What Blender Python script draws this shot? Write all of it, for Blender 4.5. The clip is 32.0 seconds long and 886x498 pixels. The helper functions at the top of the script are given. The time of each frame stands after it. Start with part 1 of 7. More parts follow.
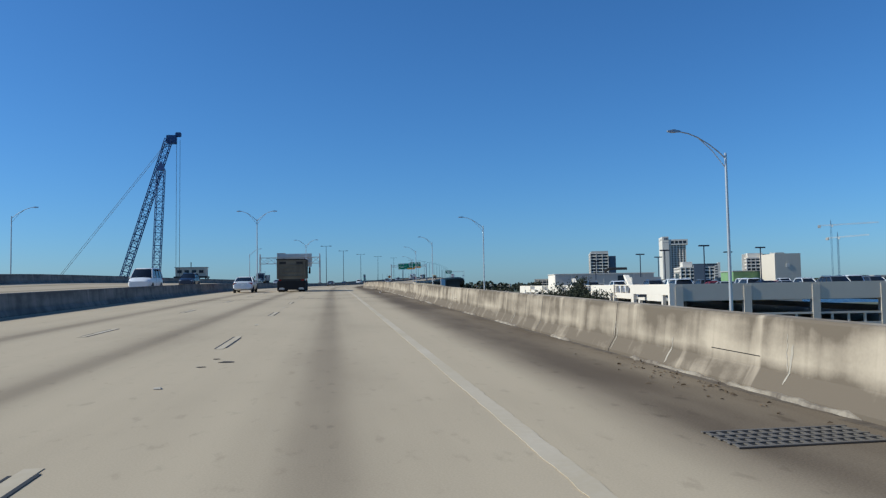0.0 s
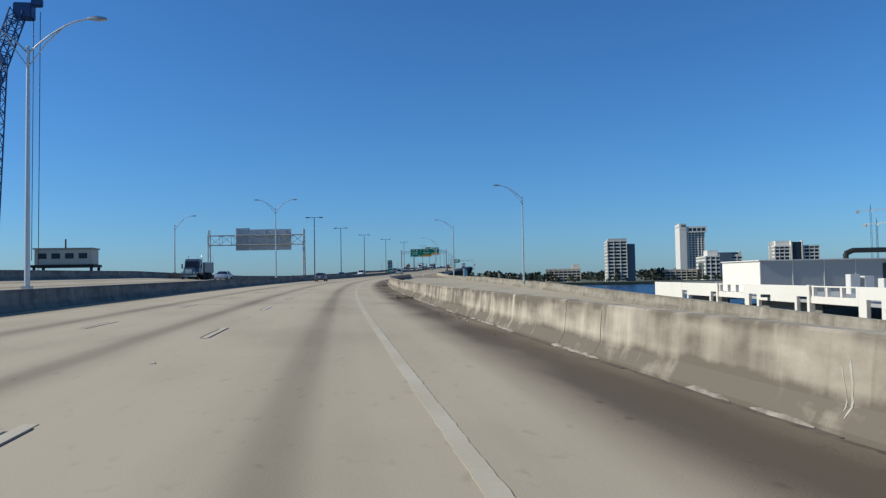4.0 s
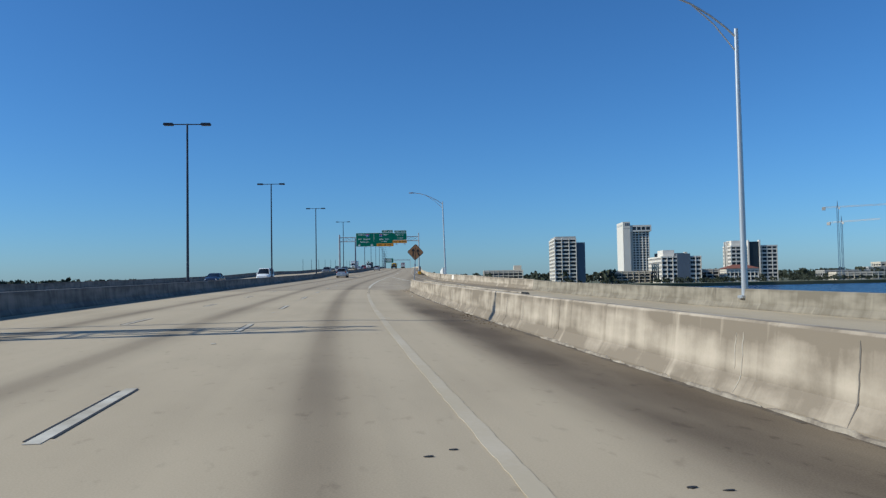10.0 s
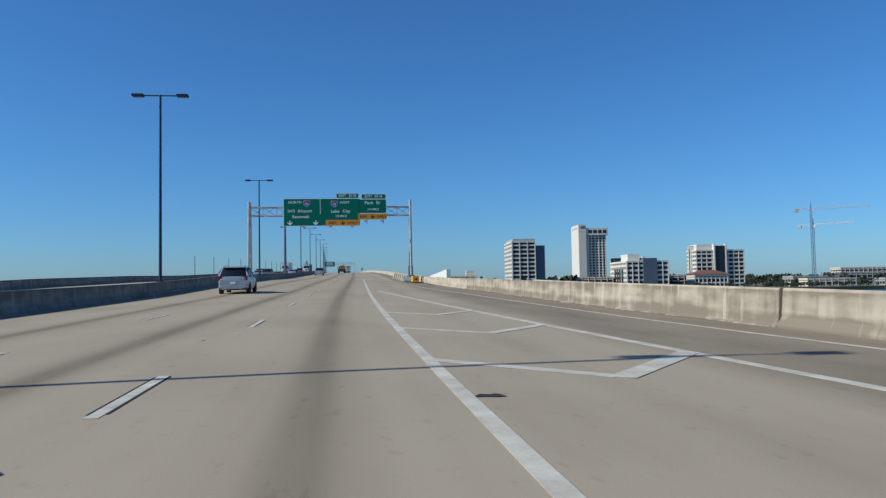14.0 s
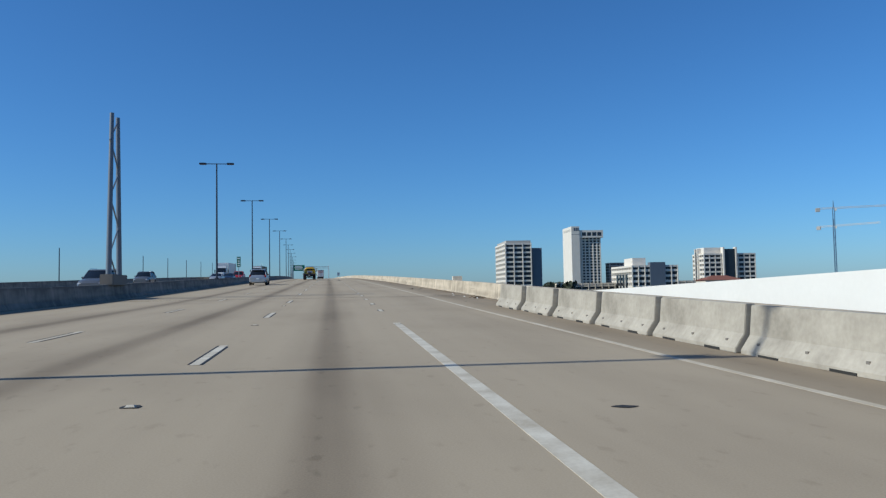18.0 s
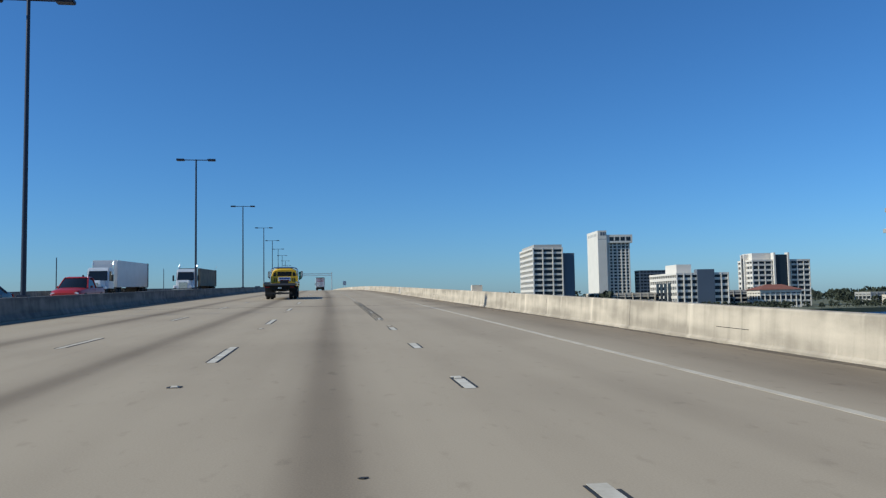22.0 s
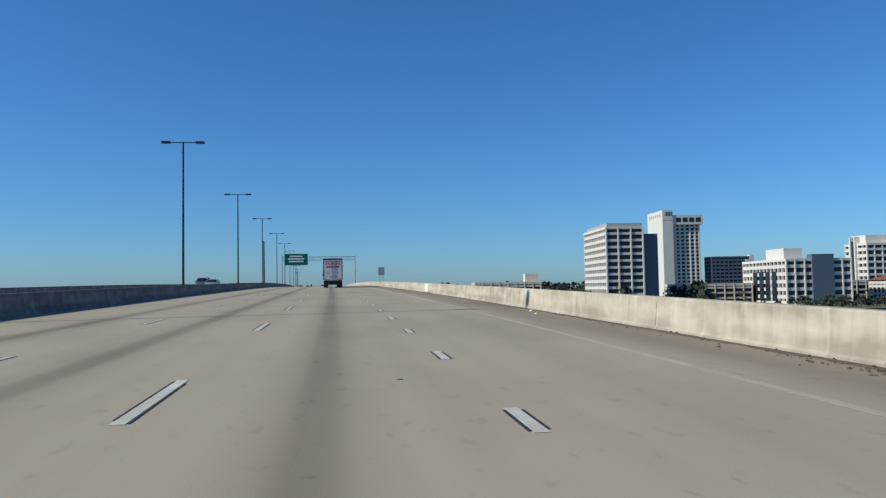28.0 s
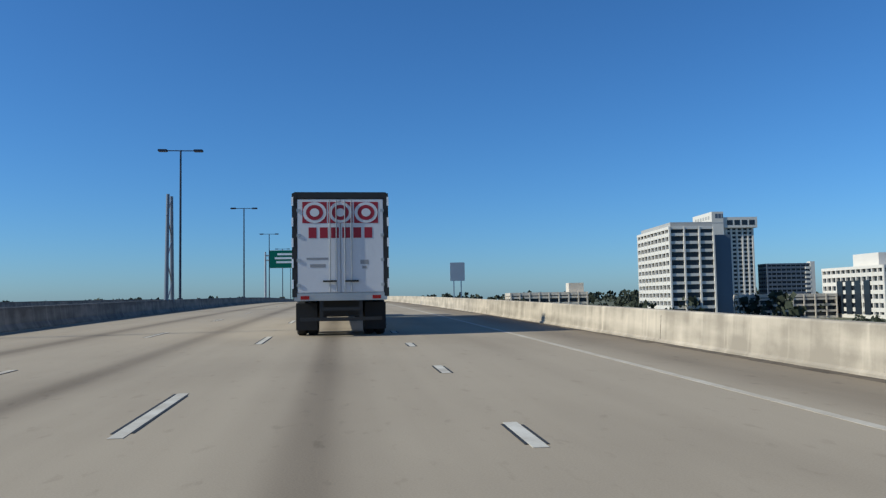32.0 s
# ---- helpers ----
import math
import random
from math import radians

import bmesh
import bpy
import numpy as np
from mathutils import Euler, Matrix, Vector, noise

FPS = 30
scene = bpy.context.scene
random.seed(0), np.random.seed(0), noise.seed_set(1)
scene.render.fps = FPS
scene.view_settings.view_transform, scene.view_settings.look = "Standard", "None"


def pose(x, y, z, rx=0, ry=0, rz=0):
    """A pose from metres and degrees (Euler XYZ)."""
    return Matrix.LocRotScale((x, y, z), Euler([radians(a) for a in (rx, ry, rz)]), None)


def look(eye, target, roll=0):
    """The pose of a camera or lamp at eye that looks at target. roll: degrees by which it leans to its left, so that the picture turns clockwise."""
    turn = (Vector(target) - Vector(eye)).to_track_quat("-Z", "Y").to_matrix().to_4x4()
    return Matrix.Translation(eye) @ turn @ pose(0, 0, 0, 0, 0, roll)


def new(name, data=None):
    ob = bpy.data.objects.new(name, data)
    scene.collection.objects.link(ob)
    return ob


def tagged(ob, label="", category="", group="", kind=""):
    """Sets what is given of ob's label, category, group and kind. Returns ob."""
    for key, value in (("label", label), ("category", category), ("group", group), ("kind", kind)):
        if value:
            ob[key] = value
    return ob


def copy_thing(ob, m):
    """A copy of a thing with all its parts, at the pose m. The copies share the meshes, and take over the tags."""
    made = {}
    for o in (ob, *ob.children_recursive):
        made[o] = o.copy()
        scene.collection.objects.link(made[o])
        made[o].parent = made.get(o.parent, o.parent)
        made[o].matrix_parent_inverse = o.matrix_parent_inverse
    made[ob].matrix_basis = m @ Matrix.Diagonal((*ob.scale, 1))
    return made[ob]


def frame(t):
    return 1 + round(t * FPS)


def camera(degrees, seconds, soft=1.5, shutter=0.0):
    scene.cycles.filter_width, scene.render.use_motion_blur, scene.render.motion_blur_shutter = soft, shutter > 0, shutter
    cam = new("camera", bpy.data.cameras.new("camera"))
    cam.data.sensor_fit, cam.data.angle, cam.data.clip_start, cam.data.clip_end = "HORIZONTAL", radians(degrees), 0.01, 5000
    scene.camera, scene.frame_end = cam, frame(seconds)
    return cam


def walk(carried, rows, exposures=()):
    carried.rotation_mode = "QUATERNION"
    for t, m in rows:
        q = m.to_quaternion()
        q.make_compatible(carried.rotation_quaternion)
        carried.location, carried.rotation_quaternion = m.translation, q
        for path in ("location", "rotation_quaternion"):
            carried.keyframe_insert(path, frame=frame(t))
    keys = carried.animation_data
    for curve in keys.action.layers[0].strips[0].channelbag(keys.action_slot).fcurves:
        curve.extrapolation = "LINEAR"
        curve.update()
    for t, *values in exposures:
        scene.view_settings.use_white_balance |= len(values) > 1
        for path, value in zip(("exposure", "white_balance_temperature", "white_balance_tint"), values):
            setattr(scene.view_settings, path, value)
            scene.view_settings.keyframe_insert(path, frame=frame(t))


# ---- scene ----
cam = camera(60.0, 32.0, 1.3)

# seconds, x, y, z, heading (clockwise from +y), pitch
ROWS = [
    (0.0, -0.12, 0.00, 3.160, 8.246, 3.123), (0.5, -0.06, 11.90, 3.415, 8.364, 3.178), (1.0, -0.01, 23.80, 3.666, 8.307, 3.206),
    (1.5, 0.02, 35.70, 3.913, 8.174, 3.056), (2.0, 0.04, 47.60, 4.156, 7.992, 3.002), (2.5, 0.11, 59.50, 4.389, 8.098, 2.612),
    (3.0, 0.20, 71.40, 4.604, 8.249, 2.601), (3.5, 0.35, 83.30, 4.801, 8.407, 2.475), (4.0, 0.53, 95.20, 4.980, 8.620, 2.349),
    (4.5, 0.73, 107.09, 5.140, 8.883, 2.146), (5.0, 0.96, 118.99, 5.283, 8.783, 2.415), (5.5, 1.16, 130.88, 5.415, 9.284, 2.332),
    (6.0, 1.42, 142.78, 5.548, 9.901, 2.260), (6.5, 1.78, 154.67, 5.681, 10.490, 2.441), (7.0, 2.22, 166.56, 5.814, 11.096, 2.332),
    (7.5, 2.78, 178.44, 5.948, 11.547, 2.336), (8.0, 3.51, 190.32, 6.083, 12.494, 2.423), (8.5, 4.44, 202.18, 6.217, 13.226, 2.326),
    (9.0, 5.51, 214.04, 6.351, 14.071, 2.486), (9.5, 6.71, 225.87, 6.485, 14.804, 2.440), (10.0, 8.04, 237.70, 6.619, 15.027, 2.391),
    (10.5, 9.50, 249.51, 6.752, 15.395, 2.418), (11.0, 11.08, 261.30, 6.886, 15.807, 2.430), (11.5, 12.75, 273.09, 7.023, 16.240, 2.364),
    (12.0, 14.54, 284.85, 7.172, 17.437, 2.386), (12.5, 16.51, 296.59, 7.333, 18.065, 2.379), (13.0, 18.61, 308.30, 7.506, 18.463, 2.781),
    (13.5, 20.83, 320.00, 7.690, 19.259, 2.522), (14.0, 23.16, 331.67, 7.886, 19.721, 2.737), (14.5, 25.58, 343.32, 8.094, 20.421, 2.586),
    (15.0, 28.08, 354.95, 8.312, 20.852, 2.653), (15.5, 30.66, 366.57, 8.543, 21.189, 2.786), (16.0, 33.30, 378.17, 8.784, 21.459, 2.920),
    (16.5, 36.00, 389.77, 9.037, 21.652, 3.110), (17.0, 38.72, 401.35, 9.302, 21.588, 3.142), (17.5, 41.51, 412.92, 9.576, 21.542, 3.289),
    (18.0, 44.31, 424.49, 9.857, 21.683, 3.110), (18.5, 47.13, 436.05, 10.146, 21.259, 3.409), (19.0, 49.94, 447.61, 10.443, 21.300, 3.082),
    (19.5, 52.65, 459.20, 10.746, 21.238, 3.306), (20.0, 55.37, 470.79, 11.057, 20.926, 3.155), (20.5, 58.03, 482.38, 11.372, 21.122, 3.220),
    (21.0, 60.69, 493.98, 11.683, 21.211, 3.426), (21.5, 63.45, 505.55, 11.992, 21.292, 3.307), (22.0, 66.21, 517.13, 12.298, 21.442, 3.754),
    (22.5, 68.93, 528.71, 12.601, 21.099, 3.838), (23.0, 71.66, 540.30, 12.901, 21.257, 3.919), (23.5, 74.30, 551.75, 13.193, 21.053, 3.382),
    (24.0, 76.93, 563.21, 13.480, 20.796, 3.206), (24.5, 79.54, 574.51, 13.757, 21.139, 3.606), (25.0, 82.13, 585.81, 14.027, 21.011, 3.604),
    (25.5, 84.68, 596.98, 14.289, 20.901, 3.584), (26.0, 87.20, 608.15, 14.546, 20.780, 3.564), (26.5, 89.69, 619.22, 14.793, 20.670, 3.504),
    (27.0, 92.15, 630.30, 15.031, 20.417, 3.769), (27.5, 94.49, 641.30, 15.257, 20.302, 2.869), (28.0, 96.81, 652.31, 15.472, 19.958, 2.933),
    (28.5, 99.13, 663.17, 15.675, 19.698, 2.740), (29.0, 101.43, 674.03, 15.869, 19.548, 2.633), (29.5, 103.67, 684.75, 16.052, 19.176, 2.787),
    (30.0, 105.90, 695.47, 16.227, 19.548, 2.898), (30.5, 108.07, 705.79, 16.391, 19.321, 2.591), (31.0, 110.23, 716.12, 16.549, 19.493, 2.688),
    (31.5, 112.33, 726.25, 16.698, 19.583, 2.837), (32.0, 114.43, 736.39, 16.843, 19.099, 3.661),
]
LEAN = -1.0


def aim(x, y, z, heading, pitch):
    h, p = radians(heading), radians(pitch)
    way = Vector((math.sin(h) * math.cos(p), math.cos(h) * math.cos(p), math.sin(p)))
    return look((x, y, z), Vector((x, y, z)) + way * 10, LEAN)


walk(cam, [(t, aim(*r)) for t, *r in ROWS], [(0.0, 0.0, 5100, 3), (32.0, 0.0, 5100, 3)])

# ---- light: clear sky, sun low on the driver's left ----
SUN_AZ, SUN_EL = radians(274.5), radians(34.9)
world = bpy.data.worlds.new("sky")
scene.world = world
world.use_nodes = True
wn = world.node_tree.nodes
sky = wn.new("ShaderNodeTexSky")
sky.sky_type = "NISHITA"
sky.sun_disc = False
sky.sun_elevation, sky.sun_rotation = SUN_EL, SUN_AZ
sky.altitude, sky.air_density, sky.dust_density, sky.ozone_density = 0, 1.0, 0.4, 6.0
wn["Background"].inputs["Strength"].default_value = 0.09
blue = wn.new("ShaderNodeMix")
blue.data_type, blue.blend_type = "RGBA", "MULTIPLY"
blue.inputs["Factor"].default_value, blue.inputs["B"].default_value = 1.0, (0.79, 0.93, 1.03, 1)
world.node_tree.links.new(sky.outputs["Color"], blue.inputs["A"])
world.node_tree.links.new(blue.outputs["Result"], wn["Background"].inputs["Color"])
sun_data = bpy.data.lights.new("sun", "SUN")
sun_data.energy, sun_data.angle, sun_data.color = 4.9, radians(0.53), (1.0, 0.83, 0.60)
sun = new("sun", sun_data)
sun_way = Vector((math.sin(SUN_AZ) * math.cos(SUN_EL), math.cos(SUN_AZ) * math.cos(SUN_EL), math.sin(SUN_EL)))
sun.matrix_world = look(sun_way * 300, (0, 0, 0))

# ---- materials ----
def material(name, colour, rough=0.7, metal=0.0, second=None, scale=2.0, fine=40.0, amount=0.5, bump=0.15, spec=0.4, coords="Object", stretch=(1, 1, 1)):
    """A procedural surface: two colours mixed by coarse and fine noise, with relief."""
    m = bpy.data.materials.new(name)
    m.use_nodes = True
    n, l = m.node_tree.nodes, m.node_tree.links
    b = n["Principled BSDF"]
    b.inputs["Roughness"].default_value, b.inputs["Metallic"].default_value = rough, metal
    b.inputs["Specular IOR Level"].default_value = spec
    second = second or tuple(c * 0.72 for c in colour)
    tc = n.new("ShaderNodeTexCoord")
    mp = n.new("ShaderNodeMapping")
    mp.inputs["Scale"].default_value = stretch
    l.new(tc.outputs[coords], mp.inputs["Vector"])
    a, f = n.new("ShaderNodeTexNoise"), n.new("ShaderNodeTexNoise")
    a.inputs["Scale"].default_value, f.inputs["Scale"].default_value = scale, fine
    a.inputs["Detail"].default_value, f.inputs["Detail"].default_value = 5, 3
    add = n.new("ShaderNodeMath")
    add.operation = "MULTIPLY_ADD"
    add.inputs[1].default_value = 0.3
    for t in (a, f):
        l.new(mp.outputs["Vector"], t.inputs["Vector"])
    l.new(f.outputs["Fac"], add.inputs[0])
    l.new(a.outputs["Fac"], add.inputs[2])
    ramp = n.new("ShaderNodeMapRange")
    ramp.inputs["From Min"].default_value, ramp.inputs["From Max"].default_value = 0.45, 0.9
    ramp.inputs["To Max"].default_value = amount
    l.new(add.outputs[0], ramp.inputs["Value"])
    mix = n.new("ShaderNodeMix")
    mix.data_type = "RGBA"
    mix.inputs["A"].default_value, mix.inputs["B"].default_value = (*colour, 1), (*second, 1)
    l.new(ramp.outputs["Result"], mix.inputs["Factor"])
    l.new(mix.outputs["Result"], b.inputs["Base Color"])
    if bump:
        bp = n.new("ShaderNodeBump")
        bp.inputs["Strength"].default_value, bp.inputs["Distance"].default_value = bump, 0.01
        l.new(f.outputs["Fac"], bp.inputs["Height"])
        l.new(bp.outputs["Normal"], b.inputs["Normal"])
    return m


def math_node(n, l, op, x, y=None, z=None):
    k = n.new("ShaderNodeMath")
    k.operation = op
    for i, v in enumerate((x, y, z)):
        if v is None:
            continue
        if isinstance(v, (int, float)):
            k.inputs[i].default_value = v
        else:
            l.new(v, k.inputs[i])
    return k.outputs[0]


def road_material(name, colour, stain, kerb, sheen=0.12, dirt=0.78, oil_end=1.9, swept=1.0):
    """Worn concrete deck: UV holds metres across and along. Rubber and oil darken the middle of each lane, dirt gathers in blotches."""
    m = bpy.data.materials.new(name)
    m.use_nodes = True
    n, l = m.node_tree.nodes, m.node_tree.links
    b = n["Principled BSDF"]
    b.inputs["Roughness"].default_value = 0.9
    b.inputs["Specular IOR Level"].default_value = sheen
    uv = n.new("ShaderNodeUVMap")
    uv.uv_map = "road"
    sep = n.new("ShaderNodeSeparateXYZ")
    l.new(uv.outputs["UV"], sep.inputs[0])

    def tex(scale, sx, sy, detail=4):
        mp = n.new("ShaderNodeMapping")
        mp.inputs["Scale"].default_value = (sx, sy, 1)
        l.new(uv.outputs["UV"], mp.inputs["Vector"])
        t = n.new("ShaderNodeTexNoise")
        t.inputs["Scale"].default_value, t.inputs["Detail"].default_value = scale, detail
        l.new(mp.outputs["Vector"], t.inputs["Vector"])
        return t.outputs["Fac"]

    def rng(v, a, c, lo, hi):
        r = n.new("ShaderNodeMapRange")
        r.interpolation_type = "SMOOTHSTEP"
        for k, x in zip(("From Min", "From Max", "To Min", "To Max"), (a, c, lo, hi)):
            r.inputs[k].default_value = x
        l.new(v, r.inputs["Value"])
        return r.outputs["Result"]

    across = math_node(n, l, "WRAP", sep.outputs["X"], 1.83, -1.83)
    away = math_node(n, l, "ABSOLUTE", across)
    core = math_node(n, l, "MULTIPLY", rng(away, 0.05, 0.42, 1.0, 0.0), 0.62)
    drip = math_node(n, l, "MULTIPLY_ADD", rng(away, 0.1, 0.95, 1.0, 0.0), 0.5, core)   # oil band along the middle of every lane
    drip = math_node(n, l, "MULTIPLY", drip, rng(tex(1.0, 0.6, 0.05), 0.2, 0.8, 0.7, 1.0))
    drip = math_node(n, l, "MULTIPLY", drip, rng(sep.outputs["X"], oil_end - 0.3, oil_end + 0.6, 1.0, 0.15))
    shoulder = rng(sep.outputs["X"], *kerb, 0.0, 1.0)        # grime towards the kerb
    shoulder = math_node(n, l, "MULTIPLY", shoulder, rng(tex(0.8, 0.8, 0.18), 0.3, 0.7, 0.7, 1.0))
    shoulder = math_node(n, l, "MULTIPLY", shoulder, rng(sep.outputs["Y"], 262.0, 290.0, 1.0, swept))   # swept cleaner towards the gore
    blot = rng(tex(0.35, 1.0, 0.4, 6), 0.4, 0.75, 0.0, 0.5)
    grain = rng(tex(60, 1, 1, 2), 0.3, 0.7, -0.06, 0.06)
    pits = rng(tex(5.0, 1.0, 0.45, 3), 0.60, 0.74, 0.0, 0.16)    # small rubbed and stained spots
    grain = math_node(n, l, "ADD", grain, pits)
    streak = rng(tex(1.2, 1.5, 0.02), 0.35, 0.7, 0.0, 0.3)
    f = math_node(n, l, "MULTIPLY", drip, stain)
    f = math_node(n, l, "MULTIPLY_ADD", shoulder, dirt, f)
    f = math_node(n, l, "MULTIPLY_ADD", blot, 0.35, f)
    f = math_node(n, l, "MULTIPLY_ADD", streak, 0.2, f)
    f = math_node(n, l, "ADD", f, grain)
    mix = n.new("ShaderNodeMix")
    mix.data_type = "RGBA"
    mix.clamp_factor = True
    l.new(f, mix.inputs["Factor"])
    mix.inputs["A"].default_value = (*colour, 1)
    mix.inputs["B"].default_value = (0.125, 0.097, 0.067, 1)
    l.new(mix.outputs["Result"], b.inputs["Base Color"])
    bp = n.new("ShaderNodeBump")
    bp.inputs["Strength"].default_value, bp.inputs["Distance"].default_value = 0.25, 0.01
    l.new(tex(45, 1, 4, 2), bp.inputs["Height"])
    l.new(bp.outputs["Normal"], b.inputs["Normal"])
    return m


def barrier_material(name, colour, dark, mud=1.0):
    """Weathered cast concrete: rain streaks run down the face, mildew in patches. UV: metres along and up the face."""
    m = bpy.data.materials.new(name)
    m.use_nodes = True
    n, l = m.node_tree.nodes, m.node_tree.links
    b = n["Principled BSDF"]
    b.inputs["Roughness"].default_value = 0.9
    b.inputs["Specular IOR Level"].default_value = 0.08
    uv = n.new("ShaderNodeUVMap")
    uv.uv_map = "road"

    def tex(scale, sx, sy, lo, hi, top, detail=5):
        mp = n.new("ShaderNodeMapping")
        mp.inputs["Scale"].default_value = (sx, sy, 1)
        l.new(uv.outputs["UV"], mp.inputs["Vector"])
        t = n.new("ShaderNodeTexNoise")
        t.inputs["Scale"].default_value, t.inputs["Detail"].default_value = scale, detail
        l.new(mp.outputs["Vector"], t.inputs["Vector"])
        r = n.new("ShaderNodeMapRange")
        r.inputs["From Min"].default_value, r.inputs["From Max"].default_value, r.inputs["To Max"].default_value = lo, hi, top
        l.new(t.outputs["Fac"], r.inputs["Value"])
        return r.outputs["Result"], t.outputs["Fac"]

    runs, _ = tex(1.0, 1.7, 0.22, 0.40, 0.68, 0.42, 4)           # soft broad rain streaks
    patch, _ = tex(1.0, 0.26, 1.3, 0.42, 0.62, 0.42, 4)           # long weathered stretches
    thin, _ = tex(1.0, 5.0, 0.25, 0.56, 0.74, 0.32, 3)           # thin dark runs
    cap, _ = tex(1.0, 0.5, 0.5, 0.40, 0.64, 0.65, 3)             # mildew that hangs down from the cap
    sep = n.new("ShaderNodeSeparateXYZ")
    l.new(uv.outputs["UV"], sep.inputs[0])
    rise = n.new("ShaderNodeMapRange")
    rise.inputs["From Min"].default_value, rise.inputs["From Max"].default_value = 0.45, 0.95
    l.new(sep.outputs["Y"], rise.inputs["Value"])
    cap = math_node(n, l, "MULTIPLY", cap, rise.outputs["Result"])
    bright_top = n.new("ShaderNodeMapRange")                          # mildew masked off the flat top, so its colour carries the sunlit brightness
    bright_top.inputs["From Min"].default_value, bright_top.inputs["From Max"].default_value = 0.96, 0.93
    l.new(sep.outputs["Y"], bright_top.inputs["Value"])
    drip = n.new("ShaderNodeMapRange")                           # uneven darker line below the arris
    drip.inputs["From Min"].default_value, drip.inputs["From Max"].default_value = 0.80, 0.92
    l.new(sep.outputs["Y"], drip.inputs["Value"])
    dirt, _ = tex(1.0, 1.4, 0.6, 0.25, 0.6, 0.45, 3)
    cap = math_node(n, l, "MULTIPLY_ADD", dirt, drip.outputs["Result"], cap)
    cap = math_node(n, l, "MULTIPLY", cap, bright_top.outputs["Result"])
    fine, height = tex(30, 1, 1, 0.35, 0.7, 0.07, 3)
    lime, _ = tex(1.0, 2.3, 0.35, 0.60, 0.74, 0.6, 4)            # pale lime runs
    blotch, _ = tex(1.6, 0.8, 1.1, 0.44, 0.66, 0.34, 5)           # soft round stains
    runs = math_node(n, l, "ADD", math_node(n, l, "ADD", runs, blotch), cap)
    foot = n.new("ShaderNodeMapRange")
    foot.inputs["From Min"].default_value, foot.inputs["From Max"].default_value = 0.46, 0.30
    l.new(sep.outputs["Y"], foot.inputs["Value"])
    splash, _ = tex(1.0, 0.7, 1.6, 0.20, 0.58, mud, 5)           # road splash on the lower slope
    runs = math_node(n, l, "MULTIPLY_ADD", splash, foot.outputs["Result"], runs)
    f = math_node(n, l, "ADD", runs, patch)
    f = math_node(n, l, "ADD", f, thin)
    f = math_node(n, l, "ADD", f, fine)
    mix = n.new("ShaderNodeMix")
    mix.data_type = "RGBA"
    mix.clamp_factor = True
    l.new(f, mix.inputs["Factor"])
    mix.inputs["A"].default_value, mix.inputs["B"].default_value = (*colour, 1), (*dark, 1)
    pale = n.new("ShaderNodeMix")
    pale.data_type = "RGBA"
    l.new(lime, pale.inputs["Factor"])
    l.new(mix.outputs["Result"], pale.inputs["A"])
    pale.inputs["B"].default_value = (*(min(0.8, c * 1.25) for c in colour), 1)
    l.new(pale.outputs["Result"], b.inputs["Base Color"])
    bp = n.new("ShaderNodeBump")
    bp.inputs["Strength"].default_value, bp.inputs["Distance"].default_value = 0.12, 0.01
    l.new(height, bp.inputs["Height"])
    l.new(bp.outputs["Normal"], b.inputs["Normal"])
    return m


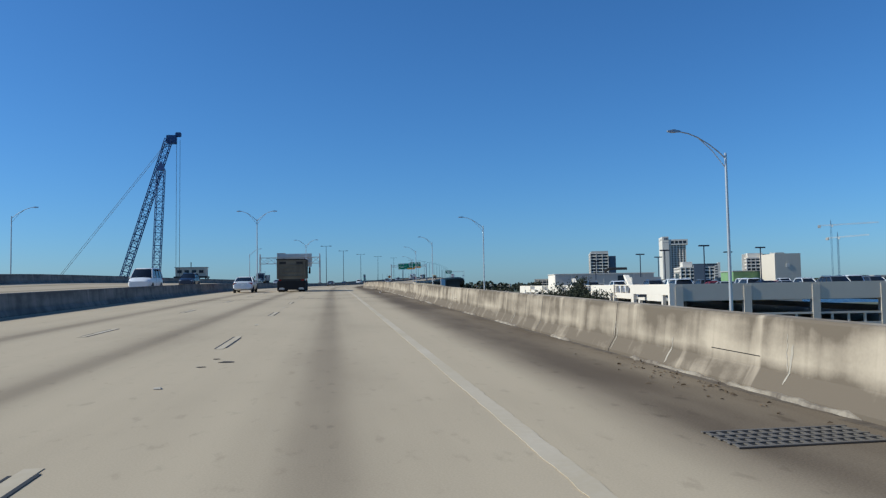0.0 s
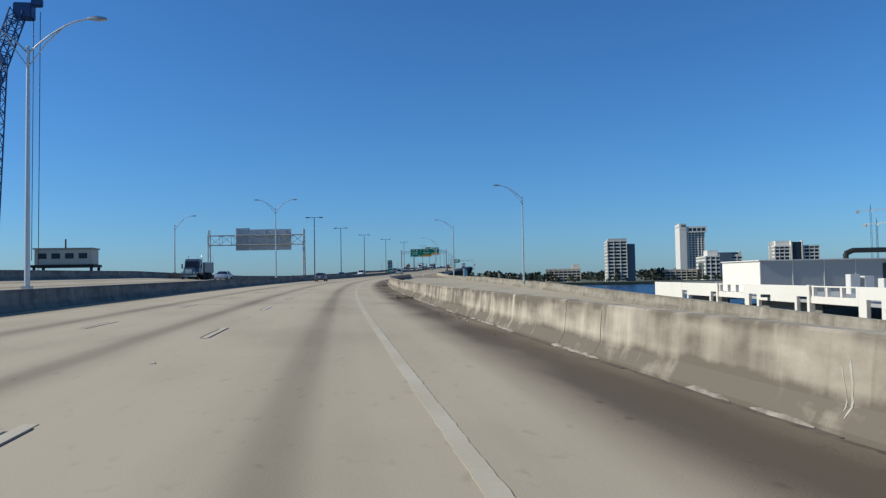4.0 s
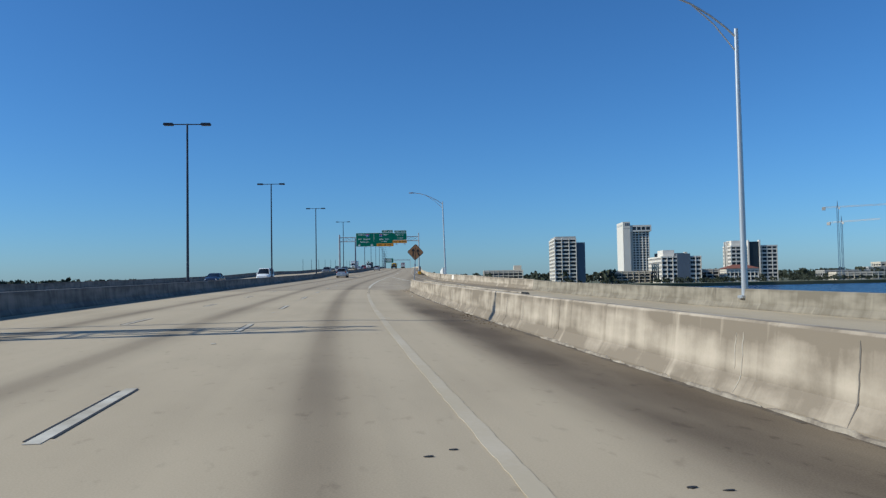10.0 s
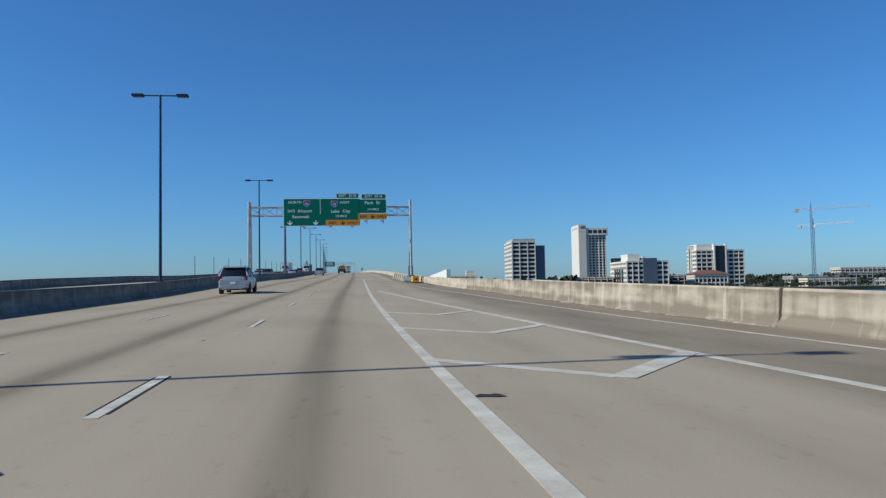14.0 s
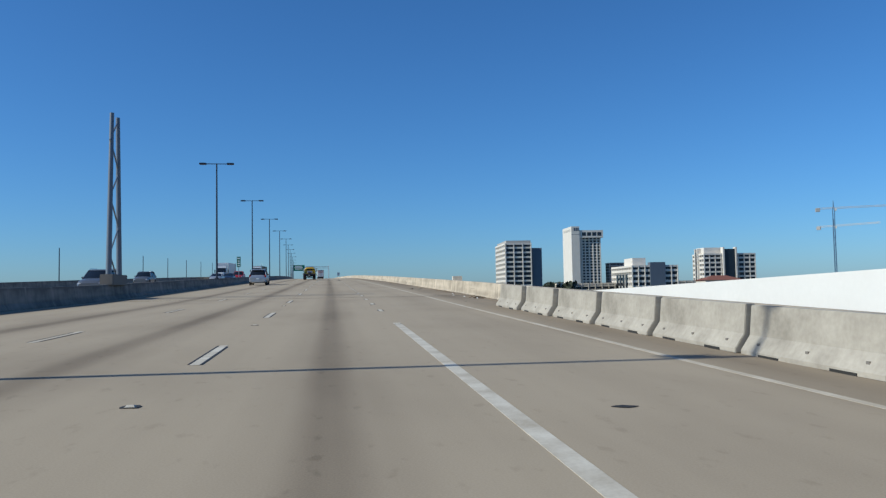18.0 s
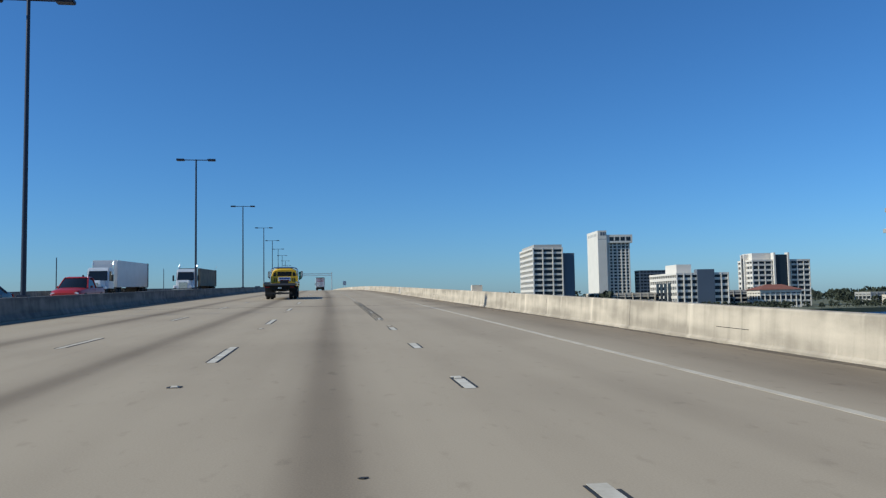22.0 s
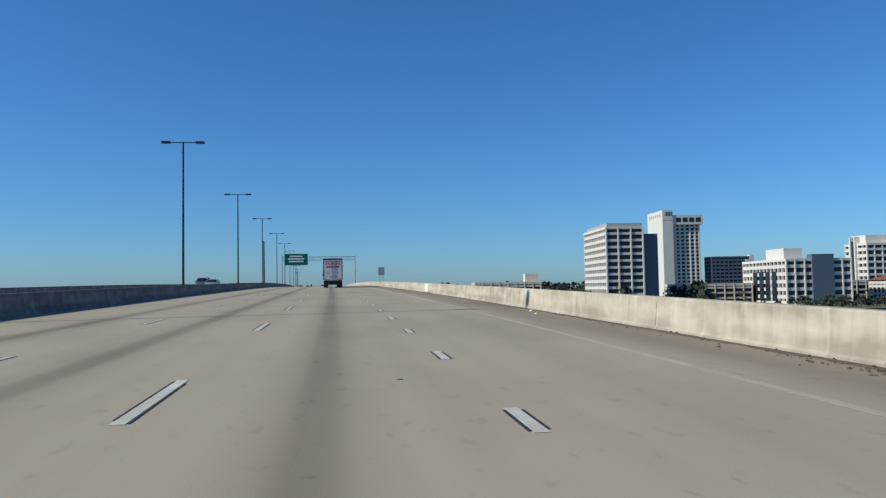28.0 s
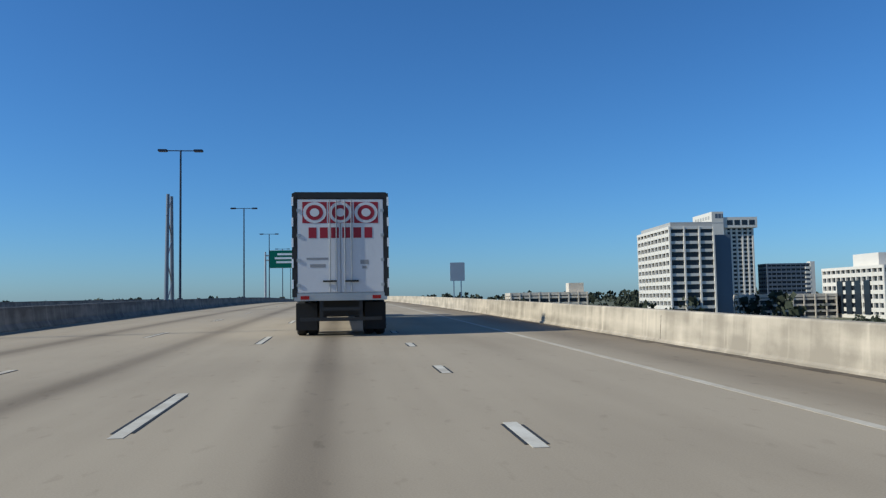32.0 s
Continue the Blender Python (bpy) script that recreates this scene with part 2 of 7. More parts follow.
MAT = {
    "road": road_material("deck_concrete", (0.49, 0.405, 0.28), 0.5, (2.25, 3.4), 0.12, 0.95, swept=0.4),
    "road_bridge": road_material("bridge_concrete", (0.398, 0.33, 0.236), 0.55, (5.0, 6.4), 0.12, 0.5),
    "ramp": road_material("ramp_concrete", (0.46, 0.385, 0.27), 0.2, (90.0, 99.0), 0.08),
    "barrier_old": barrier_material("stained_concrete", (0.52, 0.44, 0.33), (0.165, 0.135, 0.10), 0.85),
    "barrier_mid": barrier_material("weathered_concrete", (0.54, 0.46, 0.355), (0.235, 0.195, 0.145), 0.75),
    "barrier_slip": barrier_material("slip_concrete", (0.35, 0.31, 0.24), (0.185, 0.16, 0.12), 0.4),
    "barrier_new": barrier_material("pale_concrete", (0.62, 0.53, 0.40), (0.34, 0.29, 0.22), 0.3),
    # grey concrete, darkened: the shade on the median's face is put into the colour
    "barrier_median": barrier_material("shade_toned_concrete", (0.30, 0.27, 0.235), (0.14, 0.13, 0.115), 0.3),
    "paint": material("road_paint", (0.63, 0.585, 0.49), 0.8, second=(0.40, 0.35, 0.27), scale=2.2, fine=26, amount=0.95, spec=0.12),
    "paint_old": material("worn_road_paint", (0.56, 0.50, 0.40), 0.85, second=(0.43, 0.37, 0.28), scale=1.6, fine=25, amount=1.1, spec=0.1),
    "paint_faint": material("ghost_of_road_paint", (0.555, 0.48, 0.365), 0.85, second=(0.49, 0.415, 0.295), scale=0.5, fine=14, amount=1.5, spec=0.1),
    "paint_ghost": material("nearly_lost_road_paint", (0.46, 0.395, 0.30), 0.85, second=(0.385, 0.325, 0.24), scale=0.8, fine=14, amount=1.2, spec=0.1),
    "sealant": material("joint_sealant", (0.46, 0.41, 0.33), 0.9, second=(0.30, 0.26, 0.20), scale=3, fine=20, amount=1.0),
    "parapet_patch": material("repair_mortar", (0.52, 0.46, 0.37), 0.9, second=(0.40, 0.35, 0.28), scale=0.9, fine=12, amount=0.7),
    "pale_mortar": material("fresh_mortar", (0.80, 0.74, 0.64), 0.9, second=(0.68, 0.61, 0.51), scale=0.9, fine=12, amount=0.6),
    "iron": material("worn_iron", (0.17, 0.15, 0.125), 0.7, 0.2, scale=5, fine=30, amount=0.6),
    "slate_steel": material("slate_painted_steel", (0.16, 0.185, 0.22), 0.5, 0.2, scale=1.5, amount=0.4, bump=0.03),
    "black": material("black_paint", (0.035, 0.034, 0.032), 0.7, scale=3, amount=0.4),
    "joint": material("joint_rubber", (0.03, 0.028, 0.025), 0.8),
    "galv": material("galvanised_steel", (0.44, 0.45, 0.46), 0.45, 0.7, scale=1.5, amount=0.35, bump=0.05),
    "pole": material("aluminium_pole", (0.55, 0.56, 0.56), 0.4, 0.6, scale=1, amount=0.3, bump=0.03),
    "dark_pole": material("dark_bronze_pole", (0.03, 0.038, 0.06), 0.45, 0.3, amount=0.3, bump=0.03),
    "rust": material("weathered_truss_steel", (0.46, 0.465, 0.47), 0.5, 0.5, second=(0.30, 0.28, 0.26), scale=1.2, amount=0.7),
    "green": material("sign_green", (0.005, 0.14, 0.085), 0.45, scale=0.6, amount=0.25, bump=0.0),
    "sign_white": material("sign_white", (0.85, 0.87, 0.85), 0.4, amount=0.1, bump=0),
    "sign_yellow": material("sign_yellow", (0.66, 0.27, 0.012), 0.45, amount=0.15, bump=0),
    "sign_orange": material("faded_orange_sign", (0.36, 0.19, 0.085), 0.55, amount=0.5, bump=0),
    "sign_back": material("sign_back_aluminium", (0.50, 0.51, 0.51), 0.5, 0.4, scale=0.7, amount=0.3, bump=0.02),
    "blue": material("shield_blue", (0.01, 0.06, 0.32), 0.4, amount=0.1, bump=0),
    "red": material("sign_red", (0.5, 0.02, 0.03), 0.4, amount=0.1, bump=0),
}

# ---- the line of the road: curvature (1/km, right is plus) and grade (%) at even steps of time of travel ----
SPEED = 23.8
KC = [-0.03, -0.03, 0.05, 0.25, 0.54, 0.83, 0.95, 0.92, 0.91, 0.88, 0.72, 0.44, 0.13, -0.08, -0.07, -0.03, -0.07, -0.11, -0.17, -0.19, -0.14, -0.09, -0.09, -0.09]
KG = [2.23, 2.02, 1.11, 1.13, 1.12, 1.71, 2.28, 2.65, 2.51, 2.2, 1.65, 1.3]
EYE = 1.33
STEP = 2.38
S0, S1 = -119.0, 1428.0
NSTEP = int(round((S1 - S0) / STEP))
grid_s = S0 + STEP * np.arange(NSTEP + 1)
curve_k = np.interp(grid_s, SPEED * (-1 + 1.5 * np.arange(len(KC))), KC) * 1e-3
grade = np.interp(grid_s, [*(SPEED * (-1 + 3.0 * np.arange(len(KG)))), 900, 1300], [*KG, 0.0, -3.0]) / 100
zero = int(round(-S0 / STEP))


def run(values, start):
    c = np.concatenate([[0], np.cumsum(values[:-1] * STEP)])
    return c - c[zero] + start


head_s = run(curve_k, 0.0)
x_s, y_s, z_s = run(np.sin(head_s), 0.0), run(np.cos(head_s), 0.0), run(grade, 3.160 - EYE)
LINE = ([-200, 47.6, 214, 262, 315, 360, 400, 440, 500, 2000], [1.45, 1.45, 1.19, 1.24, 1.13, 1.38, 1.6, 1.64, 1.66, 1.65])


def w(s):
    """How far the right line of the lane lies from the line of travel."""
    return float(np.interp(s, *LINE))


def spot(s, u, h=0.0):
    x, y, z, a = (float(np.interp(s, grid_s, v)) for v in (x_s, y_s, z_s, head_s))
    bank = float(np.interp(s, [382, 408, 438, 468], [0, 0.022, 0.022, 0]))     # crossfall beside the gore
    lift = float(np.interp(s, [0, 80, 200, 262, 310], [0.035, 0.075, 0.075, 0.02, 0]))     # the opposite carriageway is banked in the bend
    fall = float(np.interp(s, [80, 125, 296, 325], [0, 0.034, 0.034, 0.008]) if s < 382 else np.interp(s, [382, 408], [0.008, 0]))     # shoulder side falls away in the bend
    return Vector((x + u * math.cos(a), y - u * math.sin(a), z + h - bank * max(-12.0, min(u, 12.0)) - fall * max(0.0, min(u, 12.0)) + lift * max(0.0, -12.6 - u)))


def at(s, u, h=0.0, turn=0.0, tilt=True):
    """The pose of a thing on the deck: its y runs along the road."""
    a = float(np.interp(s, grid_s, head_s))
    g = math.atan(float(np.interp(s, grid_s, grade))) if tilt else 0.0
    return Matrix.Translation(spot(s, u, h)) @ Matrix.Rotation(-a, 4, "Z") @ Matrix.Rotation(g, 4, "X") @ Matrix.Rotation(radians(turn), 4, "Z")


class Solid:
    """Collects faces for one mesh."""

    def __init__(self):
        self.v, self.f, self.uv = [], [], []

    def add(self, verts, faces):
        o = len(self.v)
        self.v += [tuple(p) for p in verts]
        self.f += [tuple(i + o for i in f) for f in faces]
        return self

    def box(self, x0, x1, y0, y1, z0, z1, m=None):
        v = [Vector((x, y, z)) for z in (z0, z1) for y in (y0, y1) for x in (x0, x1)]
        v = [m @ p for p in v] if m else v
        return self.add(v, [(0, 2, 3, 1), (4, 5, 7, 6), (0, 1, 5, 4), (2, 6, 7, 3), (0, 4, 6, 2), (1, 3, 7, 5)])

    def bar(self, a, b, r, r2=None, n=8):
        a, b = Vector(a), Vector(b)
        d = (b - a).normalized()
        q = d.to_track_quat("Z", "Y").to_matrix()
        r2 = r if r2 is None else r2
        v = [a + q @ Vector((r * math.cos(k * math.tau / n), r * math.sin(k * math.tau / n), 0)) for k in range(n)]
        v += [b + q @ Vector((r2 * math.cos(k * math.tau / n), r2 * math.sin(k * math.tau / n), 0)) for k in range(n)]
        return self.add(v, [(k, (k + 1) % n, n + (k + 1) % n, n + k) for k in range(n)] + [tuple(range(n))[::-1], tuple(range(n, 2 * n))])

    def tube(self, pts, r, n=8, r2=None):
        for i in range(len(pts) - 1):
            f0, f1 = i / (len(pts) - 1), (i + 1) / (len(pts) - 1)
            e = r if r2 is None else r2
            self.bar(pts[i], pts[i + 1], r + (e - r) * f0, r + (e - r) * f1, n)
        return self

    def prism(self, outline, x0, x1, axis="x"):
        """A closed outline of (y, z) swept along x (or of (x, z) along y, or (x, y) along z)."""
        n = len(outline)
        put = {"x": lambda t, p: (t, p[0], p[1]), "y": lambda t, p: (p[0], t, p[1]), "z": lambda t, p: (p[0], p[1], t)}[axis]
        v = [put(x0, p) for p in outline] + [put(x1, p) for p in outline]
        return self.add(v, [(k, (k + 1) % n, n + (k + 1) % n, n + k) for k in range(n)] + [tuple(range(n))[::-1], tuple(range(n, 2 * n))])

    def mesh(self, name, mat, bevel=0.0, smooth=False):
        me = bpy.data.meshes.new(name)
        me.from_pydata(self.v, [], self.f)
        bm = bmesh.new()
        bm.from_mesh(me)
        bmesh.ops.recalc_face_normals(bm, faces=bm.faces)
        if bevel:
            bmesh.ops.bevel(bm, geom=[e for e in bm.edges if len(e.link_faces) == 2 and e.calc_face_angle(0) > 0.6], offset=bevel, segments=2, affect="EDGES", clamp_overlap=True)
        bm.to_mesh(me)
        bm.free()
        if smooth:
            me.shade_smooth()
            me.set_sharp_from_angle(angle=radians(38))
        me.materials.append(mat)
        return me


def thing(name, label, category, group="", kind="", m=None):
    ob = tagged(new(name), label, category, group, kind)
    if m is not None:
        ob.matrix_basis = m
    return ob


def part(name, data, parent, label="", m=None):
    ob = new(name, data)
    ob.parent = parent
    if m is not None:
        ob.matrix_basis = m
    return tagged(ob, label)


def ribbon(name, mat, s0, s1, outline, step=4.0, closed=True, u_of=None, h_of=None):
    """A cross section of (u, h) swept along the road, with UV in metres. u_of and h_of shift it at each place."""
    k = max(1, int(round((s1 - s0) / step)))
    n = len(outline)
    verts, faces, uvs = [], [], []
    lens = [0.0]
    for a, b in zip(outline, outline[1:] + outline[:1]):
        lens.append(lens[-1] + math.dist(a, b))
    ss = [s0 + (s1 - s0) * i / k for i in range(k + 1)]
    for s in ss:
        du, dh = (u_of(s) if u_of else 0.0), (h_of(s) if h_of else 0.0)
        verts += [spot(s, u + du, h + dh) for u, h in outline]
    for i in range(k):
        for j in range(n if closed else n - 1):
            j2 = (j + 1) % n
            faces.append((i * n + j, i * n + j2, (i + 1) * n + j2, (i + 1) * n + j))
            uvs += [(ss[i], lens[j]), (ss[i], lens[j + 1]), (ss[i + 1], lens[j + 1]), (ss[i + 1], lens[j])]
    if closed:
        for base, order in ((0, range(n)), (k * n, range(n - 1, -1, -1))):
            faces.append(tuple(base + j for j in order))
            uvs += [(outline[j][0] + ss[0], outline[j][1]) for j in order]
    me = bpy.data.meshes.new(name)
    me.from_pydata(verts, [], faces)
    layer = me.uv_layers.new(name="road")
    layer.data.foreach_set("uv", np.array(uvs, dtype=np.float32).ravel())
    bm = bmesh.new()
    bm.from_mesh(me)
    bmesh.ops.recalc_face_normals(bm, faces=bm.faces)
    bm.to_mesh(me)
    bm.free()
    me.materials.append(mat)
    return me


def wander(s):
    """How far the oil bands stray from the middle of the lanes."""
    return float(np.interp(s, [60, 130, 232, 250, 300, 420, 560, 670], [0.15, 0.58, 0.55, 0.33, 0.2, 0.08, 0.08, -0.08]))


def sheet(name, mat, s0, s1, left, right, h=0.0, step=6.0, cols=8):
    """A surface between two offset lines; UV: metres across from the middle of the lane, and along."""
    k = max(1, int(round((s1 - s0) / step)))
    verts, uvs, faces = [], [], []
    for i in range(k + 1):
        s = s0 + (s1 - s0) * i / k
        a, b = left(s), right(s)
        for j in range(cols + 1):
            u = a + (b - a) * j / cols
            verts.append(spot(s, u, h(s) if callable(h) else h))
            uvs.append((u - w(s) + 1.83 - wander(s), s))
    for i in range(k):
        for j in range(cols):
            p = i * (cols + 1) + j
            faces.append((p, p + 1, p + cols + 2, p + cols + 1))
    me = bpy.data.meshes.new(name)
    me.from_pydata(verts, [], faces)
    layer = me.uv_layers.new(name="road")
    for loop in me.loops:
        layer.data[loop.index].uv = uvs[loop.vertex_index]
    me.materials.append(mat)
    return me


# ---- carriageways ----
MEDIAN = -11.9
OUTER = ([-200, 302.1, 302.8, 350, 358, 366, 405, 440, 463, 535, 580, 650, 720, 2000], [4.45, 4.45, 14.9, 10.05, 9.65, 9.45, 9.1, 8.6, 7.65, 7.65, 7.05, 7.1, 7.25, 7.25])   # foot of the right parapet
RAMP = ([-200, 0, 114, 190, 269, 306, 317, 325, 330, 336, 342, 350], [23.2, 23.2, 22.6, 20.8, 16.6, 14.8, 12.9, 11.9, 11.3, 10.8, 10.25, 10.05])   # outer foot of the slip road


def outer(s):
    return float(np.interp(s, *OUTER))


def ramp_edge(s):
    return float(np.interp(s, *RAMP))


def ramp_fall(s):
    return float(np.interp(s, [-200, 0, 110, 172, 216, 255], [-4.6, -3.8, -1.7, -0.5, -0.06, 0.0]))


deck = new("road_deck", sheet("road_deck", MAT["road"], -110, 301, lambda s: MEDIAN, outer))
tagged(deck, "tan concrete motorway deck with dark oil bands along each lane", "road", kind="structure")
deck_far = new("road_deck", sheet("road_deck", MAT["road_bridge"], 301, 1420, lambda s: MEDIAN, lambda s: ramp_edge(s) if s < 350 else outer(s), step=5))
tagged(deck_far, "tan concrete bridge deck rising to the crest", "road", kind="structure")
slip = new("slip_road", sheet("slip_road", MAT["ramp"], -110, 301, lambda s: 4.95, ramp_edge, ramp_fall))
tagged(slip, "pale concrete slip road that joins from beyond the parapet", "road", kind="structure")
oncoming = new("oncoming_deck", sheet("oncoming_deck", MAT["road"], -110, 1420, lambda s: -29.0, lambda s: MEDIAN - 0.6))
tagged(oncoming, "tan concrete deck of the opposite carriageway", "road", kind="structure")
slab = ribbon("bridge_slab", MAT["barrier_median"], -110, 1420, [(-29.4, -0.1), (-29.4, -1.6), (-12.6, -1.6), (0, -1.6), (4.3, -1.6), (4.3, -0.1), (0, -0.1), (-12, -0.1), (-12.6, -0.1)], 6)
tagged(new("bridge_slab", slab), "grey concrete slab and girders under the carriageways", "bridge", kind="structure")


OLD_FACE = ((0.0, 0.05), (0.12, 0.25), (0.18, 0.84))       # distance back from the foot, and height
NEW_FACE = ((0.0, 0.045), (0.05, 0.085), (0.10, 0.71))


def parapet_outline(height, side, face):
    """Low toe, short slope, steep face, flat top; its traffic face looks to -side."""
    (u0, h0), (u1, h1), (u2, _) = face
    return [(side * u, h) for u, h in ((u0, -0.05), (u0, h0), (u1, h1), (u2, height - 0.03), (u2 + 0.025, height), (u2 + 0.24, height), (u2 + 0.26, height - 0.02), (u2 + 0.26, -0.3))]


def parapet(name, label, mat, s0, s1, piece, height, side, u_of, h_of=None, gap=0.02, face=OLD_FACE):
    """A row of cast lengths with open joints between them."""
    top = thing(name, label, "barrier", kind="structure")
    k = int(round((s1 - s0) / piece))
    for i in range(k):
        a, b = s0 + (s1 - s0) * i / k + gap / 2, s0 + (s1 - s0) * (i + 1) / k - gap / 2
        part("parapet_length", ribbon("parapet_length", mat(a) if callable(mat) else mat, a, b, parapet_outline(height(a) if callable(height) else height, side, face), 3.0, True, u_of, h_of), top)
    return top


def old_height(s):
    return float(np.interp(s, [-60, 60, 120, 150, 197, 230, 300], [0.82, 0.82, 0.86, 0.88, 0.92, 0.90, 0.87]))


old_parapet = parapet("parapet_right", "stained tan concrete parapet with rain streaks beside the shoulder", lambda s: MAT["barrier_old"] if s < 185 else MAT["barrier_mid"], -60, 302.0, 12.0, old_height, 1, outer)
parapet("parapet_slip_inner", "stained concrete parapet on the inner side of the slip road", MAT["barrier_old"], 261, 297.9, 12.3, 0.88, -1, lambda s: 5.9, ramp_fall)
parapet("parapet_slip", "pale stained concrete parapet on the outer side of the slip road", lambda s: MAT["barrier_slip"] if s < 300 else MAT["barrier_mid"], -60, 350, 16.0, lambda s: float(np.interp(s, [290, 325], [0.84, 0.92])), 1, ramp_edge, ramp_fall)
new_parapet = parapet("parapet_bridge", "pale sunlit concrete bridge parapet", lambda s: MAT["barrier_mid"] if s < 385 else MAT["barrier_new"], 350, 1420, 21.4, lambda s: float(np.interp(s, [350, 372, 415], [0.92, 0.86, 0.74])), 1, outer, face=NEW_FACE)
# darker concrete than the bridge parapet, toned for faces turned from the sun
parapet("parapet_median", "grey concrete median barrier with its shade put into the colour", MAT["barrier_median"], -60, 1420, 37.0, 0.87, -1, lambda s: MEDIAN)
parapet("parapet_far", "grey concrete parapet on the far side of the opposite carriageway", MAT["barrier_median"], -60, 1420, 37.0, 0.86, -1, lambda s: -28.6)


def face_line(name, mat, s0, s1, top, parent, h0=0.1, h1=1.0, u_of=outer, label="", face=OLD_FACE):
    """A thin raised strip on the face of a parapet: sealed joints, scrapes and lime runs."""
    hs, us = [0.02, face[0][1], face[1][1], top - 0.03], [-0.003, -0.003, face[1][0] - 0.003, face[2][0] - 0.003]
    levels = (h0 * (top - 0.05) + 0.02, face[1][1] if h0 < 0.25 else h0 * (top - 0.05) + 0.03, h1 * (top - 0.05))
    sel = [(float(np.interp(h, hs, us)), h) for h in levels]
    part(name, ribbon(name, mat, s0, s1, sel + [(u + 0.02, h) for u, h in sel[::-1]], 2.0, True, u_of), parent, label)


def face_stain(name, mat, s, width, top, parent, h0, h1, label, stray=0.03):
    """A thin run or crack that strays and swells as it goes down the face of the old parapet."""
    n = 10
    hs, us = [0.0, OLD_FACE[0][1], OLD_FACE[1][1], top - 0.03], [0.0, OLD_FACE[0][0], OLD_FACE[1][0], OLD_FACE[2][0]]
    rows, at_s = [], s
    for i in range(n + 1):
        h = 0.02 + (top - 0.06) * (h1 + (h0 - h1) * i / n)
        at_s += random.uniform(-stray, stray) * 0.6
        half = width * random.uniform(0.25, 0.75) * (0.35 if i in (0, n) else 1.0)
        rows.append((at_s - half, at_s + half, outer(s) + float(np.interp(h, hs, us)), h))
    v = [spot(x, u + d, h) for d in (-0.004, 0.02) for a, b, u, h in rows for x in (a, b)]
    m = 2 * (n + 1)
    f = [(2 * i, 2 * i + 1, 2 * i + 3, 2 * i + 2) for i in range(n)]
    f += [(2 * i, 2 * i + 2, m + 2 * i + 2, m + 2 * i) for i in range(n)] + [(2 * i + 3, 2 * i + 1, m + 2 * i + 1, m + 2 * i + 3) for i in range(n)]
    part(name, Solid().add(v, f).mesh(name, mat), parent, label)


random.seed(77)
for s in (-14.0, -5.0, 2.5, 7.4, 10.2, 12.3, 19.5, 30.0, 38.0, 44.0, 62.3, 69.0, 83.0, 92.0, 101.0, 111.0, 118.5, 127.1, 139.1, 150.3, 148.3, 162.5, 171.0, 182.6, 202.5, 211.0, 221.0, 233.0, 246.3, 257.0, 268.2, 270.7, 272.9, 279.3, 287.0, 294.5):
    top = old_height(s)
    face_stain("lime_run", MAT["sealant"], s, random.uniform(0.02, 0.04), top, old_parapet, random.choice((0.05, 0.05, 0.15)), random.uniform(0.5, 0.95), "pale lime run")
    if random.random() < 0.6:
        face_stain("lime_run", MAT["sealant"], s + random.uniform(0.06, 0.14), random.uniform(0.01, 0.02), top, old_parapet, random.uniform(0.2, 0.5), random.uniform(0.6, 0.9), "pale lime run")
for s in (17.0, 34.0, 49.5, 54.3, 76.0, 97.0, 107.0, 124.9, 129.8, 153.2, 176.6, 188.3, 209.0, 223.6, 244.3, 259.0, 276.0, 293.4):
    face_stain("crack", MAT["iron"], s, random.uniform(0.014, 0.026), old_height(s), old_parapet, 0.03, random.uniform(0.92, 1.0), "dark crack", 0.02)
for s, length, h in ((8.0, 1.1, 0.45), (29.0, 0.6, 0.5), (125.5, 1.35, 0.60), (147.0, 1.0, 0.35), (170.6, 0.9, 0.5), (171.9, 0.5, 0.42), (226.0, 1.4, 0.4), (277.0, 0.8, 0.5)):
    face_line("scrape", MAT["joint"], s, s + length, old_height(s), old_parapet, h, h + 0.03, label="dark tyre scrape")
for s in (366.0, 388.0, 409.5, 455.0, 477.0, 498.5, 520.0, 541.0, 563.0, 584.0, 606.0, 627.0, 649.0, 670.0, 692.0, 713.0, 735.0, 756.0, 777.0):
    face_line("crack", MAT["joint"], s + 9.0, s + 9.015, 0.74, new_parapet, 0.05, 0.9, label="dark crack", face=NEW_FACE)
for s, length, h in ((470.0, 2.0, 0.5), (537.0, 1.2, 0.42), (575.0, 2.4, 0.46), (640.0, 1.6, 0.5), (705.0, 1.4, 0.44)):
    face_line("scrape", MAT["joint"], s, s + length, 0.74, new_parapet, h, h + 0.03, label="dark tyre scrape", face=NEW_FACE)

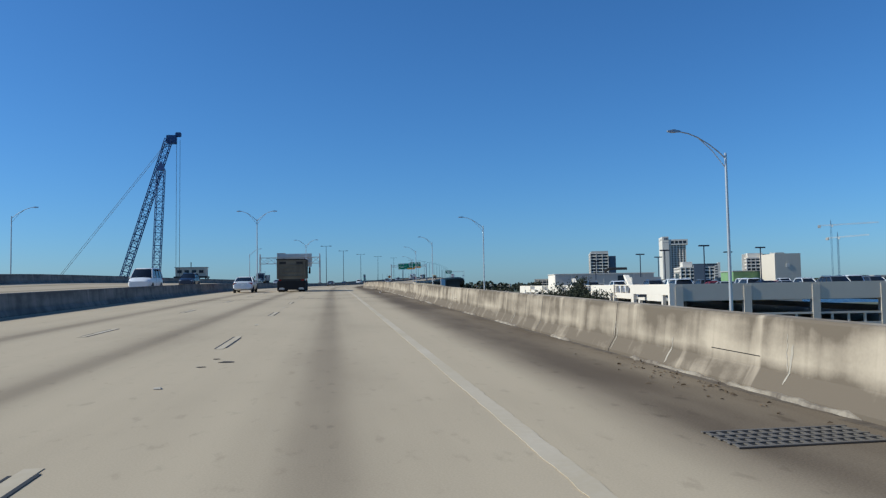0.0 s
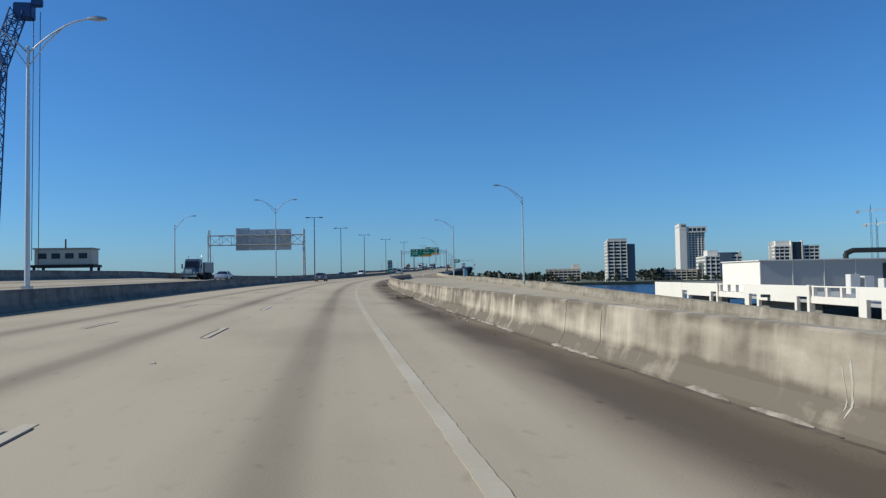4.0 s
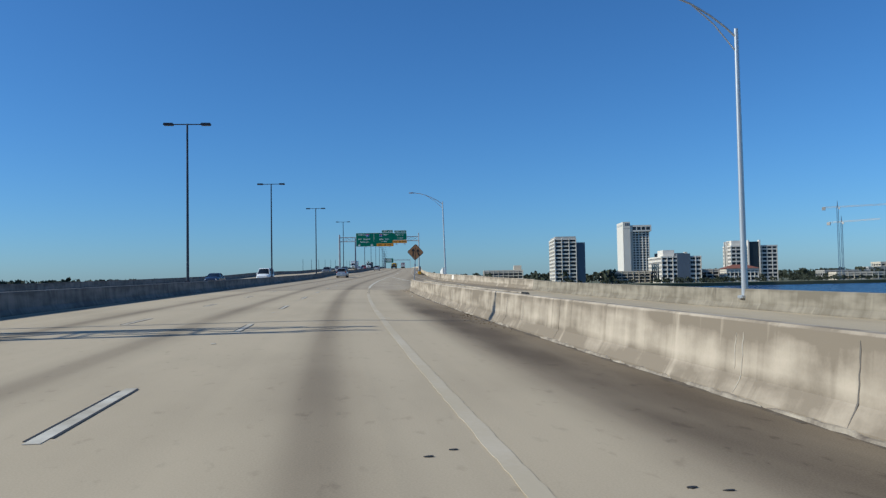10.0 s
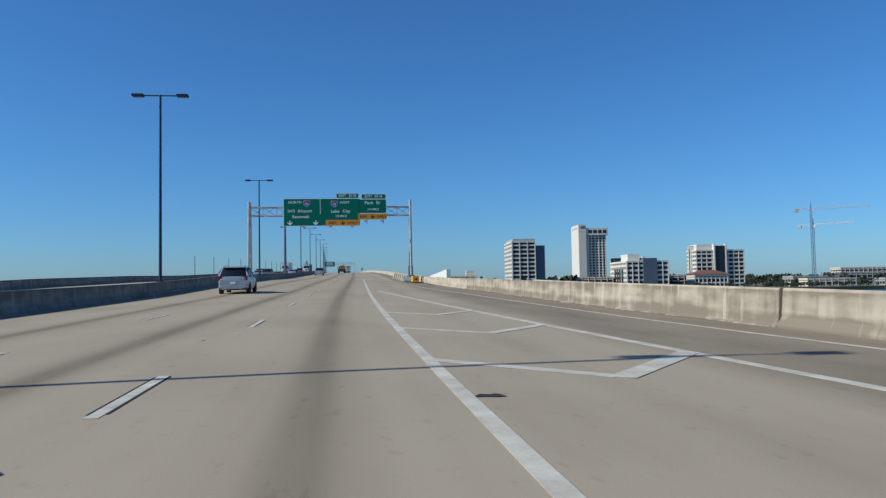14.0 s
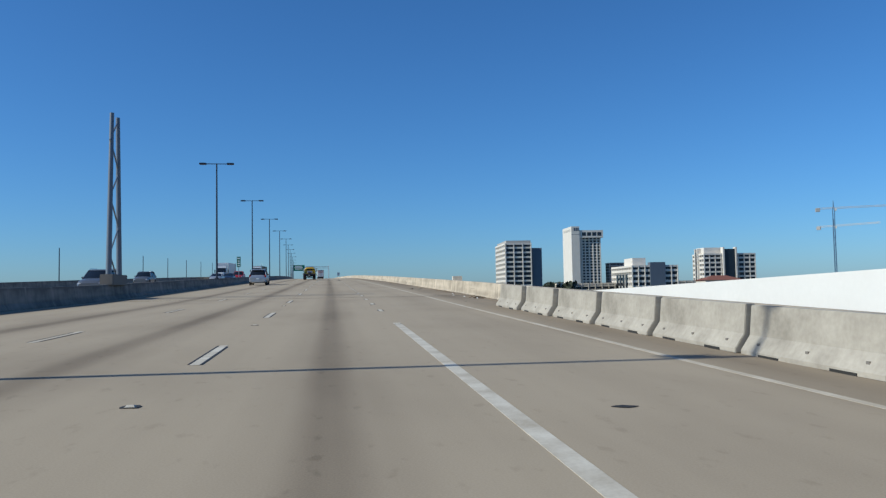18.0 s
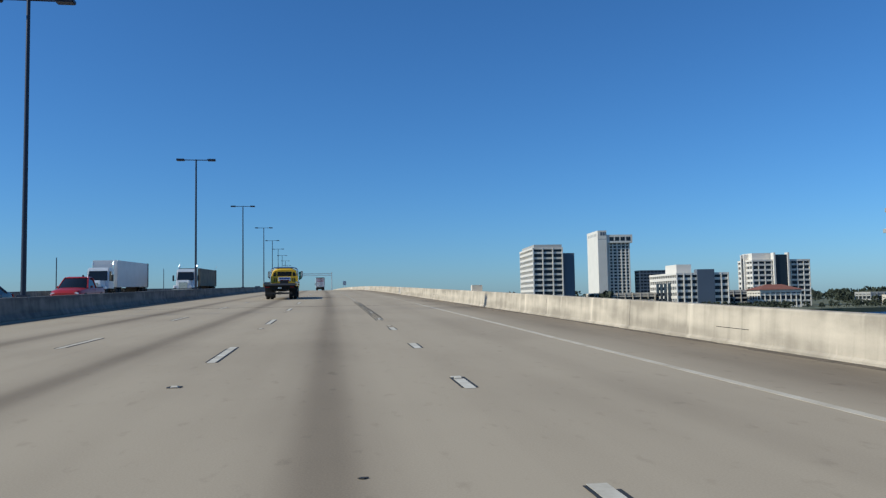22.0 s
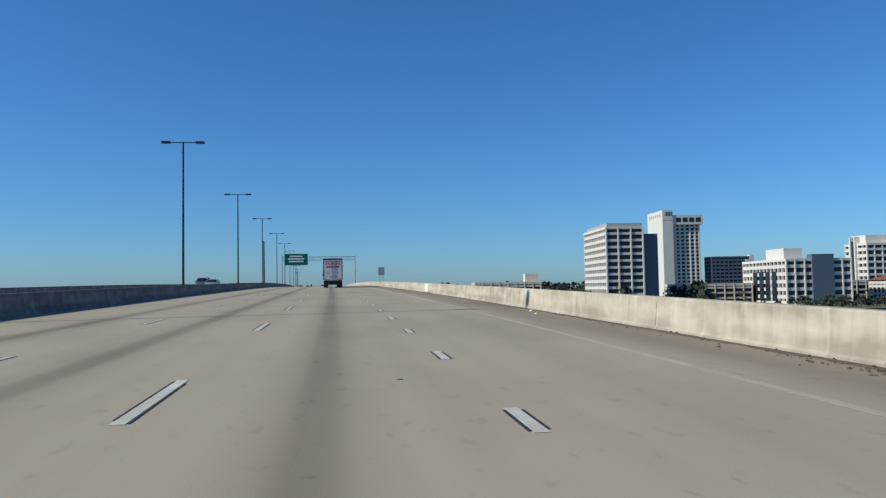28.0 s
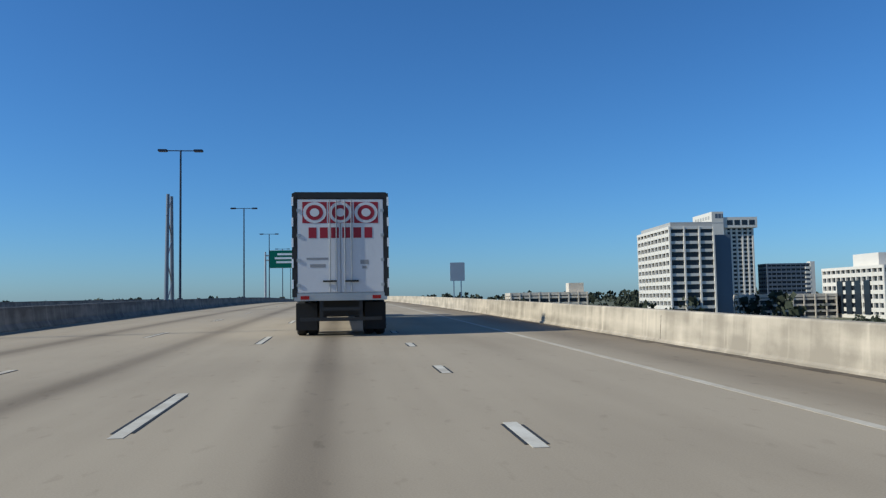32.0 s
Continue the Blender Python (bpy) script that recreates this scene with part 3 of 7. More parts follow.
# ---- land, river and town ----
E1, E2 = Vector((0.956, -0.292, 0)), Vector((0.292, 0.956, 0))
M2 = {
    "water": material("river_water", (0.010, 0.026, 0.065), 0.25, scale=0.05, fine=0.5, amount=0.4, bump=0.6, spec=0.22),
    "land": material("winter_ground", (0.16, 0.15, 0.09), 0.95, second=(0.07, 0.085, 0.04), scale=0.02, fine=0.4, amount=1.0),
    "white": material("white_precast", (0.69, 0.64, 0.56), 0.75, scale=0.08, fine=2, amount=0.3),
    "cream": material("cream_stucco", (0.64, 0.565, 0.455), 0.8, scale=0.08, fine=2, amount=0.35),
    "grey": material("grey_precast", (0.40, 0.385, 0.355), 0.8, scale=0.08, fine=2, amount=0.35),
    "garage_white": material("white_concrete", (0.78, 0.75, 0.69), 0.85, second=(0.66, 0.63, 0.57), scale=0.3, fine=6, amount=0.6),
    # dark base colour stands in for the shade behind the garage openings
    "garage_inner": material("shaded_block_wall", (0.22, 0.2, 0.17), 0.9, scale=0.3, fine=3, amount=0.5),
    "glass": material("dark_window_glass", (0.022, 0.03, 0.042), 0.22, scale=0.3, fine=3, amount=0.6, bump=0.02, spec=0.35),
    # blue grey base colour holds the sky reflected in the tower's glass wing
    "slate": material("blue_grey_glazing", (0.115, 0.135, 0.17), 0.35, scale=0.08, fine=2, amount=0.35),
    "roof": material("clay_tile_roof", (0.22, 0.09, 0.06), 0.8, scale=0.5, fine=6, amount=0.6),
    "leaf": material("evergreen_leaf", (0.05, 0.058, 0.032), 0.85, second=(0.025, 0.03, 0.02), scale=0.6, fine=5, amount=1.0, bump=0),
    "bark": material("bark", (0.12, 0.09, 0.065), 0.9),
}


ripple = next(k for k in M2["water"].node_tree.nodes if k.type == "BUMP")
ripple.inputs["Strength"].default_value, ripple.inputs["Distance"].default_value = 1.0, 0.9


def floors(name, label, corner, e1, e2, z0, height, storeys, bays1, bays2, wall, fin=0.5, base=None):
    """An office block: core of glass, a spandrel ring at each floor, piers between the windows, parapet and roof."""
    rot = Matrix((( E1.x, E2.x, 0, corner[0]), (E1.y, E2.y, 0, corner[1]), (0, 0, 1, z0), (0, 0, 0, 1)))
    top = thing(name, label, "building", m=rot)
    part("glazing", Solid().box(1.3, e1 - 1.3, 1.3, e2 - 1.3, 0, height - 1.0).mesh("glazing", M2["glass"]), top, "dark tinted window glass")
    fh = height / storeys
    ring = Solid().box(0, e1, 0, e2, 0, fh * fin * 0.7).mesh("spandrel", wall)
    for i in range(storeys):
        part("spandrel", ring, top, m=Matrix.Translation((0, 0, i * fh)))
    part("parapet", Solid().box(-0.1, e1 + 0.1, -0.1, e2 + 0.1, height - fh * 0.5, height).mesh("parapet", wall), top)
    pier = Solid().box(-0.4, 0.4, -0.35, 0.4, 0, height - 0.2).mesh("pier", wall)
    for j in range(bays1 + 1):
        part("pier", pier, top, m=Matrix.Translation((min(max(e1 * j / bays1, 0.6), e1 - 0.6), 0, 0)))
    side = Solid().box(-0.35, 0.4, -0.45, 0.45, 0, height - 0.2).mesh("pier", wall)
    for j in range(1, bays2 + 1):
        part("pier", side, top, m=Matrix.Translation((0, min(e2 * j / bays2, e2 - 0.6), 0)))
    return top


def block(top, name, x0, x1, y0, y1, z0, z1, mat, label="", bevel=0.0):
    return part(name, Solid().box(x0, x1, y0, y1, z0, z1).mesh(name, mat, bevel), top, label)


ground_z = -0.5
sea = Solid().add([(-4800, -4800, -4.0), (4800, -4800, -4.0), (4800, 4800, -4.0), (-4800, 4800, -4.0)], [(0, 1, 2, 3)]).mesh("river", M2["water"])
tagged(new("water", sea), "wide dark blue river under a light breeze", "water", kind="structure")
north = Solid().prism([(-900, 1010), (300, 1010), (470, 990), (600, 985), (760, 960), (1000, 880), (1600, 760), (4600, 300), (4600, 4700), (-4600, 4700), (-4600, 1100)], -6, ground_z, "z").mesh("ground", M2["land"])
tagged(new("ground_north", north), "wooded river bank and town ground", "ground", kind="structure")
south = Solid().prism([(-4600, -4600), (4600, -4600), (4600, 60), (400, 160), (170, 262), (48, 262), (26, 205), (-200, 178), (-4600, 150)], -6, -3.6, "z").mesh("ground", M2["land"])
tagged(new("ground_south", south), "dusty ground of the near bank", "ground", kind="structure")

def office(name, label, corner, e1, e2, height, storeys, front, side, wall, front_wall=None):
    """An office block whose two seen faces differ. front and side: bays, pier width, height of the spandrel as a share of the storey, depth by which the piers stand proud."""
    rot = Matrix(((E1.x, E2.x, 0, corner[0]), (E1.y, E2.y, 0, corner[1]), (0, 0, 1, ground_z), (0, 0, 0, 1)))
    top = thing(name, label, "building", m=rot)
    fh = height / storeys
    part("glazing", Solid().box(1.2, e1 - 0.2, 1.2, e2 - 0.2, 0, height - 0.6).mesh("glazing", M2["glass"]), top, "dark tinted window glass")
    for key, (bays, pier_w, share, proud), length, mat in (("x", front, e1, front_wall or wall), ("y", side, e2, wall)):
        def put(a0, a1, d0, d1, z0, z1):
            return Solid().box(a0, a1, d0, d1, z0, z1) if key == "x" else Solid().box(d0, d1, a0, a1, z0, z1)
        band = put(0.0, length, 0.0, 1.25, 0, fh * share).mesh("spandrel", mat)
        for i in range(storeys):
            part("spandrel", band, top, m=Matrix.Translation((0, 0, i * fh - (fh * share * 0.5 if i else 0))))
        rib = put(-pier_w / 2, pier_w / 2, -proud, 1.22, 0, height - 0.3).mesh("pier", mat)
        for j in range(bays + 1):
            p = min(max(length * j / bays, pier_w / 2 - 0.02), length - pier_w / 2)
            part("pier", rib, top, m=Matrix.Translation((p, 0, 0) if key == "x" else (0, p, 0)))
    part("parapet", Solid().box(-0.3, e1 + 0.1, -0.3, e2 + 0.1, height - fh * 0.35, height).mesh("parapet", wall), top)
    return top


tower = office("office_tower", "white precast office tower with deep balcony bands", (387, 1117.6), 27, 64, 57.0, 12, (3, 0.9, 0.36, 0.6), (9, 1.0, 0.46, 0.15), M2["white"])
block(tower, "roof_cap", 1.5, 26.5, 1.5, 60, 57.0, 59.6, M2["grey"], "grey set back roof cap")
block(tower, "glass_wing", 27, 38, 3, 40, 0, 52, M2["slate"], "plain blue grey glass wing")
slab_tower = office("slab_tower", "tall white tower with a gridded shaft and an overhanging crown", (629, 1363), 28, 40, 83.0, 20, (5, 1.5, 0.40, 0.6), (6, 2.0, 0.45, 0.5), M2["white"])
block(slab_tower, "service_slab", -15, -3.4, -4, 48, 0, 98, M2["white"], "windowless white service slab")
block(slab_tower, "edge_column", -3.2, -0.9, -1.5, 8, 0, 83, M2["white"], "narrow white edge column")
block(slab_tower, "crown", -4, 31, -3, 43, 82, 92.5, M2["white"], "white overhanging crown with dark windows")
for k in range(4):
    block(slab_tower, "crown_window", 0.6 + k * 7.4, 6.2 + k * 7.4, -3.1, -2.9, 84.6, 89.6, M2["glass"], "dark crown window")
block(slab_tower, "slab_joint", -14.9, -3.5, -4.05, -3.9, 86.5, 87.0, M2["slate"])
block(slab_tower, "slab_vent", -8.6, -6.6, -4.05, -3.9, 8.0, 13.0, M2["slate"], "small dark vent")
for x0, x1 in ((-11.6, -8.9), (-8.3, -5.6), (-5.0, -3.8)):
    block(slab_tower, "sign_bar", x0, x1, -4.08, -4.0, 91.5, 96.0, M2["slate"], "dark sign bar near the roof")
for k in range(6):
    block(slab_tower, "sign_bar", -15.06, -15.0, 2 + k * 7.0, 6.5 + k * 7.0, 91.0, 94.5, M2["grey"], "grey sign bar near the roof")
wing = office("glass_annex", "dark glazed office annex with thin bands and a white end column", (668, 1352), 44, 20, 46, 11, (9, 0.4, 0.5, 0.1), (4, 0.6, 0.5, 0.1), M2["slate"])
block(wing, "end_column", 43.5, 48, -1, 6, 0, 47.5, M2["white"], "white end column")
for k in range(9):
    block(wing, "end_balcony", 38.5, 43.5, -1.2, 1, 3.4 + k * 4.6, 5.6 + k * 4.6, M2["white"], "white balcony front")
low = office("office_block", "long white office block with a dark glazed centre", (516.5, 1087), 49, 70, 33, 6, (7, 0.9, 0.42, 0.6), (12, 0.9, 0.46, 0.15), M2["white"])
block(low, "glass_centre", 19, 35, -1.4, 6, 0, 36, M2["slate"], "dark glazed centre bay")
for k in range(4):
    block(low, "glass_strip", -0.5, 1, 14 + k * 10.2, 20.5 + k * 10.2, 2.5, 24, M2["glass"], "tall dark glazed strip")
block(low, "penthouse", 5, 19, 12, 40, 33, 41, M2["white"], "white plant room on the roof")
round_block = office("stepped_tower", "white office tower with dark glazed stair shafts and tall white fins", (651, 1136), 62, 32, 48, 9, (9, 0.8, 0.36, 0.2), (5, 0.8, 0.5, 0.2), M2["white"])
block(round_block, "glass_shaft", 24, 38, -1.0, 6, 0, 53, M2["glass"], "dark glazed stair shaft")
for x in (23.0, 38.0):
    block(round_block, "white_fin", x - 0.9, x + 0.9, -2.2, 4, 0, 55, M2["white"], "tall white fin")
block(round_block, "side_shaft", -1.0, 5, 15.5, 20.5, 0, 50, M2["glass"], "dark glazed slot")
for y in (14.6, 21.4):
    block(round_block, "white_fin", -2.0, 4, y - 0.8, y + 0.8, 0, 54, M2["white"], "tall white fin")
block(round_block, "roof_house", 3, 24, 6, 28, 48, 55, M2["white"], "white plant room")
hall = floors("riverside_house", "cream three storey house with a red hipped roof", (597, 1071), 40, 25, ground_z, 16.5, 3, 8, 5, M2["white"])
part("roof", Solid().add([(-1.5, -1.5, 16.5), (41.5, -1.5, 16.5), (41.5, 26.5, 16.5), (-1.5, 26.5, 16.5), (12, 12.5, 21.5), (28, 12.5, 21.5)], [(0, 1, 5, 4), (1, 2, 5), (2, 3, 4, 5), (3, 0, 4), (3, 2, 1, 0)]).mesh("roof", M2["roof"]), hall, "red clay tile hipped roof")

# ---- road markings ----
def strip(bag, s0, s1, ua, ub, width, h=0.006, n=1):
    """Adds a painted bar from (s0, ua) to (s1, ub) to the bag."""
    for i in range(n):
        f0, f1 = i / n, (i + 1) / n
        p = [(s0 + (s1 - s0) * f, ua + (ub - ua) * f) for f in (f0, f1)]
        a, b = (spot(s, u, h) for s, u in p)
        d = (b - a).normalized()
        side = Vector((d.y, -d.x, 0)).normalized() * width / 2
        up = Vector((0, 0, 0.004))
        v = [a - side, a + side, b + side, b - side]
        bag.add([q - up for q in v] + v, [(4, 5, 6, 7), (0, 1, 5, 4), (1, 2, 6, 5), (2, 3, 7, 6), (3, 0, 4, 7)])
    return bag


def stretch(bag, s0, s1, u_of, width, step=6.0):
    k = max(1, int((s1 - s0) / step))
    for i in range(k):
        a, b = s0 + (s1 - s0) * i / k, s0 + (s1 - s0) * (i + 1) / k
        strip(bag, a, b, u_of(a), u_of(b), width)
    return bag


LEFT_DRIFT = ((0, 38, 184, 268, 316, 340, 415, 440, 464, 489, 512, 537, 560, 645, 720, 755), (1.8, 1.3, 0.6, -0.5, -0.8, -1.5, -0.6, 0.0, -0.3, 0.3, -0.5, -0.5, -1.6, -1.9, -1.9, -1.3))
RIGHT_DRIFT = ((461, 483, 510, 533, 556, 578, 649, 668, 691, 714, 754), (0.9, 0.5, -0.4, -0.3, -0.1, -0.4, -2.4, -0.1, -0.0, 0.4, 1.2))


def dashes(name, label, s0, s1, cycle, length, shift, mat, edged_from, drift):
    """A broken lane line: every stripe is a piece, with black contrast bars beside it on the bridge."""
    top = thing(name, label, "lane line", kind="structure")
    base = s0
    random.seed(31)
    while base < s1:
        s = base + float(np.interp(base, *drift))
        u = w(s) + shift
        part("stripe", strip(Solid(), s, s + length, u, w(s + length) + shift, 0.14).mesh("stripe", MAT["paint_faint"] if s < 120 else mat), top, "paint worn to a faint trace" if s < 120 else "")
        if s > edged_from:
            for e in (-0.09, 0.09):
                a, b = random.uniform(0, 0.12) * length, random.uniform(0, 0.15) * length      # chipped ends
                part("contrast_bar", strip(Solid(), s + a, s + length - b, u + e, w(s + length) + shift + e, random.uniform(0.024, 0.038), 0.0065).mesh("contrast_bar", MAT["black"]), top, "black contrast bar")
        base += cycle
    return top


dashes("lane_line_left", "broken white lane line with black edges", 1.0 - 12.19 * 3, 1100, 12.19, 3.05, -3.66, MAT["paint"], -100, LEFT_DRIFT)
dashes("lane_line_far_left", "worn broken white lane line", 5.0 - 12.19 * 2, 1100, 12.19, 3.05, -7.32, MAT["paint_old"], -100, LEFT_DRIFT)
dashes("lane_line_right", "short white dotted line with black edges", 454.22, 1000, 5.64, 1.2, 0.0, MAT["paint"], 0, RIGHT_DRIFT)


def painted(name, label, bag, mat):
    return tagged(new(name, bag.mesh(name, mat)), label, "road marking", kind="structure")


def ragged(s0, s1, u_of, width, step=0.15, rag=0.009):
    """A painted line whose edges have worn away unevenly."""
    k = int((s1 - s0) / step)
    v, f = [], []
    for i in range(k + 1):
        s = s0 + step * i
        v += [spot(s, u_of(s) - width / 2 + random.uniform(-rag, rag), 0.002), spot(s, u_of(s) + width / 2 + random.uniform(-rag, rag), 0.002)]
    v += [q + Vector((0, 0, 0.004)) for q in v]
    m = 2 * (k + 1)
    for i in range(k):
        a, b, c, d = 2 * i, 2 * i + 1, 2 * i + 3, 2 * i + 2
        f += [(m + a, m + b, m + c, m + d), (a, m + a, m + d, d), (b, c, m + c, m + b)]
    return Solid().add(v, f)


random.seed(8)
painted("edge_line", "worn white edge line beside the shoulder", ragged(-50, 289, w, 0.17), MAT["paint_faint"])
for a, b in ((289.6, 290.9), (291.8, 292.5), (294.0, 295.6), (297.0, 297.7), (299.2, 301.0), (302.2, 305.8)):
    painted("edge_line", "broken remains of the white edge line", ragged(a, b, w, 0.13, 0.12, 0.03), MAT["paint_faint"])
painted("gore_line", "wide white solid line along the gore", stretch(Solid(), 306, 449, w, 0.19), MAT["paint"])
EDGE = ([250, 312, 325, 336, 346, 355, 401, 417, 437, 462, 510, 580, 650, 2000], [12.2, 11.4, 10.5, 9.75, 8.85, 8.25, 6.35, 5.95, 5.45, 5.02, 4.98, 4.85, 4.85, 4.95])


def edge(s):
    return float(np.interp(s, *EDGE))


def gore(s):
    return float(np.interp(s, [310, 321.5, 327.6, 334.1, 392], [8.3, 7.5, 6.95, 6.5, 1.9]))


painted("edge_line_bridge", "thin white edge line along the bridge shoulder", stretch(Solid(), 312, 568, edge, 0.13), MAT["paint_old"])
painted("edge_line_bridge", "faint worn edge line along the bridge shoulder", ragged(568.2, 700, edge, 0.13), MAT["paint_ghost"])
painted("edge_line_bridge", "thin white edge line along the bridge shoulder", stretch(Solid(), 700.2, 1200, edge, 0.13), MAT["paint_old"])
painted("gore_edge", "white line on the far side of the painted gore", stretch(Solid(), 316, 388, gore, 0.2), MAT["paint"])
for apex, left_run, right_run, bar_w in ((316.6, 2.5, 4.0, 0.42), (324.2, 3.0, 3.4, 0.42), (333.0, 2.6, 3.0, 0.4), (342.6, 2.4, 2.6, 0.38), (349.9, 2.0, 2.3, 0.36), (357.4, 2.0, 2.2, 0.34)):
    mid_u = w(apex) + (gore(apex + right_run) - w(apex)) * 0.5
    chev = strip(Solid(), apex + left_run, apex, w(apex + left_run), mid_u, 0.28, 0.0075)
    strip(chev, apex - 0.1, apex + right_run, mid_u, gore(apex + right_run), bar_w, 0.0075)
    painted("gore_chevron", "white chevron painted across the gore", chev, MAT["paint"])

joints = thing("deck_joints", "dark sealed expansion joints across the deck", "expansion joint", kind="structure")
for s in (-36.0, 47.5, 129.7, 217.8, 300.3, 341.6, 470.0, 515.8, 565.8, 640.0, 728.0, 850.0, 940.0):
    bag = Solid()
    r = outer(s)
    strip(bag, s, s, MEDIAN + 0.05, r - 0.05, 0.09, 0.005)
    part("joint", bag.mesh("joint", MAT["joint"]), joints)
random.seed(4)
wear = thing("pavement_scars", "dark scars and rubber marks on the deck", "pavement wear", kind="structure")
for i in range(36):
    s, u = random.uniform(20, 790), random.choice((w(300) + random.uniform(-0.6, 0.5), w(300) - 3.66 + random.uniform(-0.5, 0.5), random.uniform(-8, 6)))
    bag = Solid()
    for k in range(random.randint(1, 2)):
        o = random.uniform(-0.15, 0.15)
        c, q = spot(s + o, u + k * 0.22, 0.004), random.uniform(0, 6)
        ring = [c + Vector((random.uniform(0.025, 0.055) * math.cos(j * 0.9), random.uniform(0.012, 0.028) * math.sin(j * 0.9), 0)) for j in range(7)]
        bag.add(ring + [p + Vector((0, 0, 0.004)) for p in ring], [tuple(range(7, 14))] + [(j, (j + 1) % 7, 7 + (j + 1) % 7, 7 + j) for j in range(7)])
    part("scar", bag.mesh("scar", MAT["black"]), wear)
reflector_mesh = Solid().add([(-0.05, -0.04, 0), (0.05, -0.04, 0), (0.05, 0.04, 0), (-0.05, 0.04, 0), (-0.035, -0.015, 0.015), (0.035, -0.015, 0.015), (0.035, 0.015, 0.015), (-0.035, 0.015, 0.015)], [(0, 1, 5, 4), (1, 2, 6, 5), (2, 3, 7, 6), (3, 0, 4, 7), (4, 5, 6, 7)]).mesh("reflector", MAT["paint"])
base_mesh = Solid().prism([(-0.085, -0.07), (0.08, -0.08), (0.10, 0.02), (0.07, 0.09), (-0.07, 0.08), (-0.1, 0.0)], 0.0, 0.004, "z").mesh("stud_base", MAT["black"])
studs = thing("road_studs", "small white raised pavement markers on the lane lines", "road stud", kind="structure")
for i in range(64):
    s = -2.5 + 12.19 * i
    for sh in ((-3.66, 0.0) if s > 445 else (-3.66,)):
        if s > 600:
            continue
        if s > 400:
            part("stud_base", base_mesh, studs, "dark tar patch", at(s, w(s) + sh, 0.003))
        part("road_stud", reflector_mesh, studs, m=at(s, w(s) + sh, 0.007))
grate_bars = thing("drain_grate", "long slotted iron drain grate in the shoulder", "drain", m=at(5.7, 3.5, 0.004))
part("sump", Solid().box(-0.62, 0.62, -0.3, 0.3, -0.002, 0.001).mesh("sump", MAT["joint"]), grate_bars, "dark sump under the bars")
for i in range(5):
    part("grate_bar", Solid().box(-0.64, 0.64, -0.3 + i * 0.14, -0.26 + i * 0.14, 0.001, 0.012).mesh("grate_bar", MAT["iron"]), grate_bars, "worn iron bar")
for i in range(14):
    part("cross_bar", Solid().box(-0.62 + i * 0.093, -0.59 + i * 0.093, -0.28, 0.28, 0.001, 0.009).mesh("cross_bar", MAT["iron"]), grate_bars)
copy_thing(grate_bars, at(175.5, 2.95, 0.004))
gr = material("leaf_litter", (0.14, 0.10, 0.06), 0.95, scale=8, amount=0.8)


def litter(s, u, spread, n, seed):
    random.seed(seed)
    bag = Solid()
    for i in range(n):
        p = spot(s + random.gauss(0, spread), u + random.gauss(0, 0.2), 0.004)
        q = Matrix.Rotation(random.uniform(0, 6.28), 3, "Z") @ Matrix.Rotation(random.uniform(-0.7, 0.7), 3, "X")
        a, b, h = random.uniform(0.01, 0.036), random.uniform(0.006, 0.018), random.uniform(0.002, 0.012)
        v = [p + Vector((0, 0, h)) + q @ Vector(c) for c in ((-a, -b, 0), (a, -b, 0), (a, b, 0.01), (-a, b, 0), (0, 0, h + 0.01))]
        bag.add(v, [(0, 1, 4), (1, 2, 4), (2, 3, 4), (3, 0, 4), (3, 2, 1, 0)])
    tagged(new("litter", bag.mesh("litter", gr)), "dry leaves and grit swept against the parapet foot", "litter", kind="stuff")


for i, (s, u, sp, n) in enumerate(((9, 4.1, 1.2, 60), (62, 4.1, 1.5, 70), (36, 4.1, 1.0, 30), (120, 4.1, 3, 60), (183, 4.05, 1.8, 130), (205, 4.1, 2, 60), (222, 4.0, 1.5, 30), (262, 4.1, 2.5, 80), (298, 4.1, 3, 50), (430, 8.3, 4, 70), (478, 7.4, 3, 90), (560, 7.0, 3, 80), (612, 6.8, 4, 50), (671, 6.85, 1.2, 120), (680, 6.9, 5, 60), (720, 7.0, 6, 60))):
    litter(s, u, sp, n, 20 + i)


def grime(s0, s1, u_of, seed, lo=0.04, hi=0.16):
    """A ragged band of grit along the foot of a parapet."""
    random.seed(seed)
    bag, s = Solid(), s0
    while s < s1:
        e = s + random.uniform(0.5, 1.6)
        strip(bag, s, e, u_of(s) - random.uniform(0.02, 0.09), u_of(e) - random.uniform(0.02, 0.09), random.uniform(lo, hi), 0.005)
        s = e - 0.05
    tagged(new("grit_band", bag.mesh("grit_band", grit)), "dark grit and dirt along the parapet foot", "litter", kind="stuff")


grit = material("road_grit", (0.15, 0.12, 0.085), 0.95, second=(0.07, 0.055, 0.04), scale=4, fine=30, amount=1.0)
grime(-40, 299, outer, 51)


def mortar_lip(s0, s1, seed, parent):
    """Crumbling pale lip at the foot of the old parapet, with gaps where it has broken off."""
    random.seed(seed)
    s = s0
    while s < s1:
        length = random.uniform(0.5, 3.0)
        k = max(2, int(length / 0.18))
        v = []
        for i in range(k + 1):
            q, end = s + length * i / k, (0.3 if i in (0, k) else 1.0)
            out, up = random.uniform(0.03, 0.075) * end, random.uniform(0.02, 0.05) * end
            v += [spot(q, outer(q) - out, 0.0), spot(q, outer(q) - out * 0.6, up), spot(q, outer(q) + 0.02, up * 1.25)]
        f = [(3 * i + j, 3 * i + j + 1, 3 * i + j + 4, 3 * i + j + 3) for i in range(k) for j in range(2)]
        part("mortar_lip", Solid().add(v, f).mesh("mortar_lip", lip), parent, "crumbling pale mortar lip")
        s += length + random.choice((0.1, 0.4, 1.5, 3.0))


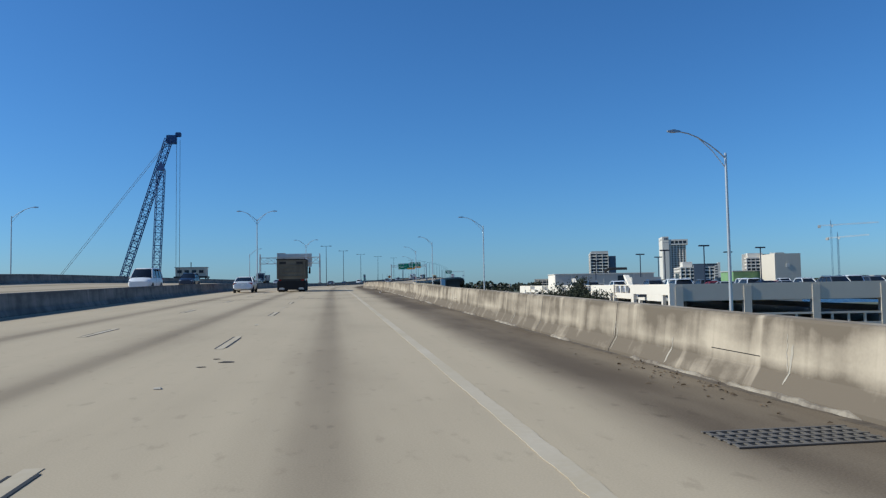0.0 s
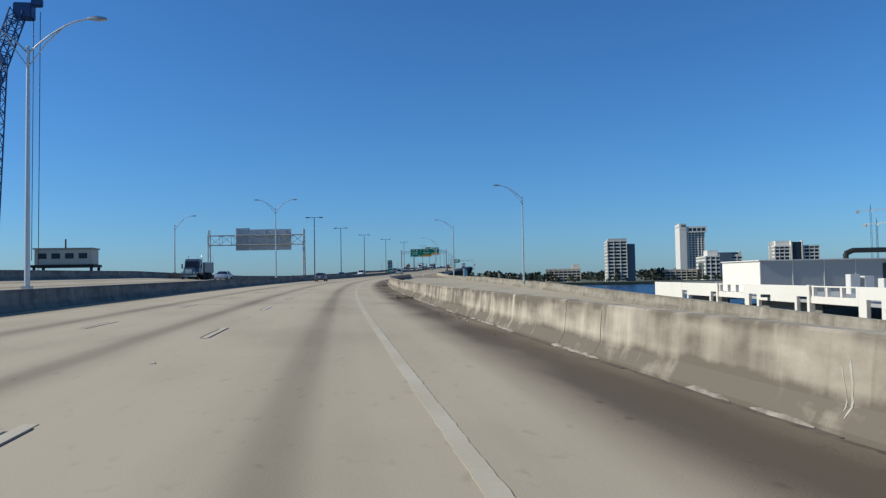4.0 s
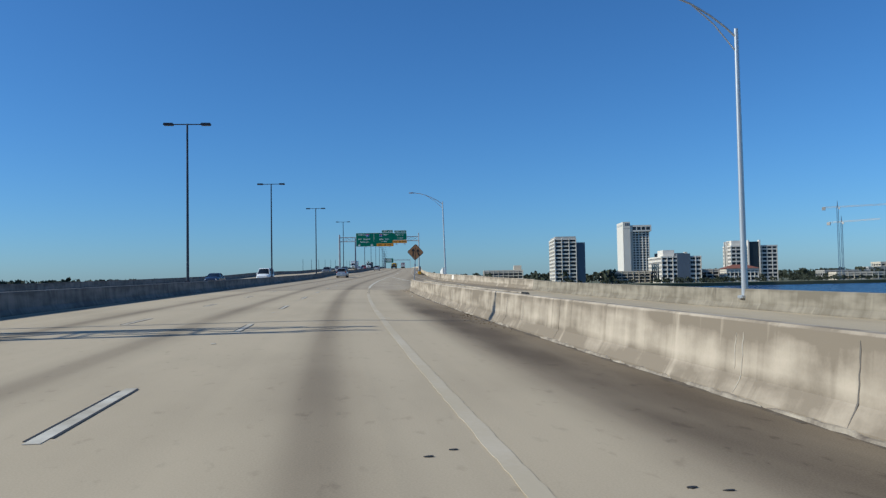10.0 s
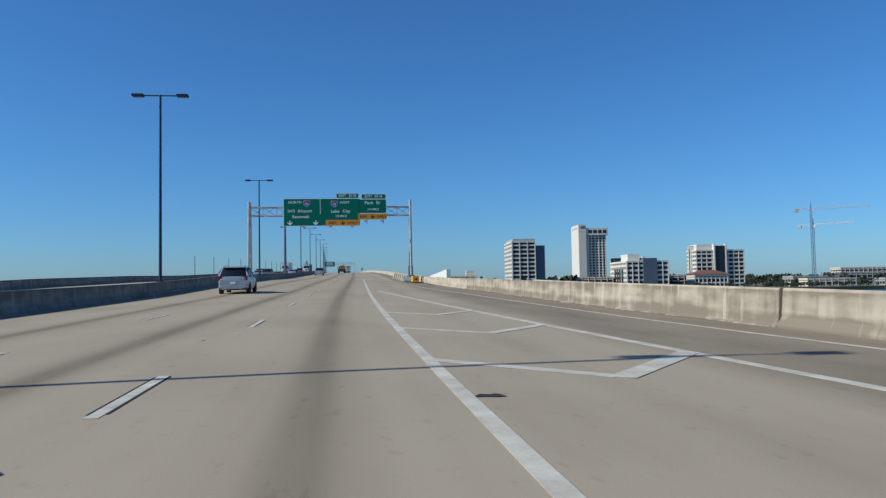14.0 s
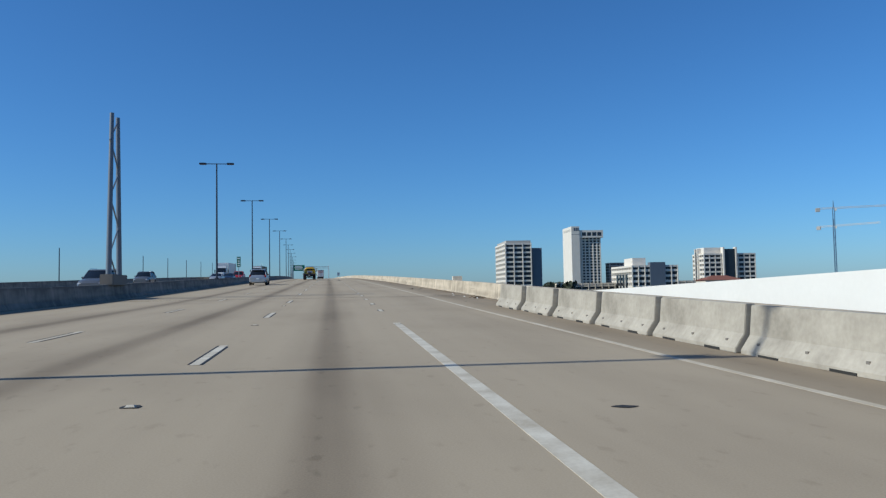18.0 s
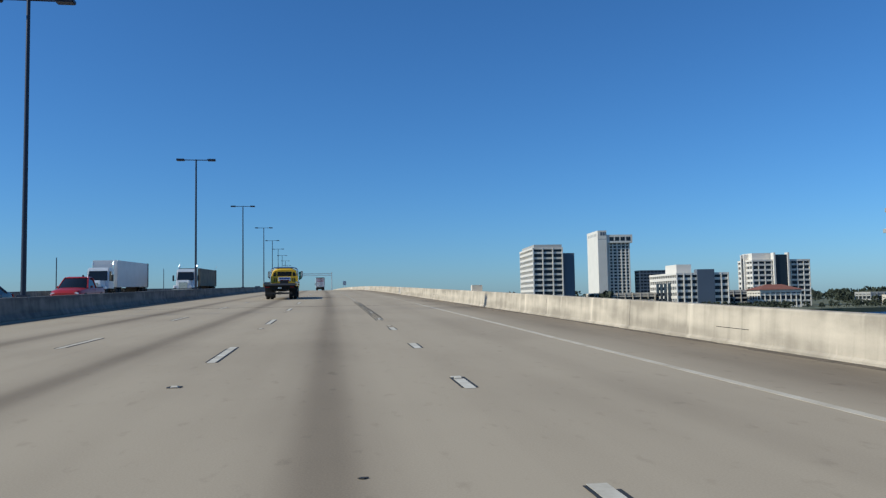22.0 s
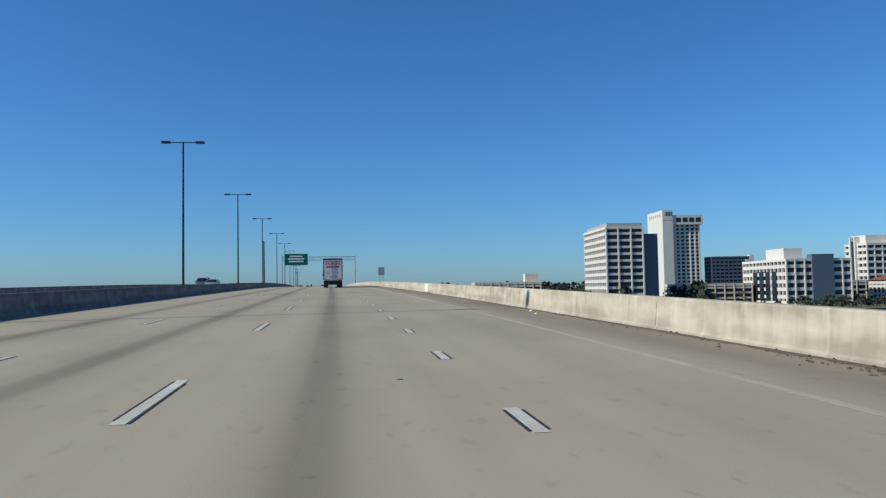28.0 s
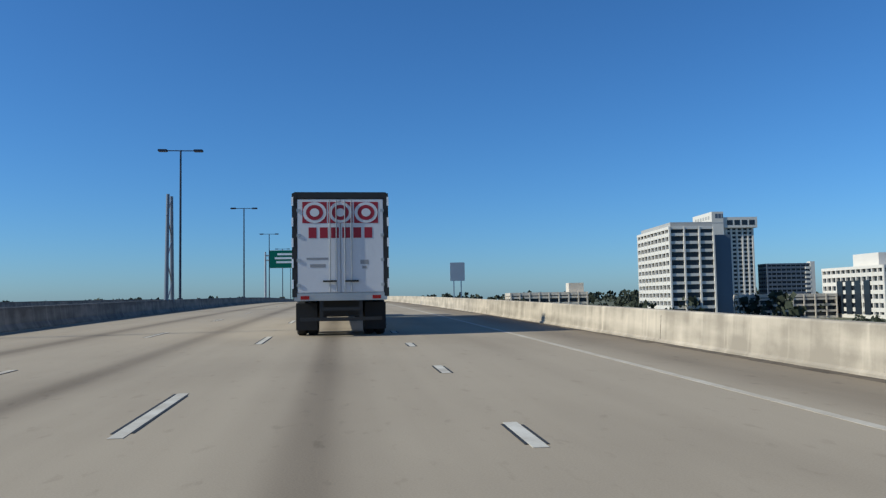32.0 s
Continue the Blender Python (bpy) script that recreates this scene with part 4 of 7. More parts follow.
lip = material("crumbled_mortar", (0.40, 0.345, 0.265), 0.95, second=(0.13, 0.105, 0.08), scale=3, fine=25, amount=1.1, bump=0.4)
mortar_lip(-40, 298, 61, old_parapet)
mortar_lip(350.3, 376, 62, new_parapet)
grime(352, 860, outer, 52)
grime(404, 432, lambda s: outer(s) - 0.15, 54, 0.1, 0.45)
grime(500, 860, lambda s: outer(s) - 0.06, 53, 0.06, 0.3)


def debris(s, u, n, seed, size=0.3):
    """A heap of torn rags, bark and broken sticks against the kerb."""
    random.seed(seed)
    top = thing("debris_heap", "heap of dead leaves, bark and torn rags on the shoulder", "debris", m=at(s, u, 0.0))
    for i in range(n * 3):
        a = random.uniform(0, 6.28)
        x, y = random.gauss(0, size * 0.45), random.gauss(0, size * 1.1)
        h = 0.012 + size * 0.3 * math.exp(-(x * x + y * y * 0.4) / (size * size * 0.5)) * random.uniform(0.3, 1.0)
        r = random.uniform(0.025, 0.085)
        ring = [(x + r * random.uniform(0.5, 1.5) * math.cos(a + k * 1.05), y + r * random.uniform(0.5, 1.5) * math.sin(a + k * 1.05), 0.0) for k in range(6)]
        crest = [(p[0] * 0.75 + x * 0.25 + random.uniform(-0.02, 0.02), p[1] * 0.75 + y * 0.25 + random.uniform(-0.02, 0.02), h * random.uniform(0.45, 1.1)) for p in ring]
        bag = Solid().add(ring + crest + [(x + random.uniform(-0.03, 0.03), y, h * 0.9)], [(k, (k + 1) % 6, 6 + (k + 1) % 6, 6 + k) for k in range(6)] + [(6 + k, 6 + (k + 1) % 6, 12) for k in range(6)])
        part("clump", bag.mesh("clump", random.choice((gr, gr, rag, grit))), top)
    for i in range(min(9, n // 2)):
        a, z, half = random.uniform(0, 3.1), random.uniform(0.02, size * 0.6), 0.5 * size
        ox, oy = random.gauss(0, size * 0.4), random.gauss(0, size * 0.7)
        part("stick", Solid().bar((ox + half * math.cos(a), oy + half * math.sin(a), 0.012), (ox - half * 0.7 * math.cos(a), oy - half * 0.8 * math.sin(a), z), 0.012, 0.006, 5).mesh("stick", gr), top, "broken stick")


rag = material("weathered_rag", (0.17, 0.155, 0.13), 0.95, second=(0.1, 0.085, 0.06), scale=9, amount=1.0)
debris(426.0, 7.9, 14, 12, 0.5)
debris(413.0, 8.3, 10, 13, 0.3)
debris(74.9, 3.95, 16, 3, 0.34)
debris(137.6, 4.0, 26, 5, 0.5)
debris(137.0, 3.4, 9, 6, 0.4)
debris(191.1, 4.15, 14, 31, 0.3)
debris(466.2, 7.2, 12, 32, 0.35)
debris(720.4, 7.1, 10, 36, 0.2)
debris(486.6, 6.0, 6, 33, 0.16)
debris(486.9, 6.8, 4, 34, 0.1)
debris(177.0, 3.9, 40, 7, 0.55)
debris(179.5, 4.05, 16, 8, 0.4)
pale = material("crumpled_paper", (0.7, 0.68, 0.62), 0.9, scale=12, amount=0.4)
for i in range(26):
    random.seed(300 + i)
    s, r = random.choice((64, 120, 186, 198, 204, 207, 215, 290, 470, 690)) + random.uniform(-5, 5), random.uniform(0.03, 0.075)
    q = [(r * random.uniform(0.6, 1.2) * math.cos(k * 1.05), r * random.uniform(0.6, 1.2) * math.sin(k * 1.05), r * random.uniform(0.2, 0.7)) for k in range(6)]
    scrap = Solid().add([(a, b, 0) for a, b, c in q] + [(a * 0.7, b * 0.7, c) for a, b, c in q] + [(0, 0, r * 0.7)], [(k, (k + 1) % 6, 6 + (k + 1) % 6, 6 + k) for k in range(6)] + [(6 + k, 6 + (k + 1) % 6, 12) for k in range(6)])
    ob = tagged(new("paper_scrap", scrap.mesh("paper_scrap", pale)), "crumpled white paper scrap on the shoulder", "litter", "paper scraps")
    ob.matrix_basis = at(s, (4.2 if s < 301 else 7.2) - abs(random.gauss(0, 0.4)), 0.002)


# ---- lamps ----
def cobra_lamp(name, label, m, height, arms, pole_mat, arm_len=2.4, foot=0.0):
    """Tapered pole with one or two truss arms that carry cobra heads."""
    top = thing(name, label, "street lamp", "road lamps", m=m)
    part("pole", Solid().bar((0, 0, foot), (0, 0, height), 0.12, 0.075, 12).mesh("pole", pole_mat, smooth=True), top)
    part("base_plate", Solid().box(-0.2, 0.2, -0.2, 0.2, foot, foot + 0.12).mesh("base_plate", pole_mat, 0.02), top)
    for side in arms:
        pts = [(side * arm_len * f, 0, height - 0.35 + 1.75 * math.sin(f * 1.45) ** 0.9 * 0.95) for f in (0, 0.15, 0.35, 0.6, 0.8, 1.0)]
        low = [(side * arm_len * f, 0, height - 0.95 + g) for f, g in ((0, 0), (0.3, 1.12), (0.6, 1.9))]
        part("arm", Solid().tube(pts, 0.04, 8).mesh("arm", pole_mat, smooth=True), top)
        part("brace", Solid().tube(low, 0.025, 6).mesh("brace", pole_mat), top)
        x, _, z = pts[-1]
        head = Solid().add([(x - side * 0.1, -0.06, z - 0.03), (x - side * 0.1, 0.06, z - 0.03), (x + side * 0.35, 0.16, z - 0.07), (x + side * 0.35, -0.16, z - 0.07), (x + side * 0.75, 0.1, z - 0.03), (x + side * 0.75, -0.1, z - 0.03),
                            (x - side * 0.1, -0.05, z + 0.06), (x - side * 0.1, 0.05, z + 0.06), (x + side * 0.35, 0.13, z + 0.12), (x + side * 0.35, -0.13, z + 0.12), (x + side * 0.75, 0.07, z + 0.06), (x + side * 0.75, -0.07, z + 0.06)],
                           [(0, 1, 2, 3), (3, 2, 4, 5), (6, 9, 8, 7), (9, 11, 10, 8), (0, 3, 9, 6), (3, 5, 11, 9), (1, 7, 8, 2), (2, 8, 10, 4), (4, 10, 11, 5), (0, 6, 7, 1)])
        part("lamp_head", head.mesh("lamp_head", MAT["galv"], 0.015, True), top, "flat grey cobra lamp head")
    return top


def world_post(x, y, z, turn):
    return Matrix.Translation((x, y, z)) @ Matrix.Rotation(radians(turn), 4, "Z")


def tee_lamp(m):
    """Median mast: a slim dark pole with a cross bar and two flat shoebox heads."""
    top = thing("median_lamp", "slim dark median lamp mast with two flat shoebox heads", "street lamp", "median lamps", m=m)
    part("pole", Solid().bar((0, 0, 0.8), (0, 0, 13.4), 0.11, 0.075, 12).mesh("pole", MAT["dark_pole"], smooth=True), top)
    part("base_plate", Solid().box(-0.2, 0.2, -0.2, 0.2, 0.8, 0.95).mesh("base_plate", MAT["dark_pole"], 0.02), top)
    part("cross_arm", Solid().bar((-1.25, 0, 13.35), (1.25, 0, 13.35), 0.045, n=8).mesh("cross_arm", MAT["dark_pole"]), top)
    for side in (-1, 1):
        part("lamp_head", Solid().box(side * 1.45 - 0.38, side * 1.45 + 0.38, -0.24, 0.24, 13.26, 13.45).mesh("lamp_head", MAT["dark_pole"], 0.04), top, "flat dark shoebox lamp head")
    return top


first = tee_lamp(at(259.75, MEDIAN - 1.1, 0, tilt=False))
for s, off in ((300.0, 1.1), (342.2, 0.95), (386.0, 0.35), (437.3, 0.28), (514.1, 0.28), (557.3, 0.6), (600.0, 0.8), (644.8, 0.9), (688.6, 0.7), (731.5, 1.1), (773.0, 1.2), (814.5, 1.2), *((858.0 + 43.5 * k, 1.0) for k in range(9))):
    copy_thing(first, at(s, MEDIAN - off, 0, tilt=False))
twin = cobra_lamp("twin_lamp", "grey median pole with two upswept lamp arms", at(131, MEDIAN - 1.3, 0, tilt=False), 11.6, (-1, 1), MAT["pole"], 2.6, 0.8)
copy_thing(twin, at(215.6, MEDIAN - 1.1, 0, tilt=False))
cobra_lamp("slip_lamp", "tall aluminium pole with one upswept lamp arm", at(44, 24.0, 0.6, tilt=False), 8.0, (-1,), MAT["pole"], 3.0, -4.2)
cobra_lamp("slip_lamp", "tall aluminium pole with one upswept lamp arm", at(114, 22.2, 0.4, tilt=False), 8.9, (-1,), MAT["pole"], 3.0, -2.6)
tall = cobra_lamp("slip_lamp", "tall aluminium pole with one upswept lamp arm", at(187.5, 20.9, -0.2, tilt=False), 11.0, (-1,), MAT["pole"], 2.8, 0.4)
copy_thing(tall, at(268.85, 16.85, 0, tilt=False) @ Matrix.Diagonal((1.2, 1, 1.09, 1)))
cobra_lamp("slip_lamp", "tall aluminium pole with one upswept lamp arm", at(342.0, 10.5, 0, tilt=False) @ Matrix.Rotation(radians(-1.4), 4, "Y"), 10.8, (-1,), MAT["pole"], 3.8, 0.9)
cobra_lamp("slip_lamp", "tall aluminium pole with one upswept lamp arm", world_post(-47, 121, 4.3, 180), 11.0, (-1,), MAT["pole"], 3.0, -7.9)
cobra_lamp("slip_lamp", "aluminium pole with one upswept lamp arm on the far parapet", at(217, -28.85, 0, 180, tilt=False), 8.4, (-1,), MAT["pole"], 2.6, 0.85)


# ---- signs ----
FONT = bpy.data.curves.new("lettering", "FONT")


def letters(text, size, stretch_x=1.0):
    FONT.body, FONT.size, FONT.align_x, FONT.align_y, FONT.extrude, FONT.offset = text, size, "CENTER", "CENTER", 0.004, size * 0.006
    FONT.resolution_u = 2
    ob = bpy.data.objects.new("lettering", FONT)
    scene.collection.objects.link(ob)
    dg = bpy.context.evaluated_depsgraph_get()
    me = bpy.data.meshes.new_from_object(ob.evaluated_get(dg))
    bpy.data.objects.remove(ob)
    return me


def write(parent, text, size, x, z, mat, y=-0.012, wide=1.1):
    me = letters(text, size)
    me.materials.clear()
    me.materials.append(mat)
    return part("lettering", me, parent, "", Matrix.Translation((x, y, z)) @ Matrix.Rotation(math.pi / 2, 4, "X") @ Matrix.Diagonal((wide, 1, 1, 1)))


def rounded(wd, ht, r, n=4):
    out = []
    for cx, cz, a0 in ((wd / 2 - r, ht / 2 - r, 0), (-wd / 2 + r, ht / 2 - r, 90), (-wd / 2 + r, -ht / 2 + r, 180), (wd / 2 - r, -ht / 2 + r, 270)):
        out += [(cx + r * math.cos(radians(a0 + 90 * k / n)), cz + r * math.sin(radians(a0 + 90 * k / n))) for k in range(n + 1)]
    return out


def plate(parent, name, x, z, wd, ht, mat, r=0.12, y0=-0.008, y1=0.03, label=""):
    return part(name, Solid().prism([(x + a, z + b) for a, b in rounded(wd, ht, r)], y0, y1, "y").mesh(name, mat), parent, label)


def bordered(parent, x, z, wd, ht, mat, name="panel", label=""):
    """A sign panel with its white border line."""
    r = min(0.15, wd * 0.07)
    p = plate(parent, name, x, z, wd, ht, MAT["sign_white"], r, 0.0, 0.04, label)
    plate(p, "sign_face", x, z, wd - r * 0.6, ht - r * 0.6, mat, r * 0.8, -0.006, 0.0)
    return p


def shield(parent, x, z, size, number):
    """Route shield: blue field, red crest, white rim."""
    def outline(k):
        pts = [(-0.5, 0.36), (-0.36, 0.5), (-0.2, 0.43), (0, 0.5), (0.2, 0.43), (0.36, 0.5), (0.5, 0.36), (0.52, 0.05), (0.38, -0.25), (0, -0.52), (-0.38, -0.25), (-0.52, 0.05)]
        return [(x + a * size * k, z + b * size * k) for a, b in pts]
    s = part("route_shield", Solid().prism(outline(1.0), -0.02, -0.008, "y").mesh("route_shield", MAT["sign_white"]), parent, "blue and red route shield")
    part("shield_field", Solid().prism(outline(0.92), -0.024, -0.02, "y").mesh("shield_field", MAT["blue"]), s)
    part("shield_crest", Solid().prism([(x - 0.44 * size, z + 0.24 * size), (x + 0.44 * size, z + 0.24 * size), (x + 0.42 * size, z + 0.36 * size), (x + 0.3 * size, z + 0.43 * size), (x - 0.3 * size, z + 0.43 * size), (x - 0.42 * size, z + 0.36 * size)], -0.028, -0.024, "y").mesh("shield_crest", MAT["red"]), s)
    write(s, number, size * 0.52, x, z - 0.08 * size, MAT["sign_white"], -0.03)


def lattice(bag, a, b, half, bays, r=0.05, rb=0.028, up=Vector((0, 0, 1))):
    """Four chords with zigzag bracing between two points."""
    a, b = Vector(a), Vector(b)
    d = (b - a).normalized()
    p = d.cross(up).normalized() * half
    q = d.cross(p).normalized() * half
    corners = [p + q, p - q, -p - q, -p + q]
    for c in corners:
        bag.bar(a + c, b + c, r, n=6)
    for i in range(bays):
        u0, u1 = a + (b - a) * i / bays, a + (b - a) * (i + 1) / bays
        for k in range(4):
            c0, c1 = corners[k], corners[(k + 1) % 4]
            bag.bar(u0 + (c0 if i % 2 else c1), u1 + (c1 if i % 2 else c0), rb, n=5)
            bag.bar(u0 + c0, u0 + c1, rb, n=5)
    return bag


def gantry_leg(parent, x, height, foot, mat):
    """Two tapering tubes set along the road, laced with bracing, on a plinth."""
    leg = part("gantry_leg", Solid().bar((x, -1.1, foot), (x, -0.6, height), 0.16, 0.12, 10).bar((x, 1.1, foot), (x, 0.6, height), 0.16, 0.12, 10).mesh("gantry_leg", mat, smooth=True), parent)
    n = 6
    for i in range(n):
        z0, z1 = foot + (height - foot) * i / n, foot + (height - foot) * (i + 1) / n
        part("brace", Solid().bar((x, -0.95 if i % 2 else 0.95, z0), (x, 0.85 if i % 2 else -0.85, z1), 0.045, n=6).mesh("brace", mat), leg)
    part("plinth", Solid().box(x - 0.35, x + 0.35, -1.5, 1.5, foot - 0.1, foot + 0.5).mesh("plinth", MAT["barrier_median"], 0.03), leg, "concrete plinth")
    return leg


gantry = thing("sign_gantry", "steel lattice gantry with green overhead direction signs", "sign gantry", m=at(428.3, 0, -0.18, tilt=False))
XL, XR = -12.2, 7.35
gantry_leg(gantry, XL, 10.1, 0.4, MAT["rust"])
gantry_leg(gantry, XR, 10.3, 0.4, MAT["rust"])
part("truss", lattice(Solid(), (XL, 0, 8.9), (XR, 0, 8.9), 0.52, 12, 0.065, 0.035).mesh("truss", MAT["rust"]), gantry, "galvanised lattice truss")
big = bordered(gantry, -3.45, 8.75, 9.25, 3.35, MAT["green"], "direction_panel", "green direction panel with white lettering")
small = bordered(gantry, 2.68, 9.45, 3.45, 1.75, MAT["green"], "direction_panel", "green direction panel with white lettering")
for p in (big, small):
    p.location.y = -0.75
plate(big, "divider", -3.65, 9.45, 0.05, 1.9, MAT["sign_white"], 0.02, -0.012, -0.006)
write(big, "NORTH", 0.42, -6.7, 9.95, MAT["sign_white"])
shield(big, -5.25, 9.8, 0.8, "95")
write(big, "Int'l  Airport", 0.52, -6.1, 8.9, MAT["sign_white"])
write(big, "Savannah", 0.52, -6.0, 8.2, MAT["sign_white"])
shield(big, -1.95, 9.75, 0.8, "10")
write(big, "WEST", 0.42, -0.7, 9.9, MAT["sign_white"])
write(big, "Lake  City", 0.52, -1.2, 8.85, MAT["sign_white"])
write(big, "1/2 MILE", 0.36, -1.15, 8.25, MAT["sign_white"])
lane_only = plate(big, "exit_only_panel", -0.95, 7.43, 4.1, 0.72, MAT["sign_yellow"], 0.1, -0.014, -0.006, "amber exit only panel")
write(lane_only, "EXIT", 0.42, -2.2, 7.43, MAT["black"], -0.02)
write(lane_only, "ONLY", 0.42, 0.25, 7.43, MAT["black"], -0.02)


def arrow(parent, x, z, k, mat, y=-0.012):
    pts = [(-0.055, 0.3), (0.055, 0.3), (0.055, -0.02), (0.32, 0.1), (0.32, 0.02), (0.0, -0.3), (-0.32, 0.02), (-0.32, 0.1), (-0.055, -0.02)]
    part("lane_arrow", Solid().prism([(x + a * k, z + b * k) for a, b in pts], y - 0.008, y, "y").mesh("lane_arrow", mat), parent)


arrow(big, -7.3, 7.45, 1.0, MAT["sign_white"])
arrow(big, -4.2, 7.45, 1.0, MAT["sign_white"])
arrow(lane_only, -0.95, 7.43, 0.9, MAT["black"], -0.014)
write(small, "Park  St", 0.55, 2.68, 9.85, MAT["sign_white"])
write(small, "1/4 MILE", 0.36, 2.78, 9.05, MAT["sign_white"])
amber = plate(gantry, "exit_only_panel", 2.70, 8.17, 3.5, 0.72, MAT["sign_yellow"], 0.1, -0.79, -0.75, "amber exit only panel")
write(amber, "EXIT", 0.4, 1.58, 8.17, MAT["black"], -0.80)
write(amber, "ONLY", 0.4, 3.78, 8.17, MAT["black"], -0.80)
arrow(amber, 2.68, 8.17, 0.85, MAT["black"], -0.795)
for x, z, wd, words in ((-0.35, 10.75, 2.75, "EXIT  351B"), (2.85, 10.5, 3.0, "EXIT  351A")):
    tab = bordered(gantry, x, z + (0.0 if x < 0 else 0.15), wd, 0.62, MAT["green"], "exit_tab", "green exit number tab")
    tab.location.y = -0.75
    write(tab, words, 0.42, x, z + (0.0 if x < 0 else 0.15), MAT["sign_white"])
for x, z in ((-8.2, 6.95), (-5.6, 6.95), (-2.4, 6.95), (0.2, 6.95), (1.8, 7.6), (3.8, 7.6)):
    lamp = part("sign_light", Solid().box(x - 0.18, x + 0.18, -1.75, -1.4, z - 0.12, z + 0.03).mesh("sign_light", MAT["galv"], 0.03), gantry, "small grey sign floodlight")
    part("bracket", Solid().bar((x, -0.75, z + 0.3), (x, -1.5, z), 0.025, n=6).mesh("bracket", MAT["galv"]), lamp)
for x in (-7.6, -5.0, -2.0, 0.4, 2.0, 4.0):
    part("hanger", Solid().box(x - 0.05, x + 0.05, -0.71, -0.5, 7.3, 10.2).mesh("hanger", MAT["galv"]), gantry)
part("control_cabinet", Solid().box(7.2, 7.75, 1.7, 2.3, 0.6, 2.1).mesh("control_cabinet", MAT["dark_pole"], 0.03), gantry, "dark steel control cabinet")

back = thing("oncoming_gantry", "steel lattice gantry that shows the bare back of its sign panel", "sign gantry", m=at(256.3, 0, 0, tilt=False))
gantry_leg(back, -14.65, 10.8, 0.6, MAT["rust"])
gantry_leg(back, -34.4, 10.8, -2.0, MAT["rust"])
part("truss", lattice(Solid(), (-34.4, 0, 8.6), (-14.65, 0, 8.6), 1.0, 8, 0.075, 0.05).mesh("truss", MAT["rust"]), back)
for x0, x1, z0, z1 in ((-29.1, -26.2, 6.5, 11.2), (-26.15, -17.5, 6.5, 10.9)):
    pan = part("sign_back", Solid().box(x0, x1, 1.15, 1.2, z0, z1).mesh("sign_back", MAT["sign_back"]), back, "bare aluminium back of a road sign")
    for k in range(4):
        x = x0 + (x1 - x0) * (k + 0.5) / 4
        part("stiffener", Solid().box(x - 0.04, x + 0.04, 1.05, 1.15, z0 + 0.1, z1 - 0.1).mesh("stiffener", MAT["galv"]), pan)

column = thing("cantilever_post", "twin tube steel sign post on the median", "sign post", m=at(474, MEDIAN - 0.3, 0, tilt=False))
gantry_leg(column, 0.0, 10.5, 0.9, MAT["slate_steel"])

copy_thing(column, at(806, MEDIAN - 0.3, -2.0, tilt=False))
last = thing("far_gantry", "steel gantry with a green direction sign beyond the crest", "sign gantry", m=at(906, 0, 0, tilt=False))
gantry_leg(last, -14.0, 10.1, -0.4, MAT["rust"])
gantry_leg(last, 8.6, 10.1, -0.4, MAT["rust"])
part("truss", lattice(Solid(), (-14.0, 0, 8.9), (8.6, 0, 8.9), 0.52, 12, 0.065, 0.035).mesh("truss", MAT["rust"]), last)
gp = bordered(last, -9.6, 8.6, 7.2, 3.6, MAT["green"], "direction_panel", "green direction panel")
gp.location.y = -0.75
for x in (-12.0, -9.6, -7.2):
    part("hanger", Solid().box(x - 0.05, x + 0.05, -0.71, -0.5, 7.3, 10.2).mesh("hanger", MAT["galv"]), last)
for x, z, wd in ((-9.6, 9.6, 4.0), (-9.6, 8.8, 5.0), (-9.6, 8.0, 4.4)):
    plate(gp, "text_bar", x, z, wd, 0.4, MAT["sign_white"], 0.05, -0.012, -0.006)


def post_sign(name, label, m, wd, ht, bottom, mat, posts, border=True):
    top = thing(name, label, "road sign", m=m)
    panel = bordered(top, 0, bottom + ht / 2, wd, ht, mat, "panel") if border else plate(top, "panel", 0, bottom + ht / 2, wd, ht, mat, 0.05)
    for x, foot in posts:
        part("post", Solid().box(x - 0.04, x + 0.04, 0.045, 0.11, foot, bottom + ht - 0.05).mesh("post", MAT["galv"]), top)
    return top, panel


mile, face = post_sign("mile_sign", "tall narrow green mile sign on the parapet", at(178.4, 4.68, 0.08, tilt=False) @ Matrix.Rotation(radians(-2.5), 4, "Y"), 0.5, 1.42, 1.3, MAT["green"], ((0.0, 0.55),))
write(face, "NORTH", 0.14, 0, 2.54, MAT["sign_white"], -0.014)
shield(face, 0, 2.22, 0.36, "95")
write(face, "MILE", 0.2, 0, 1.85, MAT["sign_white"], -0.014, 0.95)
write(face, "350", 0.28, 0, 1.53, MAT["sign_white"], -0.014, 0.95)
mile2, face2 = post_sign("median_mile_sign", "tall narrow green mile sign on the median", at(534, MEDIAN - 0.2, 0, tilt=False), 0.5, 1.4, 2.25, MAT["green"], ((0.0, 0.8),))
for z, wd in ((3.4, 0.34), (3.05, 0.24), (2.75, 0.34), (2.45, 0.3)):
    plate(face2, "text_bar", 0, z, wd, 0.13, MAT["sign_white"], 0.02, -0.012, -0.006)
merge = thing("merge_sign", "weathered orange diamond warning sign with two merging arrows", "road sign", m=at(299.4, 4.8, 0.5, tilt=False) @ Matrix.Rotation(radians(3), 4, "Y") @ Matrix.Scale(0.75, 4))
corner = 0.07
diamond = [(corner, 0.9 - corner), (0.9 - corner, corner), (0.9 - corner, -corner), (corner, corner - 0.9), (-corner, corner - 0.9), (corner - 0.9, -corner), (corner - 0.9, corner), (-corner, 0.9 - corner)]
pane = part("panel", Solid().prism([(a, 3.45 + b) for a, b in diamond], 0, 0.03, "y").mesh("panel", MAT["black"]), merge)
